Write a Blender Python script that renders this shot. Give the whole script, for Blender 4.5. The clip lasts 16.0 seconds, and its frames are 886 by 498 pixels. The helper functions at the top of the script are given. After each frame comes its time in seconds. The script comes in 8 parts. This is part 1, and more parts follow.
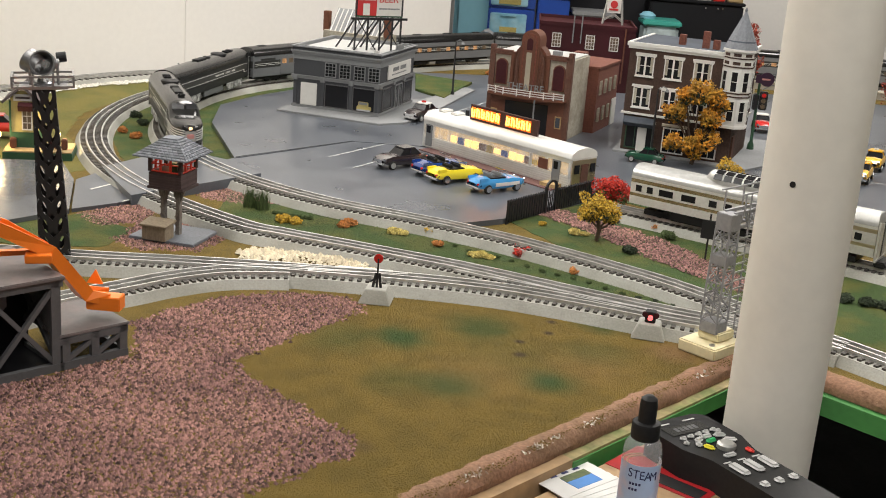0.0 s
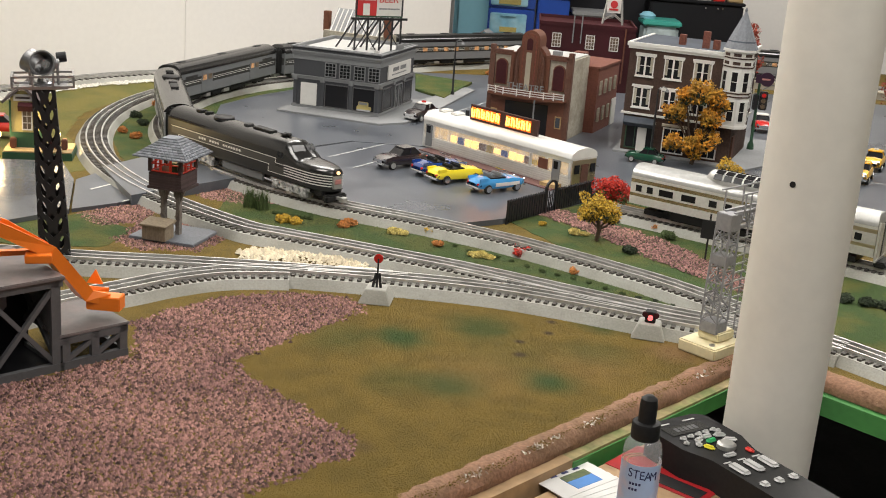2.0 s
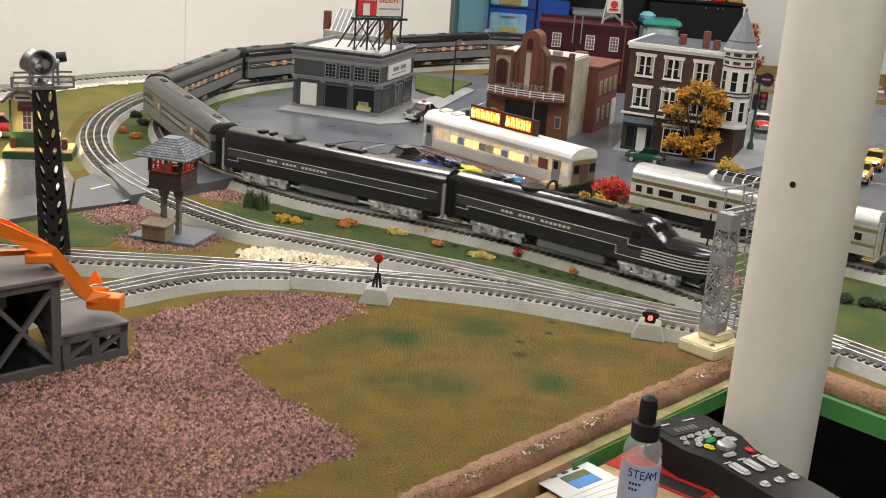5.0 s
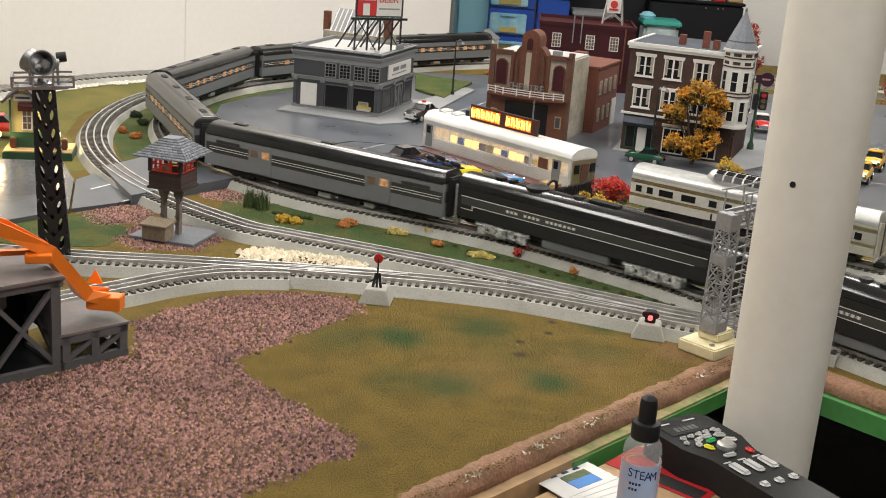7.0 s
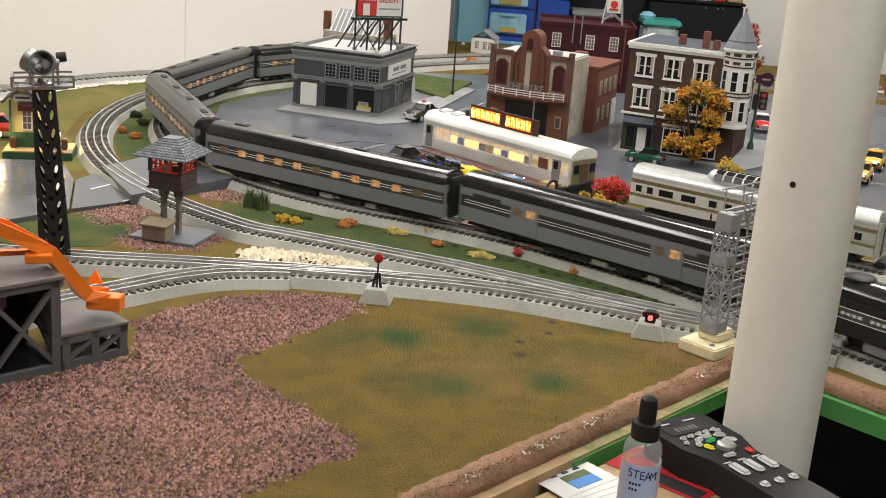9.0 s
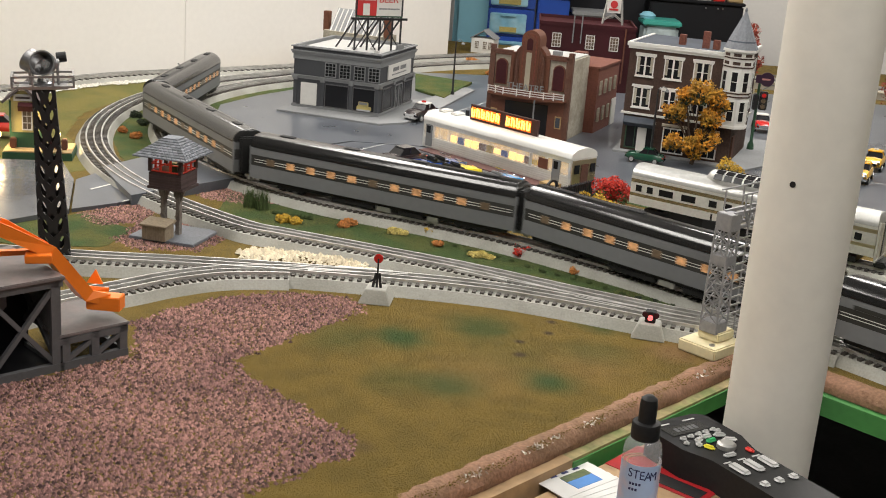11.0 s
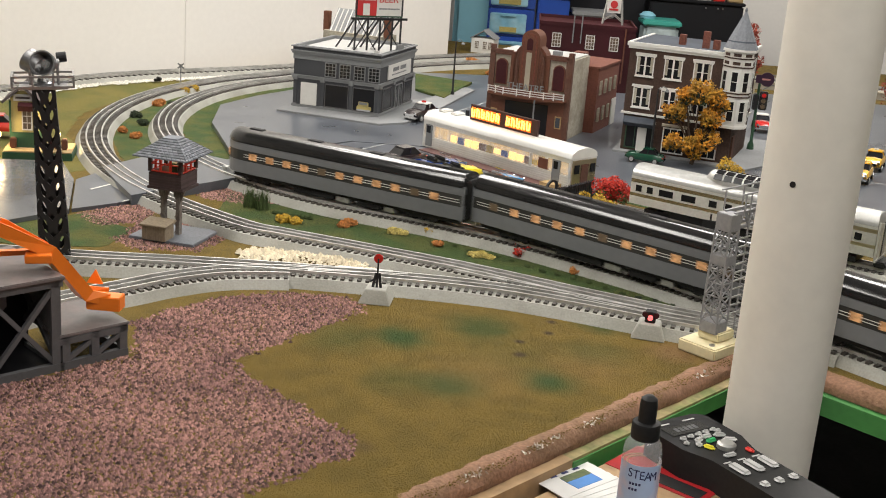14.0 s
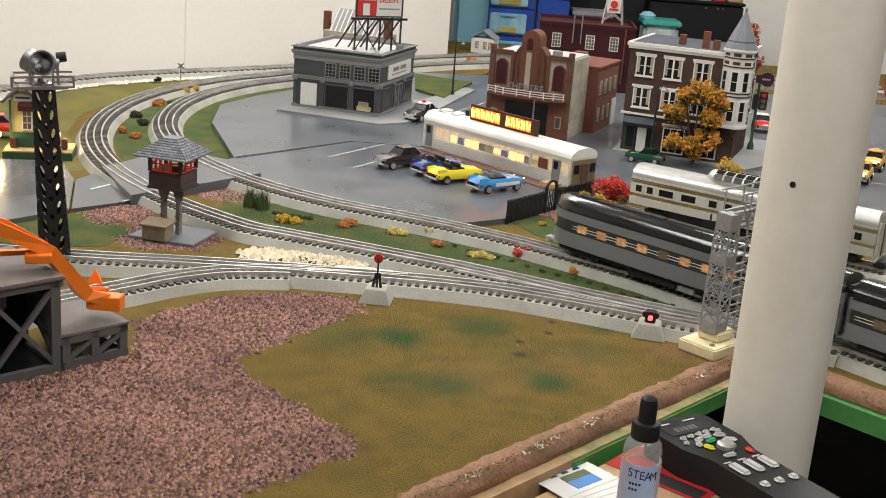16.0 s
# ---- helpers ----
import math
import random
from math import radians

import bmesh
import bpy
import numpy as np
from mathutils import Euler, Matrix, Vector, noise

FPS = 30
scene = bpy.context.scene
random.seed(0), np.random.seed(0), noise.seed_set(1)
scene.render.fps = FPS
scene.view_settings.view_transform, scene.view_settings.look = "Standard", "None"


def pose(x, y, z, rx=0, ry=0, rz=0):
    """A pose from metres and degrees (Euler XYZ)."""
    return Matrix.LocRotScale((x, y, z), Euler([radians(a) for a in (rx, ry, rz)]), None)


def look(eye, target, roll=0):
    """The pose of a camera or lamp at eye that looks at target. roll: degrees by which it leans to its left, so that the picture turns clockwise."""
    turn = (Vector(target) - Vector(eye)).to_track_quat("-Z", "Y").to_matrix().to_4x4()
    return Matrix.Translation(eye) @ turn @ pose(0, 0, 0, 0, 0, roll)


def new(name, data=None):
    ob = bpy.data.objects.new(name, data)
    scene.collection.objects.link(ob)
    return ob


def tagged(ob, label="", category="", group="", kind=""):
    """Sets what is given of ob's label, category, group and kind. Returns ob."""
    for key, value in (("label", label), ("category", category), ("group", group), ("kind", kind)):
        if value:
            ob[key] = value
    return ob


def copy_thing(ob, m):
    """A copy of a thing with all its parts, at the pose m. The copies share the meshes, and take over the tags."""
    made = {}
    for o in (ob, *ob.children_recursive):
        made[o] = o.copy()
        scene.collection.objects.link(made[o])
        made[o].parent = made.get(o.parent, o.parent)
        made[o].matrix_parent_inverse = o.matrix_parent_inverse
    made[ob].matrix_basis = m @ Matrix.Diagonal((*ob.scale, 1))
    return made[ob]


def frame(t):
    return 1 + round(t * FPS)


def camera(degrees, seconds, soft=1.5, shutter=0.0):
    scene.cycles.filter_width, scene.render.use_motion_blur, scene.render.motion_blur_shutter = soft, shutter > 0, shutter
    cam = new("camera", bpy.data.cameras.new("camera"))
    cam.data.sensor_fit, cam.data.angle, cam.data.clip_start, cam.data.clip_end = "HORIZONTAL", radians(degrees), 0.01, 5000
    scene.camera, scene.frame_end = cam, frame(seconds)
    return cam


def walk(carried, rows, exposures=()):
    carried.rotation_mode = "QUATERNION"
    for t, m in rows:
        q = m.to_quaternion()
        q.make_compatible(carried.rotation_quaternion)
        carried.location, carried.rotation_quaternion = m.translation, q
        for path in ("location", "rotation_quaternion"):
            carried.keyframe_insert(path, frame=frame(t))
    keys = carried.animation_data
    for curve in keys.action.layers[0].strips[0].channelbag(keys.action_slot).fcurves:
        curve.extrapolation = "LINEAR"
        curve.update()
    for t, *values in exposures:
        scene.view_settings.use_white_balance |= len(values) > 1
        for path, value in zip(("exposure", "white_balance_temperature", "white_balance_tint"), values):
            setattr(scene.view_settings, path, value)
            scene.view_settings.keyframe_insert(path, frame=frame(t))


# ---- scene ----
cam = camera(40.83, 16.0, soft=1.0, shutter=0.5)
walk(cam, [(0, look((0, 0, 0.580), (0, 1, 0.2806), 4.42)), (16.0, look((0, 0, 0.580), (0, 1, 0.2806), 4.42))], exposures=[(0, 0.47), (16.0, 0.47)])

# ---- world and lights ----
world = bpy.data.worlds.new("world")
scene.world = world
world.use_nodes = True
world.node_tree.nodes["Background"].inputs[0].default_value = (0.9, 0.93, 1.0, 1)
world.node_tree.nodes["Background"].inputs[1].default_value = 0.05


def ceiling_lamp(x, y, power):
    d = bpy.data.lights.new("unseen_ceiling_panel", "AREA")
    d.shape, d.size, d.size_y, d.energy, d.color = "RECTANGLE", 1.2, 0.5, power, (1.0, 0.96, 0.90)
    ob = new("unseen_ceiling_panel", d)
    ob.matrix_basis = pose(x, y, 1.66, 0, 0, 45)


# Unseen ceiling lamps; the sixth is added to brighten the column's right side.
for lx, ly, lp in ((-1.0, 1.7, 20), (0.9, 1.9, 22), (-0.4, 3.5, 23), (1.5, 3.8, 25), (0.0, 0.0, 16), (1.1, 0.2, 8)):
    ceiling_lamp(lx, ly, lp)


# ---- materials ----
def mat(name, color, rough=0.6, metal=0.0, grain=0.0, scale=200.0, tint=None, bump=0.0, blotch=6.0, spread=0.0, emit=None, power=0.0, coat=0.0):
    """A procedural surface: base colour, fine grain, larger blotches, relief and wear in the gloss."""
    m = bpy.data.materials.new(name)
    m.use_nodes = True
    nt = m.node_tree
    b = nt.nodes["Principled BSDF"]
    b.inputs["Base Color"].default_value = (*color, 1)
    b.inputs["Roughness"].default_value = rough
    b.inputs["Metallic"].default_value = metal
    b.inputs["Coat Weight"].default_value = coat
    if emit:
        b.inputs["Emission Color"].default_value = (*emit, 1)
        b.inputs["Emission Strength"].default_value = power
    if grain or bump or tint:
        co = nt.nodes.new("ShaderNodeTexCoord")
        n1, n2 = nt.nodes.new("ShaderNodeTexNoise"), nt.nodes.new("ShaderNodeTexNoise")
        n1.inputs["Scale"].default_value, n1.inputs["Detail"].default_value = scale, 6
        n2.inputs["Scale"].default_value, n2.inputs["Detail"].default_value = blotch, 3
        for n in (n1, n2):
            nt.links.new(co.outputs["Object"], n.inputs["Vector"])
        mixc = nt.nodes.new("ShaderNodeMix")
        mixc.data_type = "RGBA"
        mixc.inputs[6].default_value = (*color, 1)
        mixc.inputs[7].default_value = (*(tint or [c * 0.7 for c in color]), 1)
        ramp = nt.nodes.new("ShaderNodeMapRange")
        ramp.inputs[1].default_value, ramp.inputs[2].default_value = 0.42, 0.62
        nt.links.new(n2.outputs["Fac"], ramp.inputs[0])
        nt.links.new(ramp.outputs[0], mixc.inputs[0])
        hsv = nt.nodes.new("ShaderNodeHueSaturation")
        val = nt.nodes.new("ShaderNodeMapRange")
        val.inputs[1].default_value, val.inputs[2].default_value = 0.25, 0.75
        val.inputs[3].default_value, val.inputs[4].default_value = 1 - grain, 1 + grain
        nt.links.new(n1.outputs["Fac"], val.inputs[0])
        nt.links.new(val.outputs[0], hsv.inputs["Value"])
        nt.links.new(mixc.outputs[2], hsv.inputs["Color"])
        last = hsv
        if spread:
            oi = nt.nodes.new("ShaderNodeObjectInfo")
            geo = nt.nodes.new("ShaderNodeNewGeometry")
            add = nt.nodes.new("ShaderNodeMath")
            add.operation = "ADD"
            fr = nt.nodes.new("ShaderNodeMath")
            fr.operation = "FRACT"
            nt.links.new(oi.outputs["Random"], add.inputs[0])
            nt.links.new(geo.outputs["Random Per Island"], add.inputs[1])
            nt.links.new(add.outputs[0], fr.inputs[0])
            mr = nt.nodes.new("ShaderNodeMapRange")
            mr.inputs[3].default_value, mr.inputs[4].default_value = 1 - spread, 1 + spread
            nt.links.new(fr.outputs[0], mr.inputs[0])
            h2 = nt.nodes.new("ShaderNodeHueSaturation")
            nt.links.new(mr.outputs[0], h2.inputs["Value"])
            nt.links.new(hsv.outputs[0], h2.inputs["Color"])
            last = h2
        nt.links.new(last.outputs[0], b.inputs["Base Color"])
        rr = nt.nodes.new("ShaderNodeMapRange")
        rr.inputs[3].default_value, rr.inputs[4].default_value = max(0.03, rough - 0.08), min(1, rough + 0.08)
        nt.links.new(n2.outputs["Fac"], rr.inputs[0])
        nt.links.new(rr.outputs[0], b.inputs["Roughness"])
        if bump:
            bp = nt.nodes.new("ShaderNodeBump")
            bp.inputs["Strength"].default_value, bp.inputs["Distance"].default_value = min(1, bump), 0.002
            nt.links.new(n1.outputs["Fac"], bp.inputs["Height"])
            nt.links.new(bp.outputs[0], b.inputs["Normal"])
    return m


def glass(name, color=(1, 1, 1), rough=0.03, alpha=0.25):
    m = mat(name, color, rough)
    m.node_tree.nodes["Principled BSDF"].inputs["Alpha"].default_value = alpha
    return m


M = {
    "grass": mat("ground_foam", (0.140, 0.090, 0.008), 0.95, grain=0.8, scale=900, tint=(0.108, 0.072, 0.006), bump=1.0, blotch=24),
    "turf": mat("green_turf", (0.032, 0.064, 0.008), 0.95, grain=0.7, scale=800, tint=(0.078, 0.084, 0.013), bump=1.0, blotch=16),
    "wall": mat("wall_paint", (0.82, 0.79, 0.75), 0.85, grain=0.02, scale=60, tint=(0.80, 0.77, 0.73), blotch=2),
    "ceiling": mat("dark_unseen_ceiling", (0.22, 0.21, 0.20), 0.9, grain=0.1, scale=20, tint=(0.18, 0.17, 0.165)),
    "asphalt": mat("painted_board", (0.080, 0.088, 0.104), 0.30, grain=0.12, scale=300, tint=(0.108, 0.117, 0.134), bump=0.08, blotch=9),
    "concrete": mat("grey_roadbed", (0.36, 0.355, 0.32), 0.75, grain=0.12, scale=350, tint=(0.29, 0.285, 0.25), bump=0.25, blotch=14),
    "tie": mat("tie_plastic", (0.06, 0.054, 0.05), 0.6, grain=0.2, scale=300, tint=(0.07, 0.06, 0.05), spread=0.25),
    "rail": mat("rail_steel", (0.70, 0.69, 0.67), 0.33, 0.65, grain=0.1, scale=90, tint=(0.50, 0.49, 0.47), blotch=30),
    "black": mat("black_plastic", (0.013, 0.013, 0.014), 0.5, grain=0.2, scale=200, tint=(0.022, 0.022, 0.022)),
    "foam": mat("pink_foam_edge", (0.27, 0.145, 0.09), 0.9, grain=0.3, scale=260, tint=(0.21, 0.12, 0.07), bump=0.6, blotch=16),
    "green": mat("green_board", (0.06, 0.24, 0.055), 0.6, grain=0.12, scale=80, tint=(0.05, 0.19, 0.05)),
    "wood": mat("bare_timber", (0.42, 0.28, 0.15), 0.65, grain=0.2, scale=60, tint=(0.33, 0.21, 0.11), bump=0.2),
    "pole": mat("column_paint", (0.84, 0.80, 0.72), 0.5, grain=0.04, scale=40, tint=(0.80, 0.76, 0.68), blotch=5, bump=0.03),
    "floor": mat("dark_floor", (0.05, 0.05, 0.05), 0.8, grain=0.2, scale=60),
    "gravel": mat("pink_ballast", (0.275, 0.150, 0.128), 0.9, grain=0.3, scale=300, tint=(0.205, 0.110, 0.100), spread=0.8),
    "whiterock": mat("cream_rock", (0.68, 0.60, 0.45), 0.85, grain=0.15, scale=300, tint=(0.58, 0.5, 0.36), spread=0.2, bump=0.3),
    "greywall": mat("bounce_cutting_grey", (0.36, 0.35, 0.33), 0.85, grain=0.04, scale=40, tint=(0.32, 0.31, 0.29), blotch=2),
    "loco": mat("dark_grey_paint", (0.019, 0.0195, 0.020), 0.36, grain=0.06, scale=90, tint=(0.023, 0.0235, 0.024)),
    "locoroof": mat("black_roof_paint", (0.012, 0.012, 0.012), 0.17, grain=0.06, scale=90, tint=(0.019, 0.019, 0.019)),
    "cargrey": mat("light_grey_paint", (0.178, 0.184, 0.192), 0.42, grain=0.05, scale=90, tint=(0.160, 0.166, 0.173)),
    "carband": mat("dark_window_band", (0.034, 0.034, 0.032), 0.45, grain=0.05, scale=90, tint=(0.041, 0.041, 0.039)),
    "silver": mat("silver_paint", (0.55, 0.55, 0.53), 0.4, 0.6, grain=0.1, scale=120, tint=(0.42, 0.42, 0.4)),
    "white": mat("white_paint", (0.64, 0.63, 0.60), 0.6, grain=0.05, scale=80, tint=(0.68, 0.66, 0.62)),
    "stripe": mat("white_stripe", (0.7, 0.7, 0.66), 0.5),
}

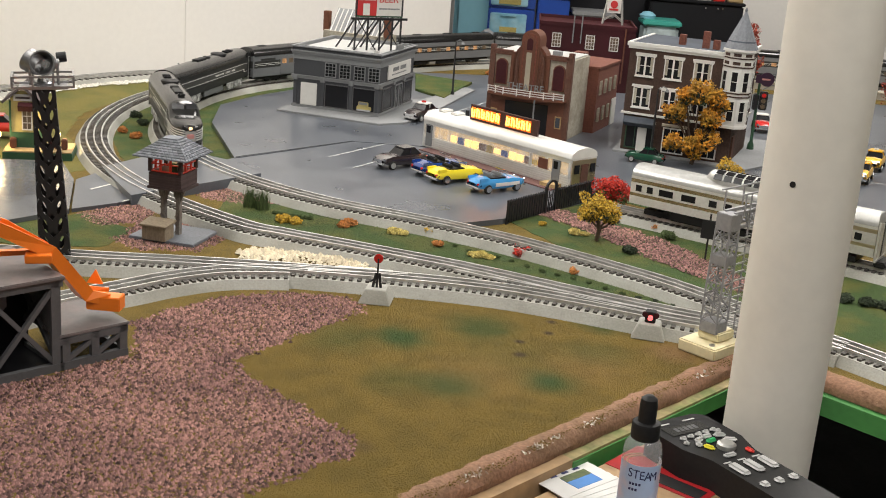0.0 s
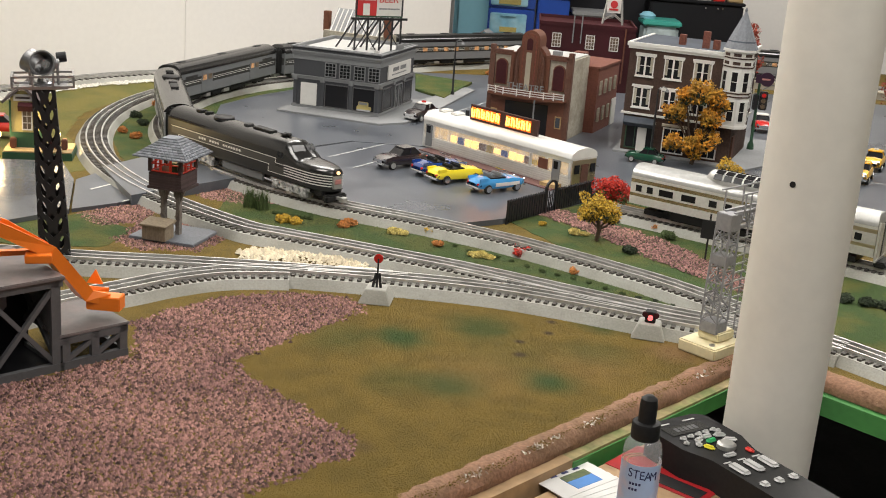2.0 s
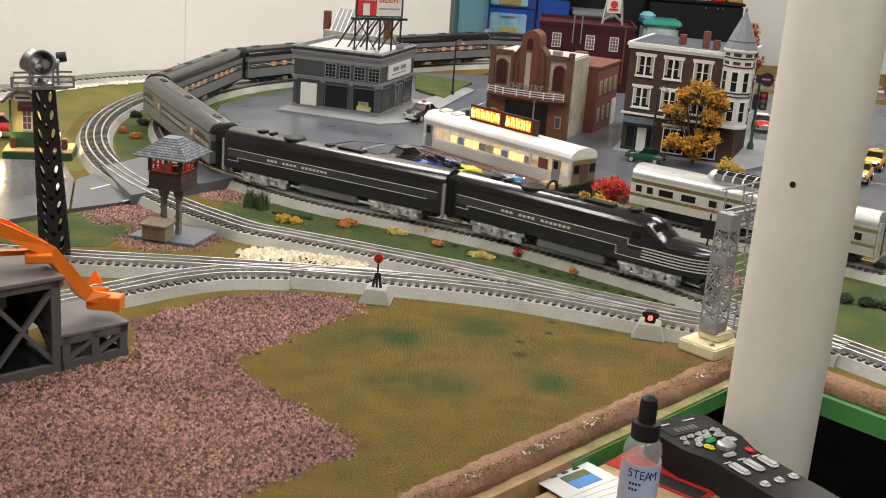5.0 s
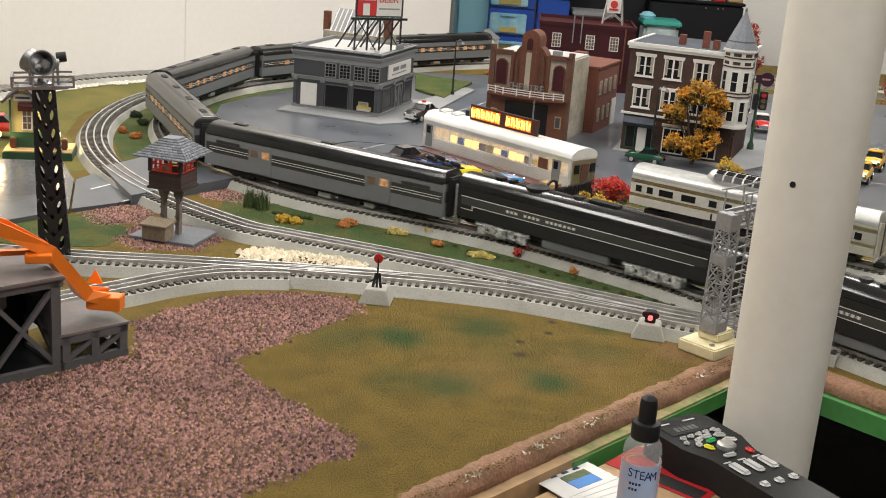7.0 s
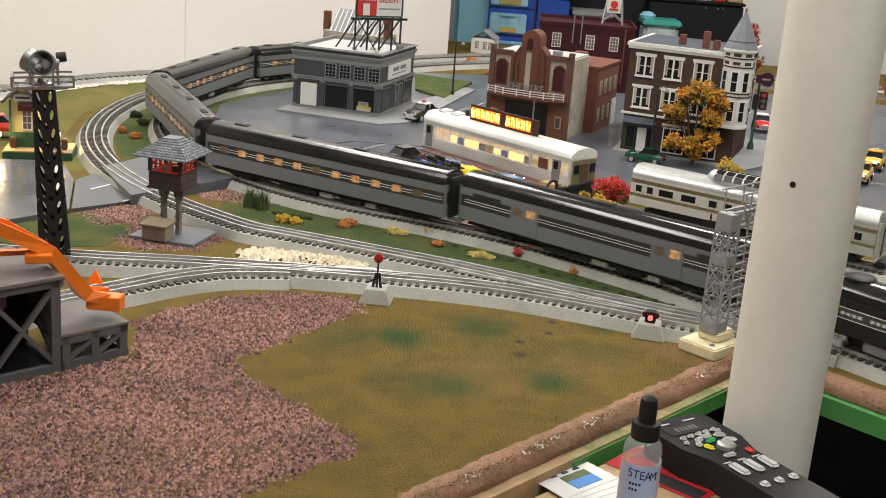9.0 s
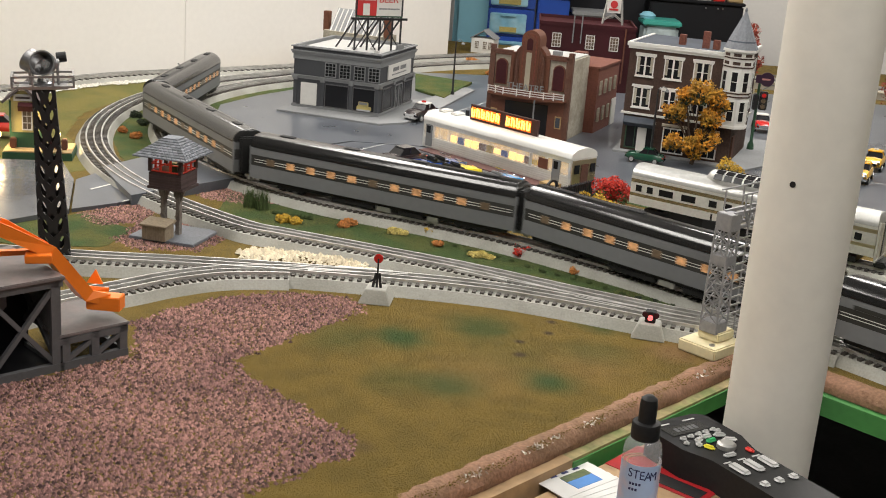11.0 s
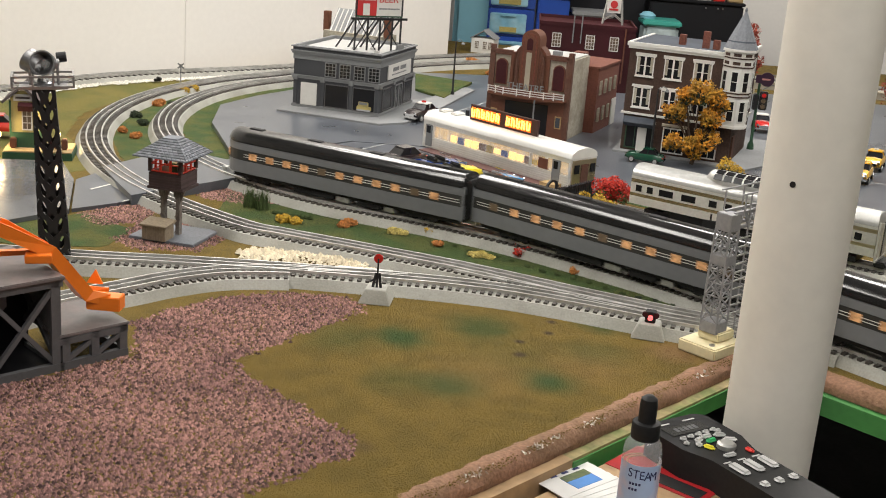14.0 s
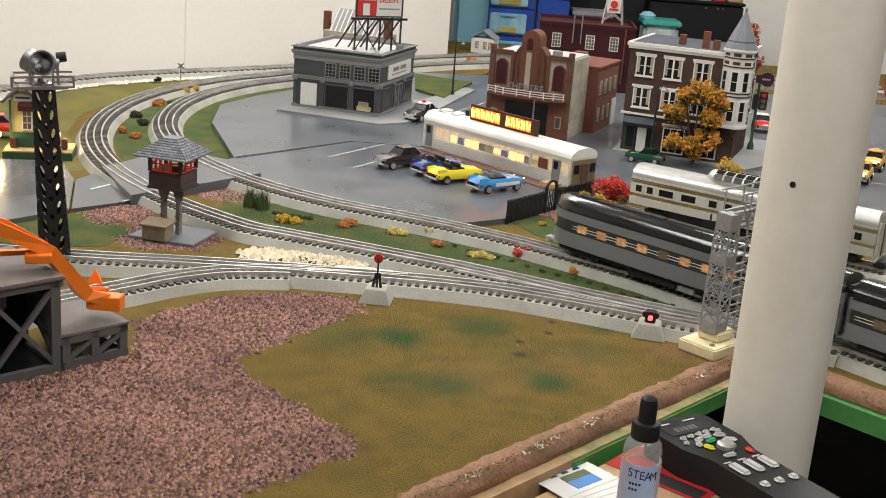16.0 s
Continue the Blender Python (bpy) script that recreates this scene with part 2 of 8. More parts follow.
M.update({
    "window": mat("warm_window", (0.42, 0.24, 0.12), 0.4, grain=0.8, scale=160, tint=(0.12, 0.06, 0.03), blotch=75, emit=(1.0, 0.50, 0.2), power=0.2),
    "dim": mat("dim_window", (0.10, 0.075, 0.05), 0.3, grain=0.4, scale=160, emit=(1.0, 0.6, 0.3), power=0.03),
    "darkglass": mat("dark_glass", (0.012, 0.012, 0.014), 0.2),
    "headlight": mat("headlight_bulb", (0.9, 0.7, 0.45), 0.3, emit=(1.0, 0.55, 0.22), power=1.6),
    "truck": mat("silver_truck_casting", (0.62, 0.62, 0.61), 0.4, 0.25, grain=0.35, scale=260, tint=(0.25, 0.25, 0.25), blotch=90, bump=0.5),
    "midgrey": mat("mid_grey_band", (0.048, 0.048, 0.045), 0.42, grain=0.05, scale=90),
    "pinkplate": mat("faded_red_plate", (0.5, 0.22, 0.2), 0.5),
    "dgrey": mat("dark_grey_stucco", (0.045, 0.047, 0.053), 0.75, grain=0.08, scale=200, tint=(0.055, 0.058, 0.064), bump=0.15),
    "lgrey": mat("light_grey_trim", (0.19, 0.195, 0.2), 0.7, grain=0.08, scale=200, tint=(0.19, 0.195, 0.2)),
    "roofwhite": mat("pale_flat_roof", (0.42, 0.42, 0.41), 0.8, grain=0.08, scale=120, tint=(0.42, 0.42, 0.4), blotch=20),
    "pavement": mat("pale_pavement", (0.24, 0.245, 0.25), 0.7, grain=0.1, scale=200, tint=(0.2, 0.205, 0.21), bump=0.1),
    "brick": mat("brown_brick", (0.11, 0.05, 0.035), 0.85, grain=0.25, scale=260, tint=(0.125, 0.065, 0.048), bump=0.4, blotch=20),
    "bigbrick": mat("taupe_brick", (0.072, 0.043, 0.033), 0.85, grain=0.3, scale=260, tint=(0.056, 0.035, 0.027), bump=0.4, blotch=20),
    "redbrick": mat("red_brick", (0.15, 0.050, 0.030), 0.85, grain=0.3, scale=260, tint=(0.15, 0.05, 0.035), bump=0.4, blotch=20),
    "maroon": mat("maroon_brick", (0.05, 0.009, 0.012), 0.7, grain=0.2, scale=260, tint=(0.04, 0.008, 0.01), bump=0.3),
    "cream": mat("cream_stucco", (0.40, 0.37, 0.30), 0.8, grain=0.2, scale=160, tint=(0.30, 0.27, 0.21), blotch=25, bump=0.15),
    "copper": mat("rust_brown_trim", (0.14, 0.047, 0.022), 0.6, grain=0.12, scale=160, tint=(0.11, 0.038, 0.02)),
    "slate": mat("grey_slate", (0.16, 0.17, 0.19), 0.7, grain=0.2, scale=200, tint=(0.12, 0.13, 0.15), spread=0.35),
    # faint red emission puts the cabin's glow into the frames
    "redframe": mat("glowing_red_frame", (0.42, 0.03, 0.022), 0.5, emit=(1.0, 0.08, 0.04), power=0.06),
    "darkwood": mat("dark_brown_siding", (0.065, 0.04, 0.04), 0.75, grain=0.2, scale=160, tint=(0.05, 0.03, 0.03), spread=0.2),
    "legwood": mat("weathered_leg", (0.13, 0.10, 0.085), 0.85, grain=0.3, scale=180, tint=(0.2, 0.18, 0.16), blotch=40),
    "shed": mat("tan_shed_wall", (0.24, 0.19, 0.13), 0.85, grain=0.2, scale=200, tint=(0.2, 0.155, 0.11), bump=0.3),
    "glow": mat("cabin_lamp", (1, 0.8, 0.5), 0.5, emit=(1.0, 0.72, 0.35), power=4.0),
    "teal": mat("green_machine", (0.03, 0.12, 0.075), 0.6),
    "steelgrey": mat("grey_structure", (0.085, 0.085, 0.09), 0.5, grain=0.12, scale=160, tint=(0.1, 0.095, 0.095)),
    "deck": mat("worn_grey_deck", (0.115, 0.105, 0.105), 0.38, grain=0.15, scale=120, tint=(0.15, 0.12, 0.115), blotch=16),
    "orange": mat("orange_plastic", (0.83, 0.2, 0.012), 0.42, grain=0.04, scale=100, tint=(0.76, 0.17, 0.01), coat=0.2),
    "ivory": mat("ivory_base", (0.78, 0.7, 0.46), 0.55, grain=0.05, scale=160, tint=(0.72, 0.63, 0.4)),
    "greysteel": mat("grey_truss", (0.34, 0.34, 0.35), 0.5, 0.2, grain=0.12, scale=160, tint=(0.28, 0.28, 0.29)),
    "chrome": mat("chrome", (0.8, 0.8, 0.8), 0.12, 1.0),
    "lamp_metal": mat("brushed_lamp", (0.42, 0.42, 0.43), 0.35, 0.9, grain=0.1, scale=200),
    "stainless": mat("stainless_fluting", (0.78, 0.77, 0.74), 0.3, 0.4, grain=0.08, scale=200, tint=(0.62, 0.6, 0.56)),
    "gold": mat("champagne_band", (0.42, 0.34, 0.2), 0.28, 0.8, grain=0.06, scale=200, tint=(0.5, 0.42, 0.28)),
    "roofglow": mat("white_roof", (0.85, 0.84, 0.8), 0.4, grain=0.03, scale=120),
    # emission stands in for the lamps inside the diner
    "dinerwin": mat("glowing_diner_interior", (0.5, 0.33, 0.15), 0.6, grain=0.5, scale=90, tint=(0.16, 0.2, 0.3), blotch=40, emit=(1.0, 0.66, 0.28), power=0.35),
    "neon": mat("neon_letters", (1, 0.5, 0.1), 0.4, grain=0.2, scale=200, emit=(1.0, 0.42, 0.07), power=3.6),
    "neonhalo": mat("neon_halo", (0.9, 0.2, 0.03), 0.4, emit=(1.0, 0.13, 0.008), power=1.1),
    # booth colour that glows, as if lit from above
    "dinerlit": mat("glowing_booth", (0.8, 0.5, 0.15), 0.6, grain=0.4, scale=120, emit=(1.0, 0.60, 0.20), power=1.1),
    "signback": mat("dark_sign_board", (0.05, 0.018, 0.012), 0.5),
    "brickwalk": mat("brick_walk", (0.15, 0.07, 0.06), 0.85, grain=0.3, scale=300, tint=(0.12, 0.06, 0.055), bump=0.3),
    "tyre": mat("tyre_rubber", (0.015, 0.015, 0.015), 0.8),
    "paint_black": mat("gloss_black_paint", (0.03, 0.022, 0.024), 0.2, coat=0.8),
    "paint_blue": mat("dark_blue_paint", (0.012, 0.05, 0.24), 0.25, coat=0.8),
    "paint_yellow": mat("yellow_paint", (0.85, 0.68, 0.03), 0.3, coat=0.6),
    "paint_sky": mat("light_blue_paint", (0.06, 0.30, 0.62), 0.25, coat=0.8),
    "paint_green": mat("green_car_paint", (0.006, 0.06, 0.032), 0.25, coat=0.8),
    "paint_red": mat("red_car_paint", (0.55, 0.02, 0.018), 0.25, coat=0.8),
    "paint_taxi": mat("taxi_yellow_paint", (0.85, 0.48, 0.015), 0.3, coat=0.6),
    "gold_leaf": mat("golden_leaves", (0.5, 0.21, 0.012), 0.8, grain=0.3, scale=300, tint=(0.36, 0.2, 0.02), blotch=30, spread=0.5),
    "yellow_leaf": mat("yellow_leaves", (0.52, 0.33, 0.03), 0.8, grain=0.3, scale=300, spread=0.45),
    "orange_leaf": mat("orange_leaves", (0.5, 0.2, 0.05), 0.8, grain=0.3, scale=300, spread=0.4),
    "red_leaf": mat("red_leaves", (0.5, 0.035, 0.02), 0.8, grain=0.3, scale=300, spread=0.45),
    "green_leaf": mat("green_leaves", (0.06, 0.09, 0.025), 0.85, grain=0.3, scale=300, spread=0.45),
    "dark_leaf": mat("dark_leaves", (0.03, 0.045, 0.02), 0.85, grain=0.3, scale=300, spread=0.45),
    "pale_leaf": mat("pale_yellow_leaves", (0.55, 0.45, 0.14), 0.85, grain=0.3, scale=300, spread=0.35),
    "bark": mat("tree_bark", (0.09, 0.06, 0.04), 0.9, grain=0.3, scale=300),
    "iron": mat("black_iron", (0.012, 0.012, 0.014), 0.45),
    "redlamp": mat("red_lens", (0.45, 0.02, 0.02), 0.25, emit=(1.0, 0.05, 0.04), power=0.03),
    "redglow": mat("lit_red_lens", (0.9, 0.1, 0.08), 0.25, emit=(1.0, 0.12, 0.12), power=1.6),
    "stationyellow": mat("station_yellow", (0.55, 0.45, 0.17), 0.7, grain=0.08, scale=160),
    "stationgreen": mat("station_green", (0.02, 0.075, 0.035), 0.6, grain=0.1, scale=160),
    "brownroof": mat("brown_shingle", (0.085, 0.065, 0.06), 0.8, grain=0.2, scale=200),
    "binblue": mat("blue_plastic_bin", (0.012, 0.055, 0.30), 0.4, grain=0.06, scale=40),
    "drawer": mat("clear_blue_drawer", (0.17, 0.36, 0.48), 0.35, grain=0.15, scale=40, tint=(0.26, 0.44, 0.52), blotch=12),
    "skyblue": mat("pale_blue_panel", (0.22, 0.47, 0.58), 0.6, grain=0.06, scale=20, tint=(0.18, 0.4, 0.5), blotch=5),
    "tealid": mat("teal_lid", (0.05, 0.32, 0.27), 0.4),
    "clearbin": mat("cloudy_clear_bin", (0.42, 0.50, 0.52), 0.4, grain=0.2, scale=30, tint=(0.18, 0.22, 0.23), blotch=14),
    # black furniture; also the sheets that stand in for shade in the coal loader
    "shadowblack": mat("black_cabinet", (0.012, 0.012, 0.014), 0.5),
    "cardpaper": mat("white_card", (0.75, 0.74, 0.72), 0.5, grain=0.03, scale=60),
    "cardblue": mat("card_picture_sky", (0.08, 0.25, 0.62), 0.45, grain=0.1, scale=60),
    "cardgreen": mat("card_picture_land", (0.10, 0.13, 0.05), 0.5, grain=0.4, scale=120),
    "cardred": mat("red_card", (0.42, 0.015, 0.02), 0.4, grain=0.1, scale=60),
    "button": mat("grey_rubber_button", (0.5, 0.5, 0.49), 0.5),
    "btn_green": mat("green_button", (0.03, 0.42, 0.13), 0.45),
    "btn_yellow": mat("yellow_button", (0.75, 0.68, 0.03), 0.45),
    "btn_red": mat("red_button", (0.75, 0.04, 0.03), 0.45),
    "lcd": mat("grey_display", (0.045, 0.045, 0.043), 0.2),
    "label": mat("bottle_label", (0.50, 0.60, 0.76), 0.5, grain=0.05, scale=90, tint=(0.74, 0.56, 0.56), blotch=22),
    "liquid": glass("clear_bottle", (0.85, 0.88, 0.88), 0.04, 0.2),
    "clearglass": glass("clear_pane", (0.9, 0.9, 0.88), 0.05, 0.22),
    "navy": mat("navy_ink", (0.02, 0.025, 0.10), 0.5),
    "redink": mat("red_print", (0.5, 0.03, 0.03), 0.5),
    "awning": mat("dark_awning", (0.05, 0.06, 0.08), 0.7, grain=0.2, scale=120),
    "parapet": mat("beige_parapet", (0.42, 0.37, 0.28), 0.75, grain=0.1, scale=90),
    "paleline": mat("worn_road_line", (0.42, 0.43, 0.44), 0.7, grain=0.4, scale=200, tint=(0.25, 0.255, 0.26), blotch=60),
    "backwall": mat("white_ballast", (0.72, 0.69, 0.62), 0.9, grain=0.15, scale=300, tint=(0.6, 0.57, 0.5), spread=0.2, bump=0.4),
    "tan": mat("tan_paint", (0.45, 0.31, 0.14), 0.7, grain=0.1, scale=90),
})

M.update({
    "glossboard": mat("glossy_board", (0.088, 0.092, 0.102), 0.22, grain=0.1, scale=300, tint=(0.112, 0.117, 0.128), bump=0.05, blotch=9),
    "lampbulb": mat("platform_bulb", (1, 0.8, 0.5), 0.4, emit=(1.0, 0.7, 0.3), power=6.0),
    "rust_leaf": mat("rust_leaves", (0.26, 0.035, 0.014), 0.8, grain=0.3, scale=300, spread=0.45),
    "purple": mat("purple_sign", (0.035, 0.010, 0.030), 0.4),
    "drygrass": mat("yellow_green_foam", (0.15, 0.125, 0.022), 0.95, grain=0.5, scale=600, tint=(0.095, 0.10, 0.018), bump=1.0, blotch=7),
    "board_top": mat("raw_board_edge", (0.33, 0.26, 0.13), 0.7, grain=0.3, scale=90, tint=(0.2, 0.22, 0.08), blotch=20),
    "chip": mat("white_chip", (0.8, 0.74, 0.66), 0.8, grain=0.2, scale=200),
})

for key, level in (("locoroof", 0.6), ("loco", 0.3), ("cargrey", 0.3), ("carband", 0.3), ("black", 0.25), ("darkglass", 0.3), ("shadowblack", 0.15), ("maroon", 0.25), ("bigbrick", 0.25), ("brick", 0.25)):
    M[key].node_tree.nodes["Principled BSDF"].inputs["Specular IOR Level"].default_value = level


def green_spray(m, spots):
    """Soft green sprayed patches and a few dark scuffs on the ground foam."""
    nt = m.node_tree
    b = nt.nodes["Principled BSDF"]
    link = b.inputs["Base Color"].links[0].from_socket
    geo = nt.nodes.new("ShaderNodeNewGeometry")
    wob = nt.nodes.new("ShaderNodeTexNoise")
    wob.inputs["Scale"].default_value, wob.inputs["Detail"].default_value = 22, 5
    nt.links.new(geo.outputs["Position"], wob.inputs["Vector"])
    for x, y, r, amount, color in spots:
        d = nt.nodes.new("ShaderNodeVectorMath")
        d.operation = "DISTANCE"
        d.inputs[1].default_value = (x, y, 0)
        nt.links.new(geo.outputs["Position"], d.inputs[0])
        ad = nt.nodes.new("ShaderNodeMath")
        ad.operation = "MULTIPLY_ADD"
        ad.inputs[1].default_value, ad.inputs[2].default_value = 0.7 * r, -0.35 * r
        nt.links.new(wob.outputs["Fac"], ad.inputs[0])
        sm = nt.nodes.new("ShaderNodeMath")
        nt.links.new(d.outputs["Value"], sm.inputs[0])
        nt.links.new(ad.outputs[0], sm.inputs[1])
        mr = nt.nodes.new("ShaderNodeMapRange")
        mr.interpolation_type = "SMOOTHSTEP"
        mr.inputs[1].default_value, mr.inputs[2].default_value = 0.1 * r, 1.15 * r
        mr.inputs[3].default_value, mr.inputs[4].default_value = amount, 0.0
        nt.links.new(sm.outputs[0], mr.inputs[0])
        mx = nt.nodes.new("ShaderNodeMix")
        mx.data_type = "RGBA"
        mx.inputs[7].default_value = (*color, 1)
        nt.links.new(mr.outputs[0], mx.inputs[0])
        nt.links.new(link, mx.inputs[6])
        link = mx.outputs[2]
    nt.links.new(link, b.inputs["Base Color"])


GREEN = (0.012, 0.046, 0.003)
green_spray(M["grass"], [(-0.047, 1.505, 0.055, 0.9, GREEN), (0.024, 1.36, 0.055, 0.95, GREEN), (0.145, 1.393, 0.05, 0.95, GREEN), (0.061, 1.568, 0.07, 0.7, GREEN), (0.234, 1.62, 0.05, 0.75, GREEN),
                         (0.21, 1.50, 0.06, 0.45, GREEN), (-0.04, 1.36, 0.06, 0.4, GREEN), (-0.13, 1.49, 0.07, 0.45, GREEN), (0.09, 1.45, 0.10, 0.25, GREEN),
                         (0.113, 1.476, 0.013, 0.9, (0.03, 0.015, 0.006)), (0.114, 1.525, 0.010, 0.9, (0.03, 0.015, 0.006)), (0.157, 1.567, 0.010, 0.9, (0.03, 0.015, 0.006)), (0.163, 1.614, 0.011, 0.9, (0.03, 0.015, 0.006)), (-0.071, 1.171, 0.02, 0.5, (0.04, 0.022, 0.008)),
                         (0.06, 1.40, 0.10, 0.35, (0.21, 0.12, 0.03)), (0.20, 1.45, 0.08, 0.3, (0.22, 0.12, 0.035)), (0.33, 1.53, 0.05, 0.45, (0.27, 0.14, 0.07))])



# ---- building helpers ----
def box(bm, size, at=(0, 0, 0), rz=0, rx=0, ry=0):
    m = pose(*at, rx, ry, rz) @ Matrix.Diagonal((*size, 1))
    return bmesh.ops.create_cube(bm, size=1, matrix=m)["verts"]


def cyl(bm, r, h, at=(0, 0, 0), n=16, r2=None, rx=0, ry=0, rz=0):
    """A cylinder or cone that stands on at."""
    m = pose(*at, rx, ry, rz) @ Matrix.Translation((0, 0, h / 2))
    return bmesh.ops.create_cone(bm, cap_ends=True, segments=n, radius1=r, radius2=r if r2 is None else r2, depth=h, matrix=m)["verts"]


def bar(bm, a, b, w, n=4):
    """A straight rod from a to b."""
    a, b = Vector(a), Vector(b)
    d = b - a
    m = Matrix.Translation((a + b) / 2) @ d.to_track_quat("Z", "Y").to_matrix().to_4x4() @ pose(0, 0, 0, 0, 0, 45)
    bmesh.ops.create_cone(bm, cap_ends=True, segments=n, radius1=w * 0.707, radius2=w * 0.707, depth=d.length, matrix=m)


def bevel(bm, w, seg=2):
    bmesh.ops.bevel(bm, geom=[e for e in bm.edges if e.is_manifold and e.calc_face_angle(0) > 0.6], offset=w, segments=seg, affect="EDGES", clamp_overlap=True)
    return bm


def prism(bm, outline, z0, z1):
    """An outline in plan, raised from z0 to z1."""
    lo = [bm.verts.new((x, y, z0)) for x, y in outline]
    hi = [bm.verts.new((x, y, z1)) for x, y in outline]
    n = len(outline)
    bm.faces.new(hi), bm.faces.new(lo[::-1])
    for i in range(n):
        bm.faces.new((lo[i], lo[(i + 1) % n], hi[(i + 1) % n], hi[i]))


def extrude_x(bm, section, x0, x1, ends=True):
    """A section in (y, z) drawn out along x."""
    a = [bm.verts.new((x0, y, z)) for y, z in section]
    b = [bm.verts.new((x1, y, z)) for y, z in section]
    n = len(section)
    for i in range(n):
        bm.faces.new((a[i], a[(i + 1) % n], b[(i + 1) % n], b[i]))
    if ends:
        bm.faces.new(a[::-1]), bm.faces.new(b)


def lathe(bm, profile, n=20, at=(0, 0, 0)):
    """Rings of (radius, height) about the z axis."""
    rings = [[bm.verts.new((at[0] + max(r, 1e-5) * math.cos(6.28319 * i / n), at[1] + max(r, 1e-5) * math.sin(6.28319 * i / n), at[2] + z)) for i in range(n)] for r, z in profile]
    for a, b in zip(rings, rings[1:]):
        for i in range(n):
            bm.faces.new((a[i], a[(i + 1) % n], b[(i + 1) % n], b[i]))
    bm.faces.new(rings[0][::-1]), bm.faces.new(rings[-1])


def part(name, bm, material, parent=None, label="", smooth=False, m=None):
    """Links a bmesh as one mesh object under a thing or a part."""
    bmesh.ops.recalc_face_normals(bm, faces=bm.faces)
    me = bpy.data.meshes.new(name)
    bm.to_mesh(me)
    bm.free()
    me.materials.append(material)
    if smooth:
        for p in me.polygons:
            p.use_smooth = True
        me.set_sharp_from_angle(angle=radians(35))
    ob = new(name, me)
    if parent:
        ob.parent = parent
    if m:
        ob.matrix_basis = m
    if label:
        ob["label"] = label
    return ob


def boxpart(name, size, at, material, parent=None, label="", bev=0.0, rz=0, rx=0, ry=0):
    bm = bmesh.new()
    box(bm, size, at, rz, rx, ry)
    if bev:
        bevel(bm, bev)
    return part(name, bm, material, parent, label)


def thing(name, m, label, category, group="", kind=""):
    ob = new(name)
    ob.empty_display_size = 0.02
    ob.matrix_basis = m
    return tagged(ob, label, category, group, kind)


def text(parent, words, size, m, material, name="lettering", depth=0.0006, label=""):
    """Raised letters as a mesh part."""
    cu = bpy.data.curves.new(name, "FONT")
    cu.body, cu.size, cu.extrude, cu.align_x, cu.align_y = words, size, depth, "CENTER", "CENTER"
    tmp = bpy.data.objects.new(name, cu)
    scene.collection.objects.link(tmp)
    me = bpy.data.meshes.new_from_object(tmp.evaluated_get(bpy.context.evaluated_depsgraph_get()))
    bpy.data.objects.remove(tmp)
    me.materials.clear()
    me.materials.append(material)
    ob = new(name, me)
    ob.parent, ob.matrix_basis = parent, m
    if label:
        ob["label"] = label
    return ob


# ---- paths of the tracks ----
RAIL = 0.022


def glide(knots, step=0.012):
    """A smooth line through plan points, resampled at even steps: an array of x, y."""
    k = [np.array(p, float) for p in knots]
    k = [2 * k[0] - k[1]] + k + [2 * k[-1] - k[-2]]
    pts = []
    for a, b, c, d in zip(k, k[1:], k[2:], k[3:]):
        for u in np.linspace(0, 1, 24, endpoint=False):
            pts.append(0.5 * (2 * b + (c - a) * u + (2 * a - 5 * b + 4 * c - d) * u * u + (3 * b - a - 3 * c + d) * u ** 3))
    pts.append(k[-2])
    pts = np.array(pts)
    s = np.concatenate([[0], np.cumsum(np.hypot(*np.diff(pts, axis=0).T))])
    t = np.arange(0, s[-1], step)
    return np.stack([np.interp(t, s, pts[:, 0]), np.interp(t, s, pts[:, 1])], 1)


def arc(cx, cy, r, a0, a1, n):
    return [(cx + r * math.cos(radians(a)), cy + r * math.sin(radians(a))) for a in np.linspace(a0, a1, n)]


INNER = glide([(3.4, 4.1), (2.4, 4.25), (1.7, 4.31), (1.08, 4.34), (0.55, 4.33), (0.2, 4.25), (-0.05, 4.09), (-0.26, 3.84)] + arc(0.235, 2.935, 0.926, 142, 252, 10)
              + [(0.012, 2.025), (0.111, 1.971), (0.203, 1.908), (0.290, 1.842), (0.375, 1.768), (0.560, 1.567), (0.74, 1.37), (1.10, 1.02), (1.55, 0.76), (2.1, 0.68), (2.7, 0.85), (3.2, 1.3), (3.4, 1.9)])
OUTER = glide([(0.9, 4.62), (0.3, 4.50), (-0.1, 4.24), (-0.35, 3.90)] + arc(0.295, 2.852, 1.1175, 138, 235, 9)
              + [(-0.268, 1.901), (-0.171, 1.866), (-0.076, 1.831), (0.016, 1.796), (0.104, 1.756), (0.188, 1.715), (0.27, 1.678), (0.36, 1.640), (0.45, 1.606), (0.54, 1.566), (0.58, 1.54)])
FRONT = glide([(-1.5, 1.66), (-0.9, 1.685), (-0.551, 1.694), (-0.41, 1.705), (-0.24, 1.712), (-0.068, 1.708), (0.017, 1.703), (0.102, 1.690), (0.185, 1.666), (0.265, 1.638), (0.342, 1.608), (0.42, 1.588), (0.50, 1.566), (0.57, 1.54)])
SPUR = glide([(-0.85, 1.05), (-0.62, 1.37), (-0.52, 1.50), (-0.443, 1.58), (-0.392, 1.632), (-0.325, 1.678), (-0.24, 1.700), (-0.155, 1.707)])


def along(path, s):
    """Point and heading at a way s along an evenly stepped path."""
    i = min(max(s / 0.012, 0), len(path) - 1.001)
    j = int(i)
    p = path[j] + (path[j + 1] - path[j]) * (i - j)
    a, b = path[max(0, j - 2)], path[min(len(path) - 1, j + 3)]
    return p, math.atan2(b[1] - a[1], b[0] - a[0])


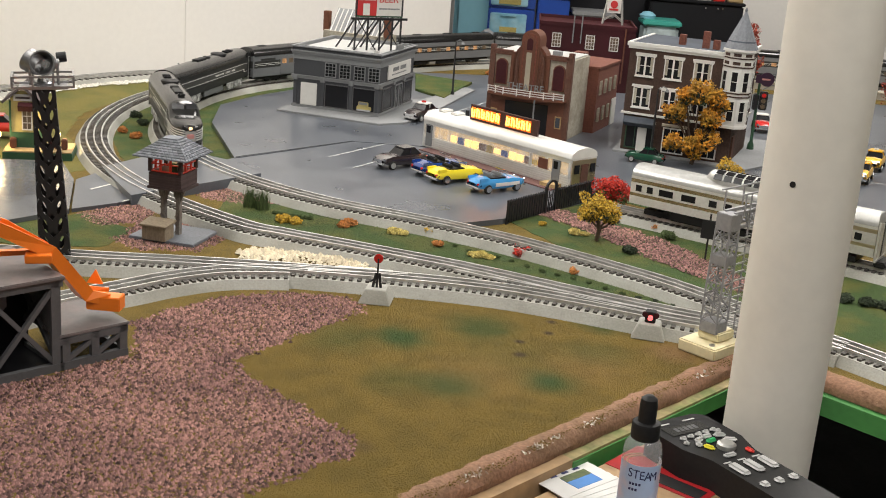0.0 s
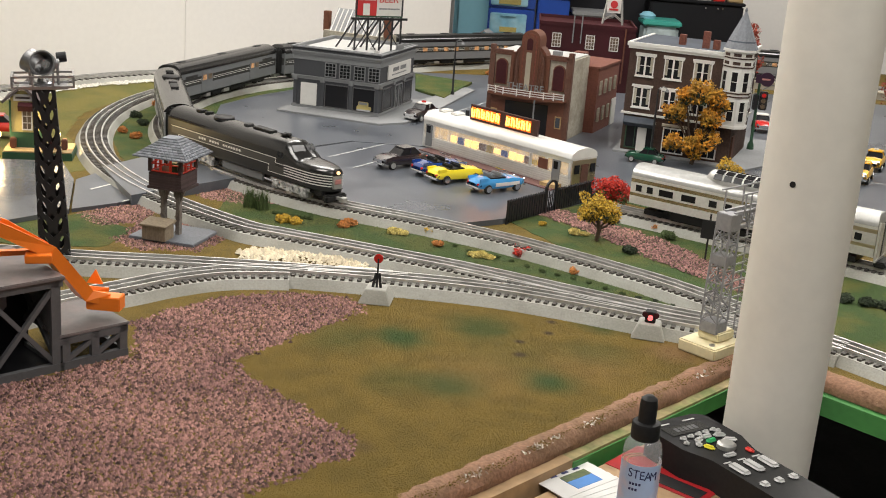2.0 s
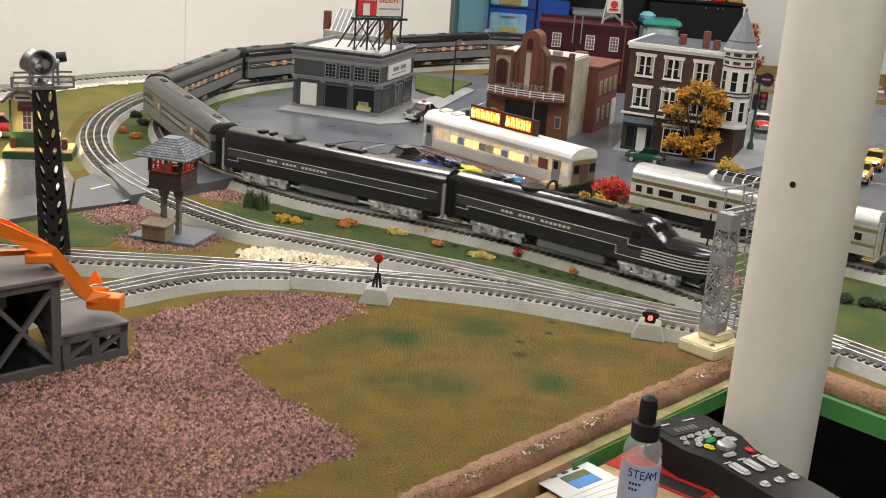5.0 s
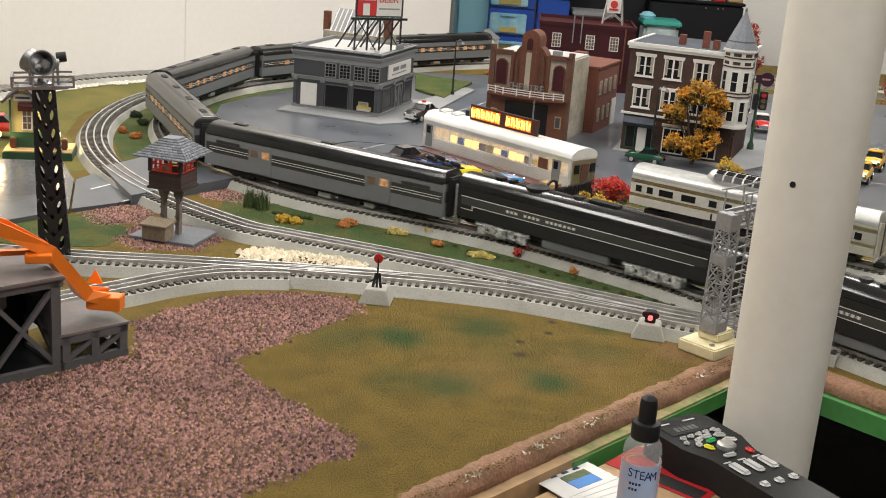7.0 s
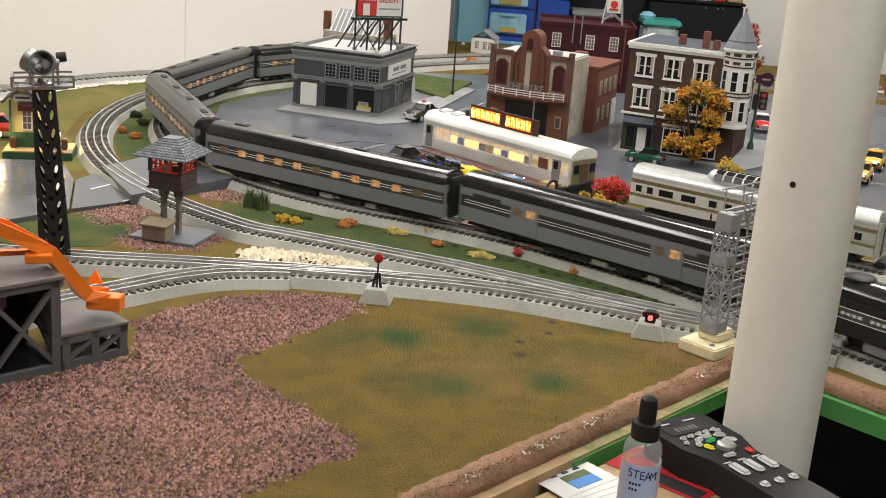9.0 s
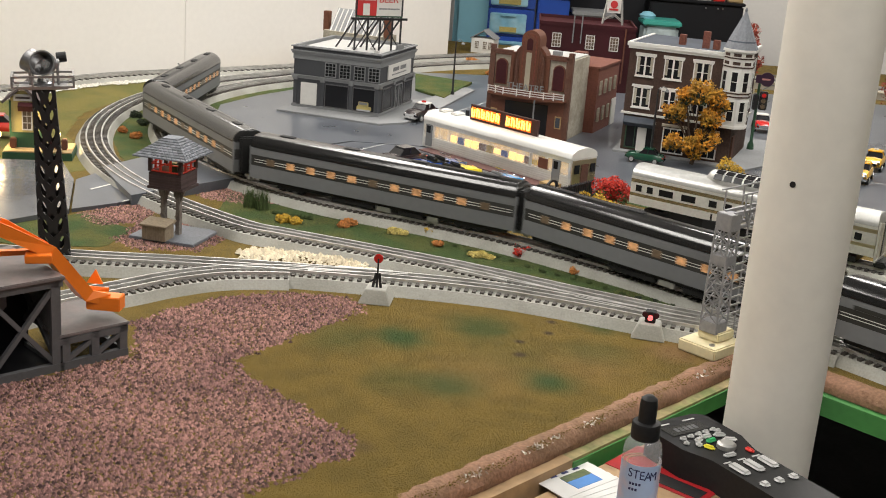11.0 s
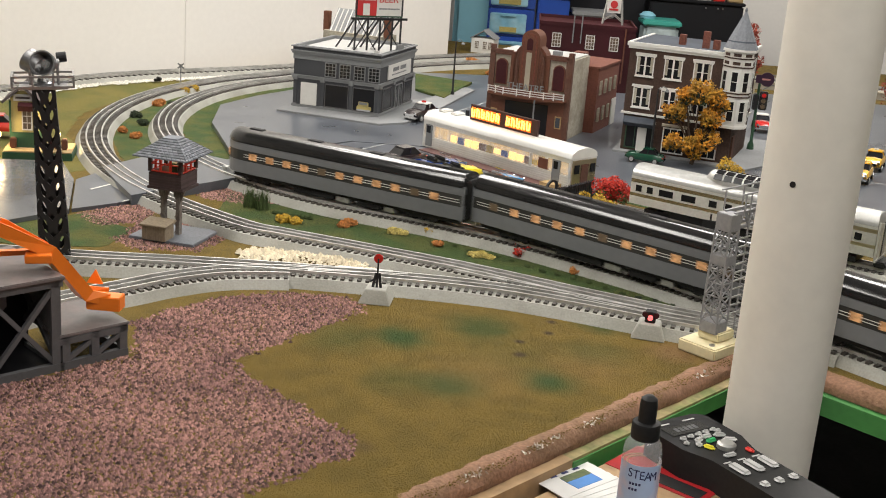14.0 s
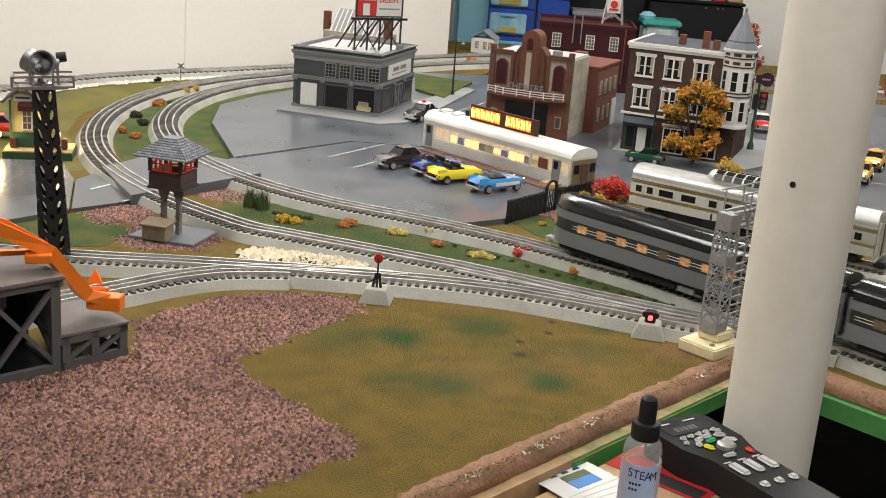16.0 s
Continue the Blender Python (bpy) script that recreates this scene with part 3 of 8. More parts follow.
# ---- table, room ----
def setting():
    bm = bmesh.new()
    prism(bm, [(-3.0, 4.9), (-3.0, 0.3), (-0.7104, 0.3094), (0.447, 1.585), (1.76, 0.272), (3.6, 0.272), (3.6, 4.9)], -0.020, 0.0)
    ground = part("ground", bm, M["grass"])
    tagged(ground, "olive brown ground foam with green patches on the table", "ground", kind="structure")
    corner, left, right = Vector((0.447, 1.565, 0)), Vector((-0.70, 0.300, 0)), Vector((1.75, 0.26, 0))
    for p, q in ((left, corner), (corner, right)):
        d = (q - p).normalized()
        n = Vector((d.y, -d.x, 0))
        count = int((q - p).length / 0.006)
        bm = bmesh.new()
        rows = []
        for i in range(count + 1):
            c = p + (q - p) * i / count
            r = []
            for o, z in ((-0.020, -0.0003), (-0.013, 0.0010), (-0.006, 0.0005), (0.001, -0.003), (0.005, -0.008), (0.007, -0.014), (0.006, -0.0215), (-0.004, -0.0215)):
                k = 0.0018 * noise.noise(c * 30 + Vector((o * 60, z * 60, 5))) + 0.0012 * noise.noise(c * 120 + Vector((0, 0, z * 200)))
                lift = 0.0016 * noise.noise(c * 14)
                r.append(bm.verts.new(c + n * (o + (k if o > -0.015 else 0.006 * noise.noise(c * 60))) + Vector((0, 0, z + (k * 0.7 + lift if -0.015 < o else 0) if z > -0.019 else z))))
            rows.append(r)
        for r0, r1 in zip(rows, rows[1:]):
            for i in range(8):
                bm.faces.new((r0[i], r0[(i + 1) % 8], r1[(i + 1) % 8], r1[i]))
        bm.faces.new(rows[0]), bm.faces.new(rows[-1][::-1])
        ob = part("trim", bm, M["foam"], smooth=True)
        tagged(ob, "rounded brownish pink foam edge of the table, chipped", "table edge", kind="structure")
    def strip(p, q, z0, z1, o, w, m, label):
        d = q - p
        n = Vector((d.y, -d.x, 0)).normalized()
        mid = (p + q) / 2 + n * (o + w / 2)
        ob = boxpart("trim", (d.length, w, z1 - z0), (0, 0, 0), m)
        ob.matrix_basis = pose(mid.x, mid.y, (z0 + z1) / 2, 0, 0, math.degrees(math.atan2(d.y, d.x)))
        tagged(ob, label, "table edge", kind="structure")
    start = Vector((0.150, 1.2375, 0))
    strip(start, corner, -0.047, -0.0255, 0.006, 0.016, M["green"], "green painted board below the foam edge")
    strip(start, corner, -0.0255, -0.022, -0.004, 0.024, M["board_top"], "raw top edge of the green board")
    strip(corner, right, -0.050, -0.0225, -0.004, 0.022, M["green"], "green painted board below the foam edge")
    strip(left, start, -0.050, -0.022, -0.004, 0.024, M["wood"], "bare timber strip below the foam edge")
    rng = random.Random(8)
    verts, faces = [], []
    for i in range(150):
        u = rng.choice((0.655, 0.66, 0.71, 0.72, 0.735, 0.77, 0.775, 0.92)) + rng.gauss(0, 0.006)
        c = left + (corner - left) * u + Vector((0.7401, -0.6725, 0)) * (-0.001 + rng.uniform(-0.005, 0.005))
        c.z = -0.001 + rng.uniform(-0.003, 0.001)
        k = len(verts)
        e = 0.0022 if u < 0.9 else 0.0042
        for _ in range(4):
            verts.append(c + Vector((rng.gauss(0, e * 0.6), rng.gauss(0, e * 0.6), rng.uniform(-0.001, 0.0025))))
        faces += [(k, k + 1, k + 2), (k, k + 2, k + 3), (k, k + 1, k + 3), (k + 1, k + 2, k + 3)]
    me = bpy.data.meshes.new("plaster_chips")
    me.from_pydata(verts, [], faces)
    me.materials.append(M["chip"])
    tagged(new("plaster_chips", me), "white plaster flakes on the worn foam edge", "chips", kind="stuff")
    fl = boxpart("floor", (9, 9, 0.1), (0, 2, -1.0), M["floor"])
    tagged(fl, "dark floor under the table", "floor", kind="structure")
    # out of view; dark so that it reflects little light onto the layout
    ce = boxpart("ceiling", (9, 9, 0.1), (0, 2, 1.75), M["ceiling"])
    tagged(ce, "unseen ceiling, kept dark to hold bounced light down", "ceiling", kind="structure")
    # room walls: one behind the layout, turned 48 degrees, the rest close the room
    for nm, c, ln, rz in (("wall_west", (-1.75, 2.62), 5.0, 48), ("wall_north", (1.4, 5.6), 6.0, -3), ("wall_east", (4.2, 2.0), 8.0, 90), ("wall_south", (0.5, -2.0), 8.0, 0), ("wall_far", (-3.5, 0.0), 4.4, 90)):
        # unseen walls get a darker grey so that less light bounces back
        w = boxpart(nm, (ln, 0.1, 2.7), (0, 0, 0), M["wall" if nm in ("wall_west", "wall_north") else "greywall"])
        w.matrix_basis = pose(c[0], c[1], 0.37, 0, 0, rz)
        tagged(w, "plain off-white painted wall" if nm in ("wall_west", "wall_north") else "unseen grey wall, dark to cut bounced light", "wall", kind="structure")

    seam = boxpart("trim", (0.004, 0.004, 2.7), (0, 0, 0), M["wall"])
    seam.matrix_basis = pose(-0.818, 3.580, 0.37, 0, 0, 48)
    tagged(seam, "thin joint strip between wall panels", "trim", kind="structure")


def board(name, outline, z, label, material, kind="structure"):
    bm = bmesh.new()
    prism(bm, outline, 0.0, z)
    return tagged(part(name, bm, material), label, "road", kind=kind)


def track(name, path, label, first=0, last=None, lift=0.0):
    """Grey roadbed with sloping shoulders, dark ties and three steel rails along a path."""
    pts = path[first:last]
    ob = thing(name, pose(0, 0, lift), label, "railway track", "tracks of the layout")
    tang = np.gradient(pts, axis=0)
    tang /= np.hypot(*tang.T)[:, None]
    nor = np.stack([-tang[:, 1], tang[:, 0]], 1)

    def sweep(section, closed=True):
        bm = bmesh.new()
        rows = [[bm.verts.new((*(p + n * o), z)) for o, z in section] for p, n in zip(pts, nor)]
        k = len(section)
        for a, b in zip(rows, rows[1:]):
            for i in range(k):
                bm.faces.new((a[i], b[i], b[(i + 1) % k], a[(i + 1) % k]))
        bm.faces.new(rows[0]), bm.faces.new(rows[-1][::-1])
        return bm

    part("roadbed", sweep([(-0.041, -0.001), (-0.031, 0.0145), (0.031, 0.0145), (0.041, -0.001)]), M["concrete"], ob)
    for o in (-0.0159, 0, 0.0159):
        r = 0.0016 if o else 0.0012
        part("rail", sweep([(o - r, 0.0165), (o - r, RAIL), (o + r, RAIL), (o + r, 0.0165)]), M["rail"], ob)
    return ob, pts, tang


def tie_mesh():
    bm = bmesh.new()
    box(bm, (0.0058, 0.056, 0.004), (0, 0, 0.0155))
    me = bpy.data.meshes.new("tie")
    bm.to_mesh(me)
    bm.free()
    me.materials.append(M["tie"])
    return me


TIE = tie_mesh()


def ties(ob, pts, tang, single, step=0.0125):
    """Ties under the rails; the ones in the stretch x0 to x1 are pieces, the others one mesh."""
    s = np.arange(len(pts)) * 0.012
    bm = bmesh.new()
    for q in np.arange(0.006, s[-1], step):
        x, y = np.interp(q, s, pts[:, 0]), np.interp(q, s, pts[:, 1])
        a = math.degrees(math.atan2(np.interp(q, s, tang[:, 1]), np.interp(q, s, tang[:, 0])))
        if single[0] < x < single[1] and y < 2.4:
            t = new("tie", TIE)
            t.parent, t.matrix_basis = ob, pose(x, y, 0, 0, 0, a)
        else:
            box(bm, (0.0058, 0.056, 0.004), (x, y, 0.0155), a)
    if bm.verts:
        tagged(part("ties_beyond", bm, M["tie"], ob), kind="stuff")
    else:
        bm.free()


def tracks():
    for name, path, label, i0, i1, sg, lift in (
            ("railway_track", INNER, "three-rail track on grey roadbed, inner curve of the layout", 60, -1, (-0.45, 0.75), 0.0),
            ("railway_track", OUTER, "three-rail track on grey roadbed, outer curve of the layout", 0, -1, (-0.5, 0.5), -0.0006),
            ("railway_track", FRONT, "three-rail track on grey roadbed along the front grass", 0, -4, (-0.7, 0.45), 0.0004),
            ("railway_track", SPUR, "three-rail spur track on grey roadbed beside the coal loader", 0, -6, (-0.6, 0.0), -0.0012)):
        ob, pts, tang = track(name, path, label, i0, i1, lift)
        ties(ob, pts, tang, sg)

    # turnout points and guard rails
    sw = thing("turnout", pose(0, 0, 0), "bright point rails and guard rails of the turnouts", "railway turnout")
    for a, b in (((-0.30, 1.692), (-0.14, 1.712)), ((-0.285, 1.704), (-0.20, 1.722)), ((-0.20, 1.700), (-0.05, 1.716)), ((-0.22, 1.716), (-0.10, 1.726)), ((0.05, 1.762), (0.20, 1.683)), ((0.08, 1.735), (0.19, 1.690)), ((0.02, 1.760), (0.10, 1.722)), ((0.16, 1.700), (0.28, 1.652)), ((0.20, 1.672), (0.30, 1.628))):
        bm = bmesh.new()
        bar(bm, (*a, RAIL - 0.0008), (*b, RAIL - 0.0008), 0.003)
        part("point_rail", bm, M["rail"], sw)
    boxpart("throw_cover", (0.085, 0.010, 0.006), (0, 0, 0), M["rail"], sw, "white throw bar cover", bev=0.001).matrix_basis = pose(-0.115, 1.727, 0.0195, 0, 0, -3)


setting()
tracks()


# ---- the train ----
def plan(half, front, rear, round_rear):
    """Plan outline of a car: straight, or with a rounded rear end."""
    pts = [(front, -half), (front, half)]
    if round_rear:
        for a in np.linspace(90, 270, 13):
            pts.append((rear + 0.05 + 0.05 * math.cos(radians(a)), half * math.sin(radians(a))))
    else:
        pts += [(rear, half), (rear, -half)]
    return pts


def dome(bm, half, front, rear, z0, z1, round_rear, n=7):
    """A carriage roof: rounded across, and rounded at the rear where asked."""
    rings = []
    for a in np.linspace(0, 90, n + 1):
        w = max(half * math.cos(radians(a)) ** 0.8, 0.002)
        z = z0 + (z1 - z0) * math.sin(radians(a))
        e = (half - w) if round_rear else 0.0
        rings.append([bm.verts.new((x, y, z)) for x, y in plan(w, front - (half - w) * 0.25, rear + e * 0.8, round_rear)])
    for a, b in zip(rings, rings[1:]):
        for i in range(len(a)):
            bm.faces.new((a[i], a[(i + 1) % len(a)], b[(i + 1) % len(a)], b[i]))
    bm.faces.new(rings[-1]), bm.faces.new(rings[0][::-1])


def wheels(parent, xs, r, material, half=0.0165):
    for x in xs:
        bm = bmesh.new()
        for sgn in (-1, 1):
            cyl(bm, r, 0.004, (x, sgn * half - 0.002 * sgn, r), 16, rx=-90 * sgn)
        cyl(bm, 0.002, 2 * half, (x, half, r), 8, rx=90)
        part("wheel_set", bm, material, parent, smooth=True)


def coupler(ob, x, sgn):
    bm = bmesh.new()
    box(bm, (0.024, 0.006, 0.006), (x + sgn * 0.008, 0, 0.011))
    box(bm, (0.010, 0.012, 0.010), (x + sgn * 0.020, 0, 0.011))
    part("coupler", bevel(bm, 0.001, 1), M["silver"], ob)


def coach(name, label, kind="coach"):
    h, half, rnd = 0.271, 0.0325, kind == "observation"
    if rnd:
        h = 0.263
    ob = thing(name, pose(0, 0, 0), label, "train carriage", "cars of the passenger train")
    for nm, z0, z1, m in (("lower_side", 0.0185, 0.0425, "cargrey"), ("window_band", 0.0425, 0.0625, "carband"), ("upper_side", 0.0625, 0.0755, "cargrey")):
        bm = bmesh.new()
        prism(bm, plan(half - (0.0004 if nm == "window_band" else 0), h, -h, rnd), z0, z1)
        part(nm, bm, M[m], ob)
    bm = bmesh.new()
    prism(bm, plan(half - 0.0015, h, -h + 0.001, rnd), 0.0755, 0.0775)
    part("gutter", bm, M["carband"], ob)
    bm = bmesh.new()
    dome(bm, half + 0.0005, h, -h, 0.0775, 0.0995, rnd)
    part("roof", bm, M["locoroof"], ob, "glossy black rounded roof", smooth=True)
    for x in np.linspace(-h + 0.06, h - 0.06, 4 if kind != "baggage" else 3):
        bm = bmesh.new()
        box(bm, (0.03, 0.012, 0.003), (x, 0.0, 0.0998))
        part("roof_vent", bevel(bm, 0.001, 1), M["black"], ob)
    end = 0.05 if rnd else 0.004
    for z in (0.0500, 0.0545):
        for sgn in (-1, 1):
            part_at = boxpart("stripe", (2 * h - end - 0.01, 0.0006, 0.0009), (end / 2, sgn * (half - 0.0001), z), M["stripe"], ob)
    if kind == "baggage":
        for x in (-0.135, 0.135):
            for sgn in (-1, 1):
                d = boxpart("cargo_door", (0.056, 0.002, 0.052), (x, sgn * half, 0.046), M["cargrey"], ob, bev=0.0005)
                for k in (-0.014, 0.014):
                    boxpart("door_window", (0.017, 0.001, 0.013), (x + k, sgn * (half + 0.0012), 0.0575), M["dim" if k < 0 else "window"], d)
        for x in (-0.215, 0.215):
            for sgn in (-1, 1):
                boxpart("louvre", (0.06, 0.001, 0.006), (x, sgn * half, 0.066), M["carband"], ob)
    else:
        n = 11
        for i in range(n):
            x = h - 0.055 - i * (2 * h - 0.10 - (0.03 if rnd else 0)) / (n - 1)
            for sgn in (-1, 1):
                lit = (i * 7 + (3 if rnd else 0)) % 5 != 0
                boxpart("window_pane", (0.0172, 0.0016, 0.0122), (x, sgn * (half - 0.0003), 0.0525), M["window" if lit else "dim"], ob)
    if rnd:
        for a in (150, 180, 210):
            x, y = -h + 0.05 + 0.0497 * math.cos(radians(a)), (half - 0.0003) * math.sin(radians(a))
            boxpart("rear_window", (0.0018, 0.011, 0.0135), (x, y, 0.0525), M["window"], ob, rz=a + 180)
    # vestibule ends
    for sgn in ((1,) if rnd else (1, -1)):
        bm = bmesh.new()
        box(bm, (0.010, 0.040, 0.070), (sgn * (h + 0.004), 0, 0.052))
        part("diaphragm", bevel(bm, 0.003, 2), M["black"], ob)
        for y in (-0.031, 0.031):
            boxpart("end_post", (0.003, 0.003, 0.062), (sgn * (h + 0.001), y, 0.047), M["cargrey"], ob)
    boxpart("frame", (2 * h - 0.03, 0.05, 0.006), (0.01 if rnd else 0, 0, 0.0130), M["black"], ob)
    for x, w, m in ((-0.05, 0.09, "black"), (0.07, 0.05, "black"), (0.015, 0.03, "silver"), (0.115, 0.022, "silver")):
        boxpart("underfloor_box", (w, 0.054, 0.009), (x, 0, 0.0075), M[m], ob, bev=0.001)
    for c in (-0.185, 0.185):
        bm = bmesh.new()
        for y in (-0.0235, 0.0235):
            box(bm, (0.062, 0.003, 0.005), (c, y, 0.0085))
            for dx in (-0.02, 0.0, 0.02):
                box(bm, (0.009, 0.004, 0.009), (c + dx, y, 0.0075))
        box(bm, (0.02, 0.046, 0.004), (c, 0, 0.011))
        tr = part("bogie", bevel(bm, 0.0006, 1), M["black"], ob)
        wheels(tr, (c - 0.02, c + 0.02), 0.0085, M["black"])
    coupler(ob, h - 0.006, 1)
    coupler(ob, -h + 0.006, -1)
    return ob


LN = 0.243


def loco_half(x, nose):
    """Half width and roof height of an engine body at x."""
    if not nose or x < 0.165:
        return 0.0325, 0.0975, 0.0745
    u = min(1.0, (x - 0.165) / (LN - 0.165))
    w = 0.0325 * (1 - 0.62 * u ** 3.2)
    return w, 0.071 - 0.007 * u ** 2, 0.060 - 0.006 * u


def loco(name, label, cab):
    ob = thing(name, pose(0, 0, 0), label, "locomotive", "engines of the passenger train")
    xs = list(np.linspace(-LN, 0.125, 4)) + ([0.130, 0.142, 0.154, 0.165] + list(np.linspace(0.175, LN - 0.004, 9)) + [LN] if cab else [LN])

    def levels(x):
        w, zt, zs = loco_half(x, cab)
        if cab and 0.125 < x < 0.166:  # raked windscreen
            u = (x - 0.125) / 0.040
            zt, zs = 0.0975 - 0.0265 * u ** 1.5, 0.0745 - 0.0145 * u
        if cab and x >= LN:
            w, zt = w * 0.72, zt - 0.006
        return w, zt, zs

    bm = bmesh.new()
    rows = []
    for x in xs:
        w, zt, zs = levels(x)
        rows.append([bm.verts.new((x, y, z)) for y, z in ((-w, 0.0235), (-w, zs), (w, zs), (w, 0.0235))])
    for a, b in zip(rows, rows[1:]):
        for i in range(4):
            bm.faces.new((a[i], a[(i + 1) % 4], b[(i + 1) % 4], b[i]))
    bm.faces.new(rows[0]), bm.faces.new(rows[-1][::-1])
    part("body", bm, M["loco"], ob, "dark grey painted shell", smooth=True)
    bm = bmesh.new()
    rows = []
    for x in xs:
        w, zt, zs = levels(x)
        rows.append([bm.verts.new((x, (w + 0.0002) * math.cos(a), zs - 0.0005 + (zt - zs) * math.sin(a) ** 0.85)) for a in np.linspace(0, math.pi, 15)])
    for a, b in zip(rows, rows[1:]):
        for i in range(14):
            bm.faces.new((a[i], a[i + 1], b[i + 1], b[i]))
        bm.faces.new((a[0], b[0], b[14], a[14]))
    bm.faces.new(rows[0]), bm.faces.new(rows[-1][::-1])
    part("roof", bm, M["locoroof"], ob, "black rounded roof with a worn sheen", smooth=True)

    def belt(name, z0, z1, x0, x1, m, proud=0.0005, both=True):
        for sgn in ((-1, 1) if both else (1,)):
            g = bmesh.new()
            v = []
            for x in [x0] + [q for q in xs if x0 < q < x1] + [x1]:
                w = levels(x)[0] + proud
                v.append([g.verts.new((x, sgn * y, z)) for y, z in ((w, z0), (w, z1), (w - 0.002, z1), (w - 0.002, z0))])
            for a, b in zip(v, v[1:]):
                for i in range(4):
                    g.faces.new((a[i], a[(i + 1) % 4], b[(i + 1) % 4], b[i]))
            g.faces.new(v[0]), g.faces.new(v[-1][::-1])
            part(name, g, M[m], ob)

    e = 0.105 if cab else LN - 0.012
    belt("side_band", 0.046, 0.0605, -LN + 0.01, e, "midgrey", 0.0003)
    belt("stripe", 0.0600, 0.0611, -LN + 0.01, e, "stripe")
    belt("stripe", 0.0450, 0.0461, -LN + 0.035, e - 0.02, "stripe")
    belt("stripe", 0.0380, 0.0391, -LN + 0.01, -LN + 0.035, "stripe")
    for sgn in (-1, 1):
        boxpart("stripe", (0.001, 0.001, 0.008), (-LN + 0.035, sgn * 0.0328, 0.042), M["stripe"], ob)
    if cab:
        belt("side_band", 0.032, 0.0455, e - 0.02, 0.13, "midgrey", 0.0003)
        belt("stripe", 0.0315, 0.0326, e - 0.02, 0.13, "stripe")
        belt("stripe", 0.0510, 0.0521, e, 0.13, "stripe")
        for k in range(5):
            belt("nose_stripe", 0.0320 + k * 0.0048, 0.0338 + k * 0.0048, 0.13, LN - 0.001, "stripe")
        for sgn in (-1, 1):
            boxpart("stripe", (0.001, 0.001, 0.014), (e - 0.02, sgn * 0.0328, 0.0385), M["stripe"], ob)
            boxpart("stripe", (0.001, 0.001, 0.0095), (e, sgn * 0.0328, 0.0562), M["stripe"], ob)
            boxpart("cab_window", (0.016, 0.001, 0.011), (0.118, sgn * 0.0325, 0.069), M["darkglass"], ob)
            boxpart("windscreen", (0.003, 0.024, 0.013), (0.147, sgn * 0.0135, 0.0845), M["darkglass"], ob, "dark raked windscreen", ry=-36, rz=sgn * 14)
        boxpart("nose_plate", (0.004, 0.022, 0.024), (LN - 0.0005, 0, 0.0395), M["silver"], ob, "silver front plate", bev=0.001)
        boxpart("nose_badge", (0.003, 0.015, 0.009), (LN + 0.0015, 0, 0.041), M["pinkplate"], ob, "faded red front badge", bev=0.001)
        bm = bmesh.new()
        cyl(bm, 0.0062, 0.005, (LN - 0.004, 0, 0.0575), 16, ry=90)
        hl = part("headlight", bm, M["black"], ob, smooth=True)
        bm = bmesh.new()
        cyl(bm, 0.0034, 0.002, (LN + 0.0003, 0, 0.0575), 16, ry=90)
        part("bulb", bm, M["headlight"], hl, "lit warm headlamp")
        bm = bmesh.new()
        box(bm, (0.014, 0.05, 0.014), (LN - 0.006, 0, 0.010))
        part("pilot", bevel(bm, 0.003, 2), M["black"], ob)
        bm = bmesh.new()
        for y in (-0.005, 0.0, 0.005):
            cyl(bm, 0.0013, 0.018, (0.088 - abs(y), y, 0.1005), 8, r2=0.003, ry=90)
        box(bm, (0.004, 0.014, 0.005), (0.09, 0, 0.098))
        part("horn", bm, M["black"], ob)
    # raised lettering, only as plain bars
    bm = bmesh.new()
    for sgn in (-1, 1):
        x = -0.135
        for word in (3, 4, 7):
            for _ in range(word):
                box(bm, (0.0048, 0.0008, 0.0042), (x, sgn * 0.0330, 0.0530))
                x += 0.0085
            x += 0.010
    part("lettering_bars", bm, M["stripe"], ob, "white lettering as small bars")
    for x, r in ((-0.10, 0.021), (-0.02, 0.010)):
        bm = bmesh.new()
        lathe(bm, [(r, 0.0945), (r, 0.0985), (r * 0.9, 0.1000), (r * 0.3, 0.1004)], 20, (x, 0, 0))
        part("roof_fan", bm, M["black"], ob, smooth=True)
    for x, w in ((-0.175, 0.016), (-0.15, 0.010), (0.03, 0.055)):
        boxpart("roof_vent", (w, 0.018, 0.004), (x, 0, 0.0982), M["black"], ob, bev=0.001)
    for s in ((-1,) if cab else (-1, 1)):
        bm = bmesh.new()
        box(bm, (0.010, 0.042, 0.072), (s * (LN + 0.004), 0, 0.053))
        part("diaphragm", bevel(bm, 0.003, 2), M["black"], ob)
        for y in (-0.031, 0.031):
            boxpart("end_post", (0.004, 0.004, 0.062), (s * (LN + 0.001), y, 0.047), M["silver" if not cab else "loco"], ob)
    for y in (-0.0265, 0.0265):
        boxpart("fuel_tank", (0.13, 0.006, 0.017), (0.0, y, 0.0150), M["cargrey"], ob, "light grey tank side", bev=0.002)
    boxpart("frame", (2 * LN - 0.03, 0.048, 0.010), (0, 0, 0.0190), M["black"], ob)
    for c in (-0.145, 0.145):
        bm = bmesh.new()
        for y in (-0.0292, 0.0292):
            box(bm, (0.112, 0.003, 0.007), (c, y, 0.0185))
            box(bm, (0.090, 0.003, 0.004), (c, y, 0.0070))
            for dx in (-0.041, 0.0, 0.041):
                box(bm, (0.017, 0.006, 0.016), (c + dx, y, 0.0110))
                cyl(bm, 0.0045, 0.004, (c + dx, y, 0.0095), 10, rx=-90 if y > 0 else 90)
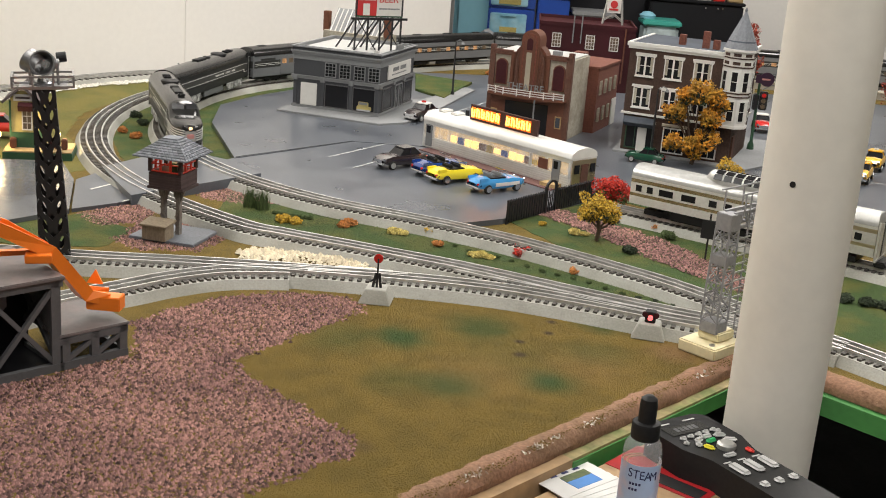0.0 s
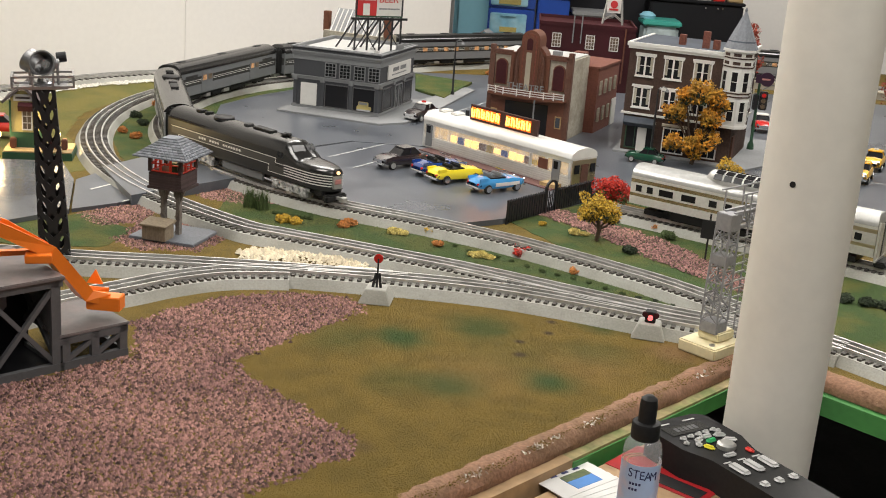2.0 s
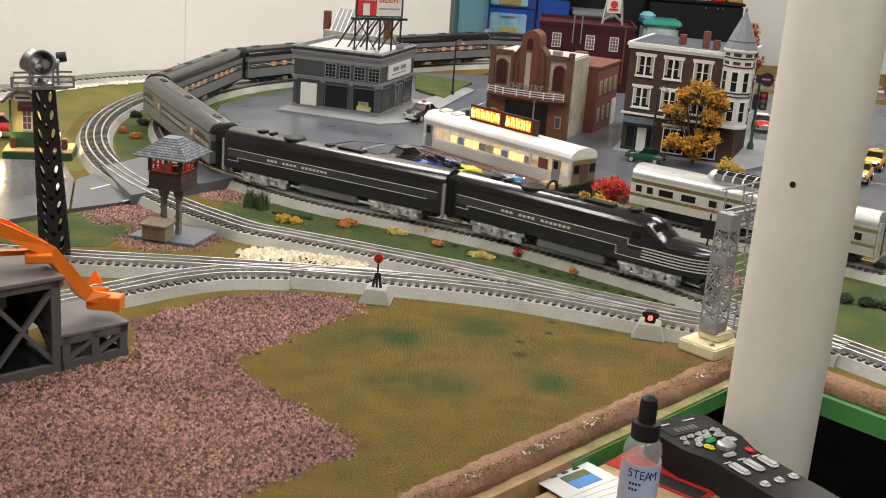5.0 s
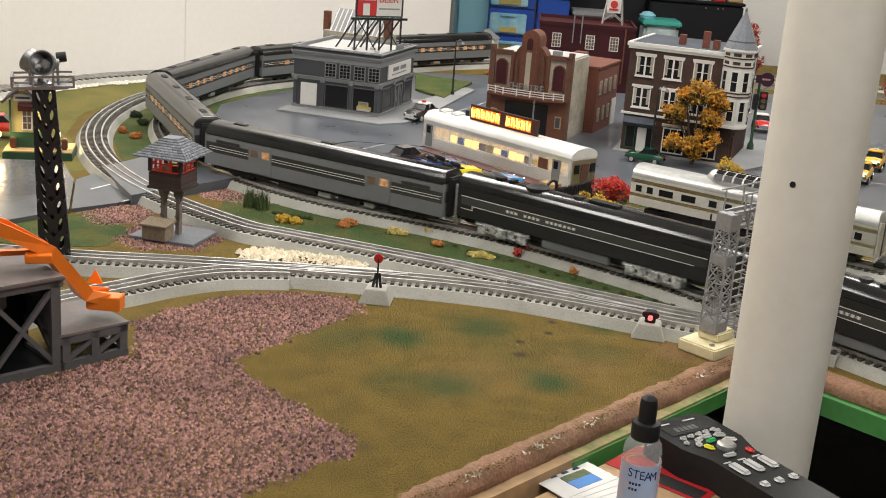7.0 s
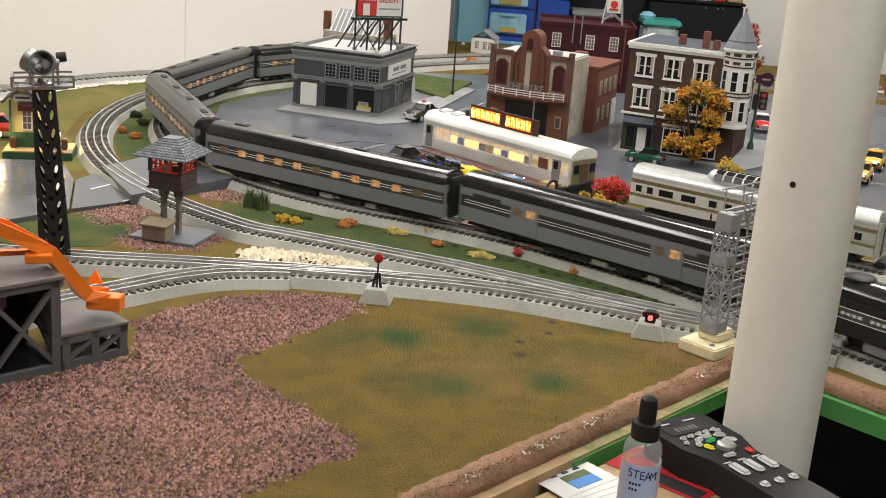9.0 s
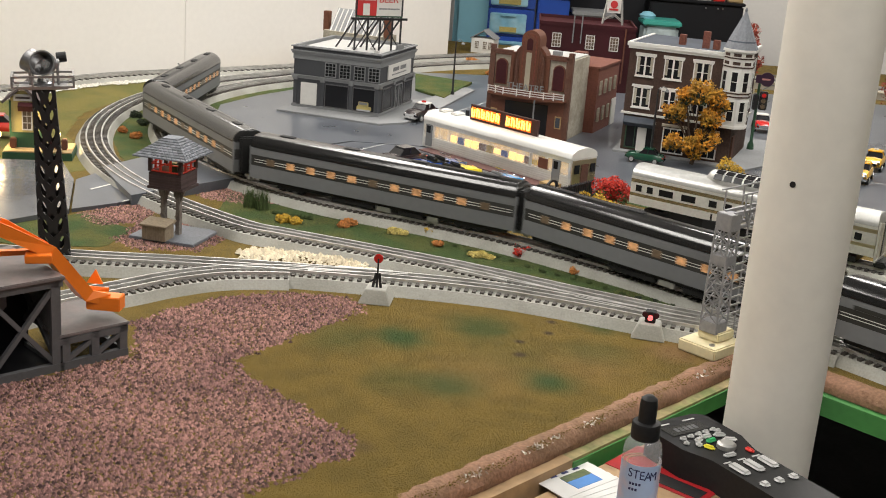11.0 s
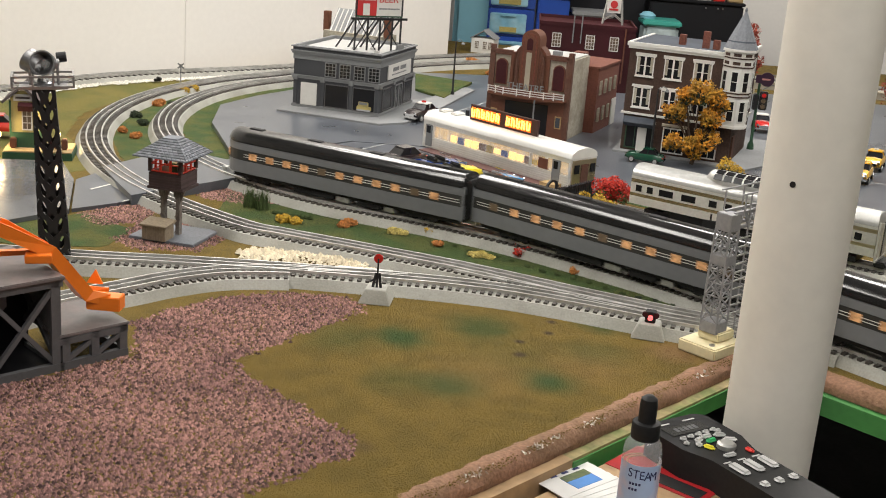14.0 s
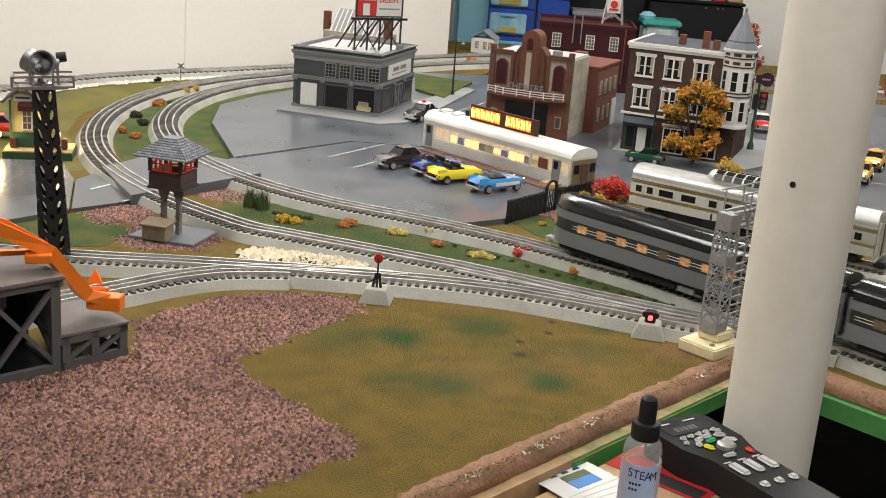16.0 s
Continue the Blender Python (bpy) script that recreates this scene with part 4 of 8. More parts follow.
            for dx in (-0.02, 0.02):
                box(bm, (0.014, 0.005, 0.012), (c + dx, y, 0.0135), ry=25 if dx > 0 else -25)
        tr = part("bogie", bevel(bm, 0.0006, 1), M["truck"], ob, "silver six-wheel bogie")
        wheels(tr, (c - 0.041, c, c + 0.041), 0.010, M["truck"])
    coupler(ob, -LN + 0.004, -1)
    coupler(ob, LN - 0.002, 1)
    return ob


TRAIN = [loco("locomotive", "dark grey streamlined diesel locomotive with white stripes, headlight lit", True), loco("booster_unit", "dark grey cabless booster diesel with white side stripes", False),
         coach("baggage_car", "two-tone grey baggage car with glossy black roof", "baggage")]
coach_one = coach("passenger_coach", "two-tone grey passenger coach with lit amber windows")
TRAIN += [coach_one, copy_thing(coach_one, pose(0, 0, 0)), copy_thing(coach_one, pose(0, 0, 0)), coach("observation_car", "two-tone grey round-end observation car with lit windows", "observation")]


# ---- ground cover ----
def inside(p, poly):
    c, n = False, len(poly)
    for i in range(n):
        (x0, y0), (x1, y1) = poly[i], poly[i - 1]
        if (y0 > p[1]) != (y1 > p[1]) and p[0] < (x1 - x0) * (p[1] - y0) / (y1 - y0) + x0:
            c = not c
    return c


def stones(name, poly, size, gap, material, label, z=0.0, seed=1, ragged=0.012, flat=0.9, category="gravel", pile=0.0):
    """Loose stones strewn over a patch, one joined mesh."""
    rng = random.Random(seed)
    xs, ys = [p[0] for p in poly], [p[1] for p in poly]
    cx, cy = sum(xs) / len(xs), sum(ys) / len(ys)
    verts, faces = [], []
    shape = [(1, 0, 0), (0, 1, 0), (-1, 0, 0), (0, -1, 0), (0, 0, 1)]
    y = min(ys)
    while y < max(ys):
        x = min(xs)
        while x < max(xs):
            q = (x + rng.uniform(-gap, gap) * 0.6, y + rng.uniform(-gap, gap) * 0.6)
            j = (q[0] + (noise.noise((q[0] * 30, q[1] * 30, seed)) + rng.uniform(-0.6, 0.6)) * ragged, q[1] + (noise.noise((q[0] * 30, q[1] * 30, seed + 9)) + rng.uniform(-0.6, 0.6)) * ragged)
            if inside(j, poly):
                s = size * rng.uniform(0.5, 1.15)
                a = rng.uniform(0, 6.28)
                h = pile * max(0.0, 1 - math.hypot((q[0] - cx) * 0.35, q[1] - cy) / 0.05) if pile else 0.0
                k = len(verts)
                t = rng.uniform(-0.5, 0.5)
                for vx, vy, vz in shape:
                    f = rng.uniform(0.7, 1.25)
                    verts.append((q[0] + s * f * (vx * math.cos(a) - vy * math.sin(a)) + vz * t * s * 0.6, q[1] + s * f * (vx * math.sin(a) + vy * math.cos(a)), z + h + s * flat * vz * f + vx * t * s * 0.3))
                faces += [(k, k + 1, k + 4), (k + 1, k + 2, k + 4), (k + 2, k + 3, k + 4), (k + 3, k, k + 4)]
            x += gap
        y += gap * 0.9
    me = bpy.data.meshes.new(name)
    me.from_pydata(verts, [], faces)
    me.materials.append(material)
    return tagged(new(name, me), label, category, kind="stuff")


def patch(name, poly, z, material, label, category="ground", ragged=0.0):
    bm = bmesh.new()
    if ragged:
        out = []
        for (x0, y0), (x1, y1) in zip(poly, poly[1:] + poly[:1]):
            n = max(1, int(math.hypot(x1 - x0, y1 - y0) / 0.012))
            for i in range(n):
                u = i / n
                x, y = x0 + (x1 - x0) * u, y0 + (y1 - y0) * u
                out.append((x + noise.noise((x * 40, y * 40, 3)) * ragged, y + noise.noise((x * 40, y * 40, 8)) * ragged))
        poly = out
    prism(bm, poly, -0.002, z)
    return tagged(part(name, bm, material), label, category, kind="structure")


def ground_cover():
    stones("gravel", [(-0.10, 1.612), (-0.128, 1.650), (-0.215, 1.655), (-0.30, 1.615), (-0.37, 1.545), (-0.400, 1.487), (-0.372, 1.372), (-0.45, 1.30), (-0.54, 1.215), (-0.75, 1.00), (-0.70, 0.85), (-0.35, 0.85), (-0.192, 1.03), (-0.079, 1.150), (-0.085, 1.19), (-0.252, 1.378), (-0.176, 1.494)],
           0.0031, 0.0034, M["gravel"], "pinkish crushed stone ballast over the ground", seed=2, flat=0.95)
    stones("gravel", [(-0.634, 1.985), (-0.582, 2.055), (-0.548, 2.10), (-0.50, 2.075), (-0.535, 1.86), (-0.482, 1.80), (-0.385, 1.825), (-0.362, 1.91), (-0.40, 1.95), (-0.50, 1.97), (-0.584, 1.915)], 0.0030, 0.0038, M["gravel"], "pinkish crushed stone round the switch tower", seed=3)
    stones("gravel", [(-0.49, 2.22), (-0.43, 2.265), (-0.36, 2.215), (-0.28, 2.175), (-0.36, 2.12), (-0.455, 2.15)], 0.0030, 0.0038, M["gravel"], "pinkish crushed stone between the tracks", seed=4)
    stones("gravel", [(0.17, 2.225), (0.225, 2.262), (0.40, 2.10), (0.47, 1.95), (0.55, 1.84), (0.50, 1.80), (0.40, 1.91), (0.30, 2.06)], 0.0030, 0.0038, M["gravel"], "pinkish crushed stone path beside the siding", seed=5, z=0.002)
    stones("gravel", [(-0.46, 2.30), (-0.34, 2.26), (-0.24, 2.21), (-0.22, 2.225), (-0.33, 2.29)], 0.0030, 0.0038, M["gravel"], "pinkish crushed stone at the edge of the lot", seed=6)
    stones("rock_pile", [(-0.33, 1.825), (-0.285, 1.868), (-0.20, 1.830), (-0.10, 1.795), (-0.09, 1.775), (-0.21, 1.768), (-0.31, 1.775)], 0.0060, 0.0060, M["whiterock"], "pile of cream broken rock between the tracks", seed=7, flat=0.8, category="rock", pile=0.012)
    stones("ground_specks", [(-0.38, 1.36), (-0.30, 1.60), (-0.12, 1.675), (0.0, 1.68), (0.22, 1.64), (0.40, 1.575), (0.43, 1.54), (-0.02, 1.045), (-0.20, 0.85), (-0.40, 0.85)], 0.0013, 0.0030, M["grass"], "fine ground foam crumbs on the front lawn", seed=31, flat=0.6, category="ground cover")
    stones("ground_specks", [(-0.34, 2.14), (-0.05, 2.02), (0.15, 1.91), (0.38, 1.74), (0.36, 1.70), (0.1, 1.82), (-0.15, 1.93), (-0.42, 2.07)], 0.0013, 0.0036, M["green_leaf"], "fine green turf crumbs between the tracks", seed=32, flat=0.7, z=0.001, category="ground cover")
    # turf between and beside the tracks
    def between(a, b, x0, x1, oa, ob_):
        pa = [tuple(p) for p in a if x0 < p[0] < x1 and p[1] < 2.6]
        pb = [tuple(p) for p in b if x0 < p[0] < x1 and p[1] < 2.6]
        return [(x, y + oa) for x, y in pa[::3]] + [(x, y + ob_) for x, y in pb[::-3]]
    patch("turf", between(INNER, OUTER, -0.42, 0.42, -0.02, 0.02), 0.0007, M["turf"], "bright green ground foam between the two tracks", "grass")
    patch("turf", [(0.12, 2.15), (0.30, 2.37), (0.62, 2.20), (0.80, 2.02), (0.95, 1.75), (0.72, 1.50), (0.40, 1.80), (0.25, 1.93)], 0.0007, M["turf"], "green ground foam beside the siding", "grass", 0.006)
    patch("turf", [(0.30, 2.40), (0.36, 2.50), (0.62, 2.36), (0.8, 2.22), (0.76, 2.12), (0.5, 2.28)], 0.0007, M["turf"], "green ground foam beside the street", "grass", 0.004)
    patch("turf", arc(0.235, 2.935, 0.888, 128, 217, 12) + arc(0.235, 2.935, 0.62, 217, 128, 12), 0.0007, M["turf"], "green ground foam inside the curve", "grass", 0.01)
    patch("turf", arc(0.27, 2.885, 1.062, 138, 214, 10) + arc(0.235, 2.935, 0.94, 212, 140, 10), 0.0008, M["turf"], "green ground foam between the curved tracks", "grass", 0.004)
    patch("turf", [(-0.62, 1.99), (-0.52, 1.90), (-0.54, 1.80), (-0.72, 1.78), (-0.74, 1.87)], 0.0007, M["turf"], "green ground foam by the searchlight tower", "grass", 0.012)
    patch("turf", [(-0.118, 3.50), (-0.131, 3.80), (0.05, 3.71), (-0.03, 3.38)], 0.019, M["turf"], "small green lawn by the shop", "grass")
    patch("turf", [(-0.85, 2.0), (-0.70, 2.34), (-0.86, 2.60), (-0.90, 2.85), (-0.86, 3.10), (-0.74, 3.36), (-0.60, 3.55), (-0.48, 3.70), (-0.62, 3.66), (-0.82, 3.45), (-1.0, 3.24), (-1.2, 2.86), (-1.5, 2.3), (-1.5, 2.0)], 0.0005, M["drygrass"], "yellowish green ground foam outside the curve", "grass", 0.01)
    # roads and lots
    lot = [(-0.453, 2.448), (-0.575, 2.806), (-0.602, 3.041), (-0.539, 3.212), (-0.457, 3.362), (-0.294, 3.545), (-0.137, 3.868), (0.588, 4.064), (1.665, 3.917), (1.861, 3.134), (1.469, 2.350), (0.607, 2.336), (0.343, 2.478), (0.098, 2.722), (-0.227, 2.710)]
    board("road", lot, 0.012, "smooth grey painted board road with faint seams", M["asphalt"])
    lot2 = [(-0.501, 2.366), (-0.456, 2.452), (-0.229, 2.714), (0.096, 2.726), (0.340, 2.482), (0.285, 2.342), (0.106, 2.126), (0.020, 2.067), (-0.098, 2.116), (-0.236, 2.195), (-0.339, 2.273), (-0.393, 2.278), (-0.447, 2.244), (-0.525, 2.160), (-0.589, 2.209)]
    board("road", lot2, 0.0105, "dark grey painted parking lot board", M["asphalt"])
    board("road", [(-1.871, 2.166), (-0.886, 2.294), (-0.773, 2.315), (-0.706, 2.178), (-0.649, 1.974), (-0.730, 1.869), (-1.871, 1.477)], 0.009, "glossy grey board road by the station", M["glossboard"])
    board("road", [(-0.705, 2.187), (-0.673, 2.282), (-0.598, 2.252), (-0.514, 2.159), (-0.580, 2.050), (-0.648, 1.984)], 0.007, "dark grey parking board with white lines", M["asphalt"])
    board("road", [(-0.675, 2.253), (-0.614, 2.145), (-0.564, 2.057), (-0.535, 2.1), (-0.452, 2.196), (-0.402, 2.262), (-0.372, 2.300), (-0.428, 2.377), (-0.521, 2.431), (-0.618, 2.373)], 0.0193, "grey level crossing boards filled in round the rails", M["asphalt"])
    for a, b in (((-0.265, 2.526), (-0.137, 2.736)), ((-0.202, 2.443), (-0.118, 2.589)), ((-0.451, 2.457), (-0.228, 2.711))):
        d = Vector((b[0] - a[0], b[1] - a[1]))
        ln = boxpart("road_line", (d.length, 0.005 if a[0] > -0.4 else 0.0025, 0.0006), (0, 0, 0), M["paleline"] if a[0] > -0.4 else M["black"])
        ln.matrix_basis = pose((a[0] + b[0]) / 2, (a[1] + b[1]) / 2, 0.0112 if a[0] > -0.4 else 0.0123, 0, 0, math.degrees(math.atan2(d.y, d.x)))
        tagged(ln, "worn thin line on the parking lot", "road marking", kind="structure")
    for a, b in (((-0.657, 2.120), (-0.614, 2.207)), ((-0.579, 2.053), (-0.528, 2.157))):
        d = Vector((b[0] - a[0], b[1] - a[1]))
        ln = boxpart("road_line", (d.length, 0.004, 0.0006), (0, 0, 0), M["white"])
        ln.matrix_basis = pose((a[0] + b[0]) / 2, (a[1] + b[1]) / 2, 0.0077, 0, 0, math.degrees(math.atan2(d.y, d.x)))
        tagged(ln, "white parking line", "road marking", kind="structure")
    for i in range(5):
        ln = boxpart("road_line", (0.14, 0.004, 0.0006), (0, 0, 0), M["paleline"])
        ln.matrix_basis = pose(0.93 + 0.02 * i, 2.69 + i * 0.11, 0.0127, 0, 0, -4)
        tagged(ln, "white parking line on the street", "road marking", kind="structure")
    ln = boxpart("road_line", (0.5, 0.005, 0.0006), (0, 0, 0), M["paleline"])
    ln.matrix_basis = pose(0.03, 3.25, 0.0127, 0, 0, 66)
    tagged(ln, "pale centre line of the street", "road marking", kind="structure")
    board("pavement", [(-0.452, 3.010), (-0.184, 2.920), (-0.120, 2.965), (-0.073, 3.077), (0.058, 3.572), (0.029, 3.611), (-0.097, 3.320), (-0.340, 3.397)], 0.017, "pale grey pavement round the corner shop", M["pavement"])
    board("pavement", [(0.388, 2.825), (0.679, 2.703), (0.747, 2.776), (0.874, 3.077), (0.825, 3.106), (0.485, 3.203)], 0.017, "pale grey pavement round the brick block", M["pavement"])
    board("pavement", [(-0.073, 2.675), (0.210, 2.376), (0.249, 2.420), (-0.034, 2.714)], 0.0128, "brown brick walk beside the diner", M["brickwalk"])


# ---- buildings ----
def window_at(parent, m, w, h, nx, nz, frame_m, glass_m, fw=0.0022, name="window"):
    """A framed window with glazing bars; it faces -y of m, its centre at m."""
    bm = bmesh.new()
    for x in (-w / 2, w / 2):
        box(bm, (fw, 0.003, h + fw), (x, 0, 0))
    for z in (-h / 2, h / 2):
        box(bm, (w - fw, 0.003, fw), (0, 0, z))
    for i in range(1, nx):
        box(bm, (fw * 0.55, 0.0024, h - fw), (-w / 2 + w * i / nx, 0, 0))
    for i in range(1, nz):
        box(bm, (w - fw, 0.0022, fw * 0.55), (0, 0, -h / 2 + h * i / nz))
    win = part(name, bm, M[frame_m], parent, m=m)
    boxpart("pane", (w - fw, 0.0016, h - fw), (0, 0.0002, 0), M[glass_m], win)
    return win


FACE_R = 90  # turn of a window on the +x side


def grey_shop():
    ob = thing("corner_shop", pose(-0.4216, 3.0835, 0.017, 0, 0, -16.3), "dark grey two-storey corner shop with pale trim", "building", "buildings of the town")
    W, D, H = 0.237, 0.265, 0.1576
    bm = bmesh.new()
    box(bm, (W, D, H - 0.012), (W / 2, D / 2, (H - 0.012) / 2))
    part("wall", bm, M["dgrey"], ob)
    for z0, z1, o, m in ((H - 0.003, H, 0.007, "lgrey"), (H - 0.011, H - 0.003, 0.003, "dgrey"), (H - 0.015, H - 0.011, 0.007, "lgrey"), (H - 0.020, H - 0.015, 0.005, "lgrey"), (H - 0.034, H - 0.020, 0.002, "lgrey"), (0.080, 0.083, 0.005, "lgrey"), (0.074, 0.080, 0.003, "lgrey"), (0.0, 0.006, 0.003, "lgrey")):
        bm = bmesh.new()
        for c, s in (((W / 2, -o / 2, 0), (W + 2 * o, o)), ((W / 2, D + o / 2, 0), (W + 2 * o, o)), ((W + o / 2, D / 2, 0), (o, D)), ((-o / 2, D / 2, 0), (o, D))):
            box(bm, (s[0], s[1], z1 - z0), (c[0], c[1], (z0 + z1) / 2))
        part("cornice", bm, M[m], ob, "light grey moulded band" if m == "lgrey" else "dark recessed band")
    boxpart("roof", (W - 0.008, D - 0.008, 0.002), (W / 2, D / 2, H - 0.008), M["roofwhite"], ob, "pale flat roof behind a parapet")
    bm = bmesh.new()
    for x in (0.003, W - 0.003):
        box(bm, (0.004, D, 0.012), (x, D / 2, H - 0.0045))
    for y in (0.002, D - 0.002):
        box(bm, (W - 0.01, 0.004, 0.012), (W / 2, y, H - 0.0045))
    part("parapet", bm, M["lgrey"], ob)
    boxpart("raised_parapet", (0.006, 0.052, 0.014), (W + 0.001, 0.14, H + 0.006), M["lgrey"], ob, bev=0.001)
    for x, y in ((0.13, 0.09), (0.17, 0.12), (0.20, 0.07)):
        boxpart("roof_vent", (0.012, 0.012, 0.007), (x, y, H - 0.004), M["roofwhite"], ob, bev=0.001)
    for x in (0.103, 0.143, 0.183, 0.2225):
        window_at(ob, pose(x, -0.0015, 0.1035), 0.029, 0.0345, 3, 4, "lgrey", "darkglass")
    for x in (0.006, 0.083, 0.1615, 0.2325):
        boxpart("pilaster", (0.009, 0.003, 0.068), (x, -0.0015, 0.040), M["dgrey"], ob)
        boxpart("capital", (0.0125, 0.006, 0.012), (x, -0.003, 0.0755), M["lgrey"], ob, bev=0.0008)
        boxpart("plinth", (0.0125, 0.005, 0.008), (x, -0.0025, 0.004), M["lgrey"], ob, bev=0.0008)
    boxpart("garage_door", (0.045, 0.003, 0.058), (0.0445, -0.0015, 0.0355), M["white"], ob, "white roller door", bev=0.0006)
    for x, w in ((0.1225, 0.064), (0.198, 0.060)):
        window_at(ob, pose(x, -0.0015, 0.037), w, 0.058, 1, 1, "steelgrey", "darkglass", 0.0022, "shop_window")
    # a yellow car shows behind the glass
    bm = bmesh.new()
    box(bm, (0.040, 0.002, 0.011), (0.200, -0.0032, 0.0165))
    box(bm, (0.028, 0.002, 0.011), (0.198, -0.0032, 0.0275))
    part("display", bevel(bm, 0.0015, 2), M["stationyellow"], ob, "yellow car shown in the shop window")
    boxpart("display_glass", (0.022, 0.001, 0.006), (0.198, -0.0046, 0.0285), M["lgrey"], ob)
    boxpart("display_bumper", (0.038, 0.002, 0.004), (0.200, -0.0040, 0.0115), M["chrome"], ob)
    # street side
    sg = boxpart("sign", (0.003, 0.178, 0.038), (W + 0.0025, 0.143, 0.105), M["white"], ob, "white sign with unreadable lettering", bev=0.0006)
    bm = bmesh.new()
    for i in range(11):
        if i != 5:
            box(bm, (0.001, 0.0065, 0.010), (W + 0.0044, 0.094 + i * 0.0092, 0.110))
    for i in range(12):
        box(bm, (0.001, 0.005, 0.003), (W + 0.0044, 0.085 + i * 0.0095, 0.097))
    part("lettering_bars", bm, M["lgrey"], sg)
    for y, w in ((0.058, 0.066), (0.222, 0.062)):
        window_at(ob, pose(W + 0.0015, y, 0.038, 0, 0, FACE_R), w, 0.055, 1, 1, "steelgrey", "darkglass", 0.0025, "shop_window")
    for y in (0.132, 0.160):
        window_at(ob, pose(W + 0.002, y, 0.034, 0, 0, FACE_R), 0.023, 0.062, 2, 1, "lgrey", "darkglass", 0.003, "door")
    for y in (0.006, 0.105, 0.185, D - 0.006):
        boxpart("capital", (0.006, 0.0125, 0.012), (W + 0.003, y, 0.0755), M["lgrey"], ob, bev=0.0008)


def billboard():
    ob = thing("billboard", pose(-0.258, 3.125, 0.168, 0, 0, 28), "beer billboard on a black steel frame on the roof", "billboard")
    z0, z1, w = 0.088, 0.162, 0.130
    boxpart("panel", (w, 0.004, z1 - z0), (0.05, 0, (z0 + z1) / 2), M["white"], ob, "white billboard face")
    boxpart("red_panel", (0.058, 0.002, z1 - z0 - 0.004), (0.012, -0.0028, (z0 + z1) / 2), M["redink"], ob, "red block standing for a brand name")
    boxpart("glass_shape", (0.018, 0.002, 0.030), (0.012, -0.0042, z0 + 0.018), M["white"], ob)
    for k in range(9):
        boxpart("brand_bar", (0.0045, 0.0012, 0.010), (-0.010 + k * 0.0056, -0.0042, z0 + 0.046), M["white"], ob)
    text(ob, "BEER", 0.026, pose(0.075, -0.0030, z0 + 0.044, 90), M["redink"], label="red word on the billboard")
    for k in range(7):
        boxpart("small_print", (0.007, 0.0012, 0.0035), (0.052 + k * 0.0085, -0.0028, z0 + 0.020), M["lgrey"], ob)
    for x in (0.05 - w / 2, 0.05 + w / 2):
        boxpart("frame_side", (0.004, 0.006, z1 - z0), (x, -0.001, (z0 + z1) / 2), M["iron"], ob)
    boxpart("frame_bottom", (w, 0.006, 0.004), (0.05, -0.001, z0), M["stationgreen"], ob)
    boxpart("lower_beam", (w + 0.03, 0.006, 0.006), (0.05, -0.004, z0 - 0.006), M["iron"], ob)
    for x in (-0.015, 0.02, 0.055, 0.09, 0.115):
        bm = bmesh.new()
        bar(bm, (x, 0, -0.012), (x, 0, z1 if x in (-0.015, 0.115) else z0), 0.004)
        bar(bm, (x, 0.002, z0 - 0.004), (x - 0.03, 0.07, -0.012), 0.0035)
        part("post", bm, M["iron"], ob)
    bm = bmesh.new()
    for x in (-0.015, 0.055):
        bar(bm, (x, 0, 0.0), (x + 0.06, 0, z0), 0.0025)
        bar(bm, (x + 0.06, 0, 0.0), (x, 0, z0), 0.0025)
    part("brace", bm, M["iron"], ob)


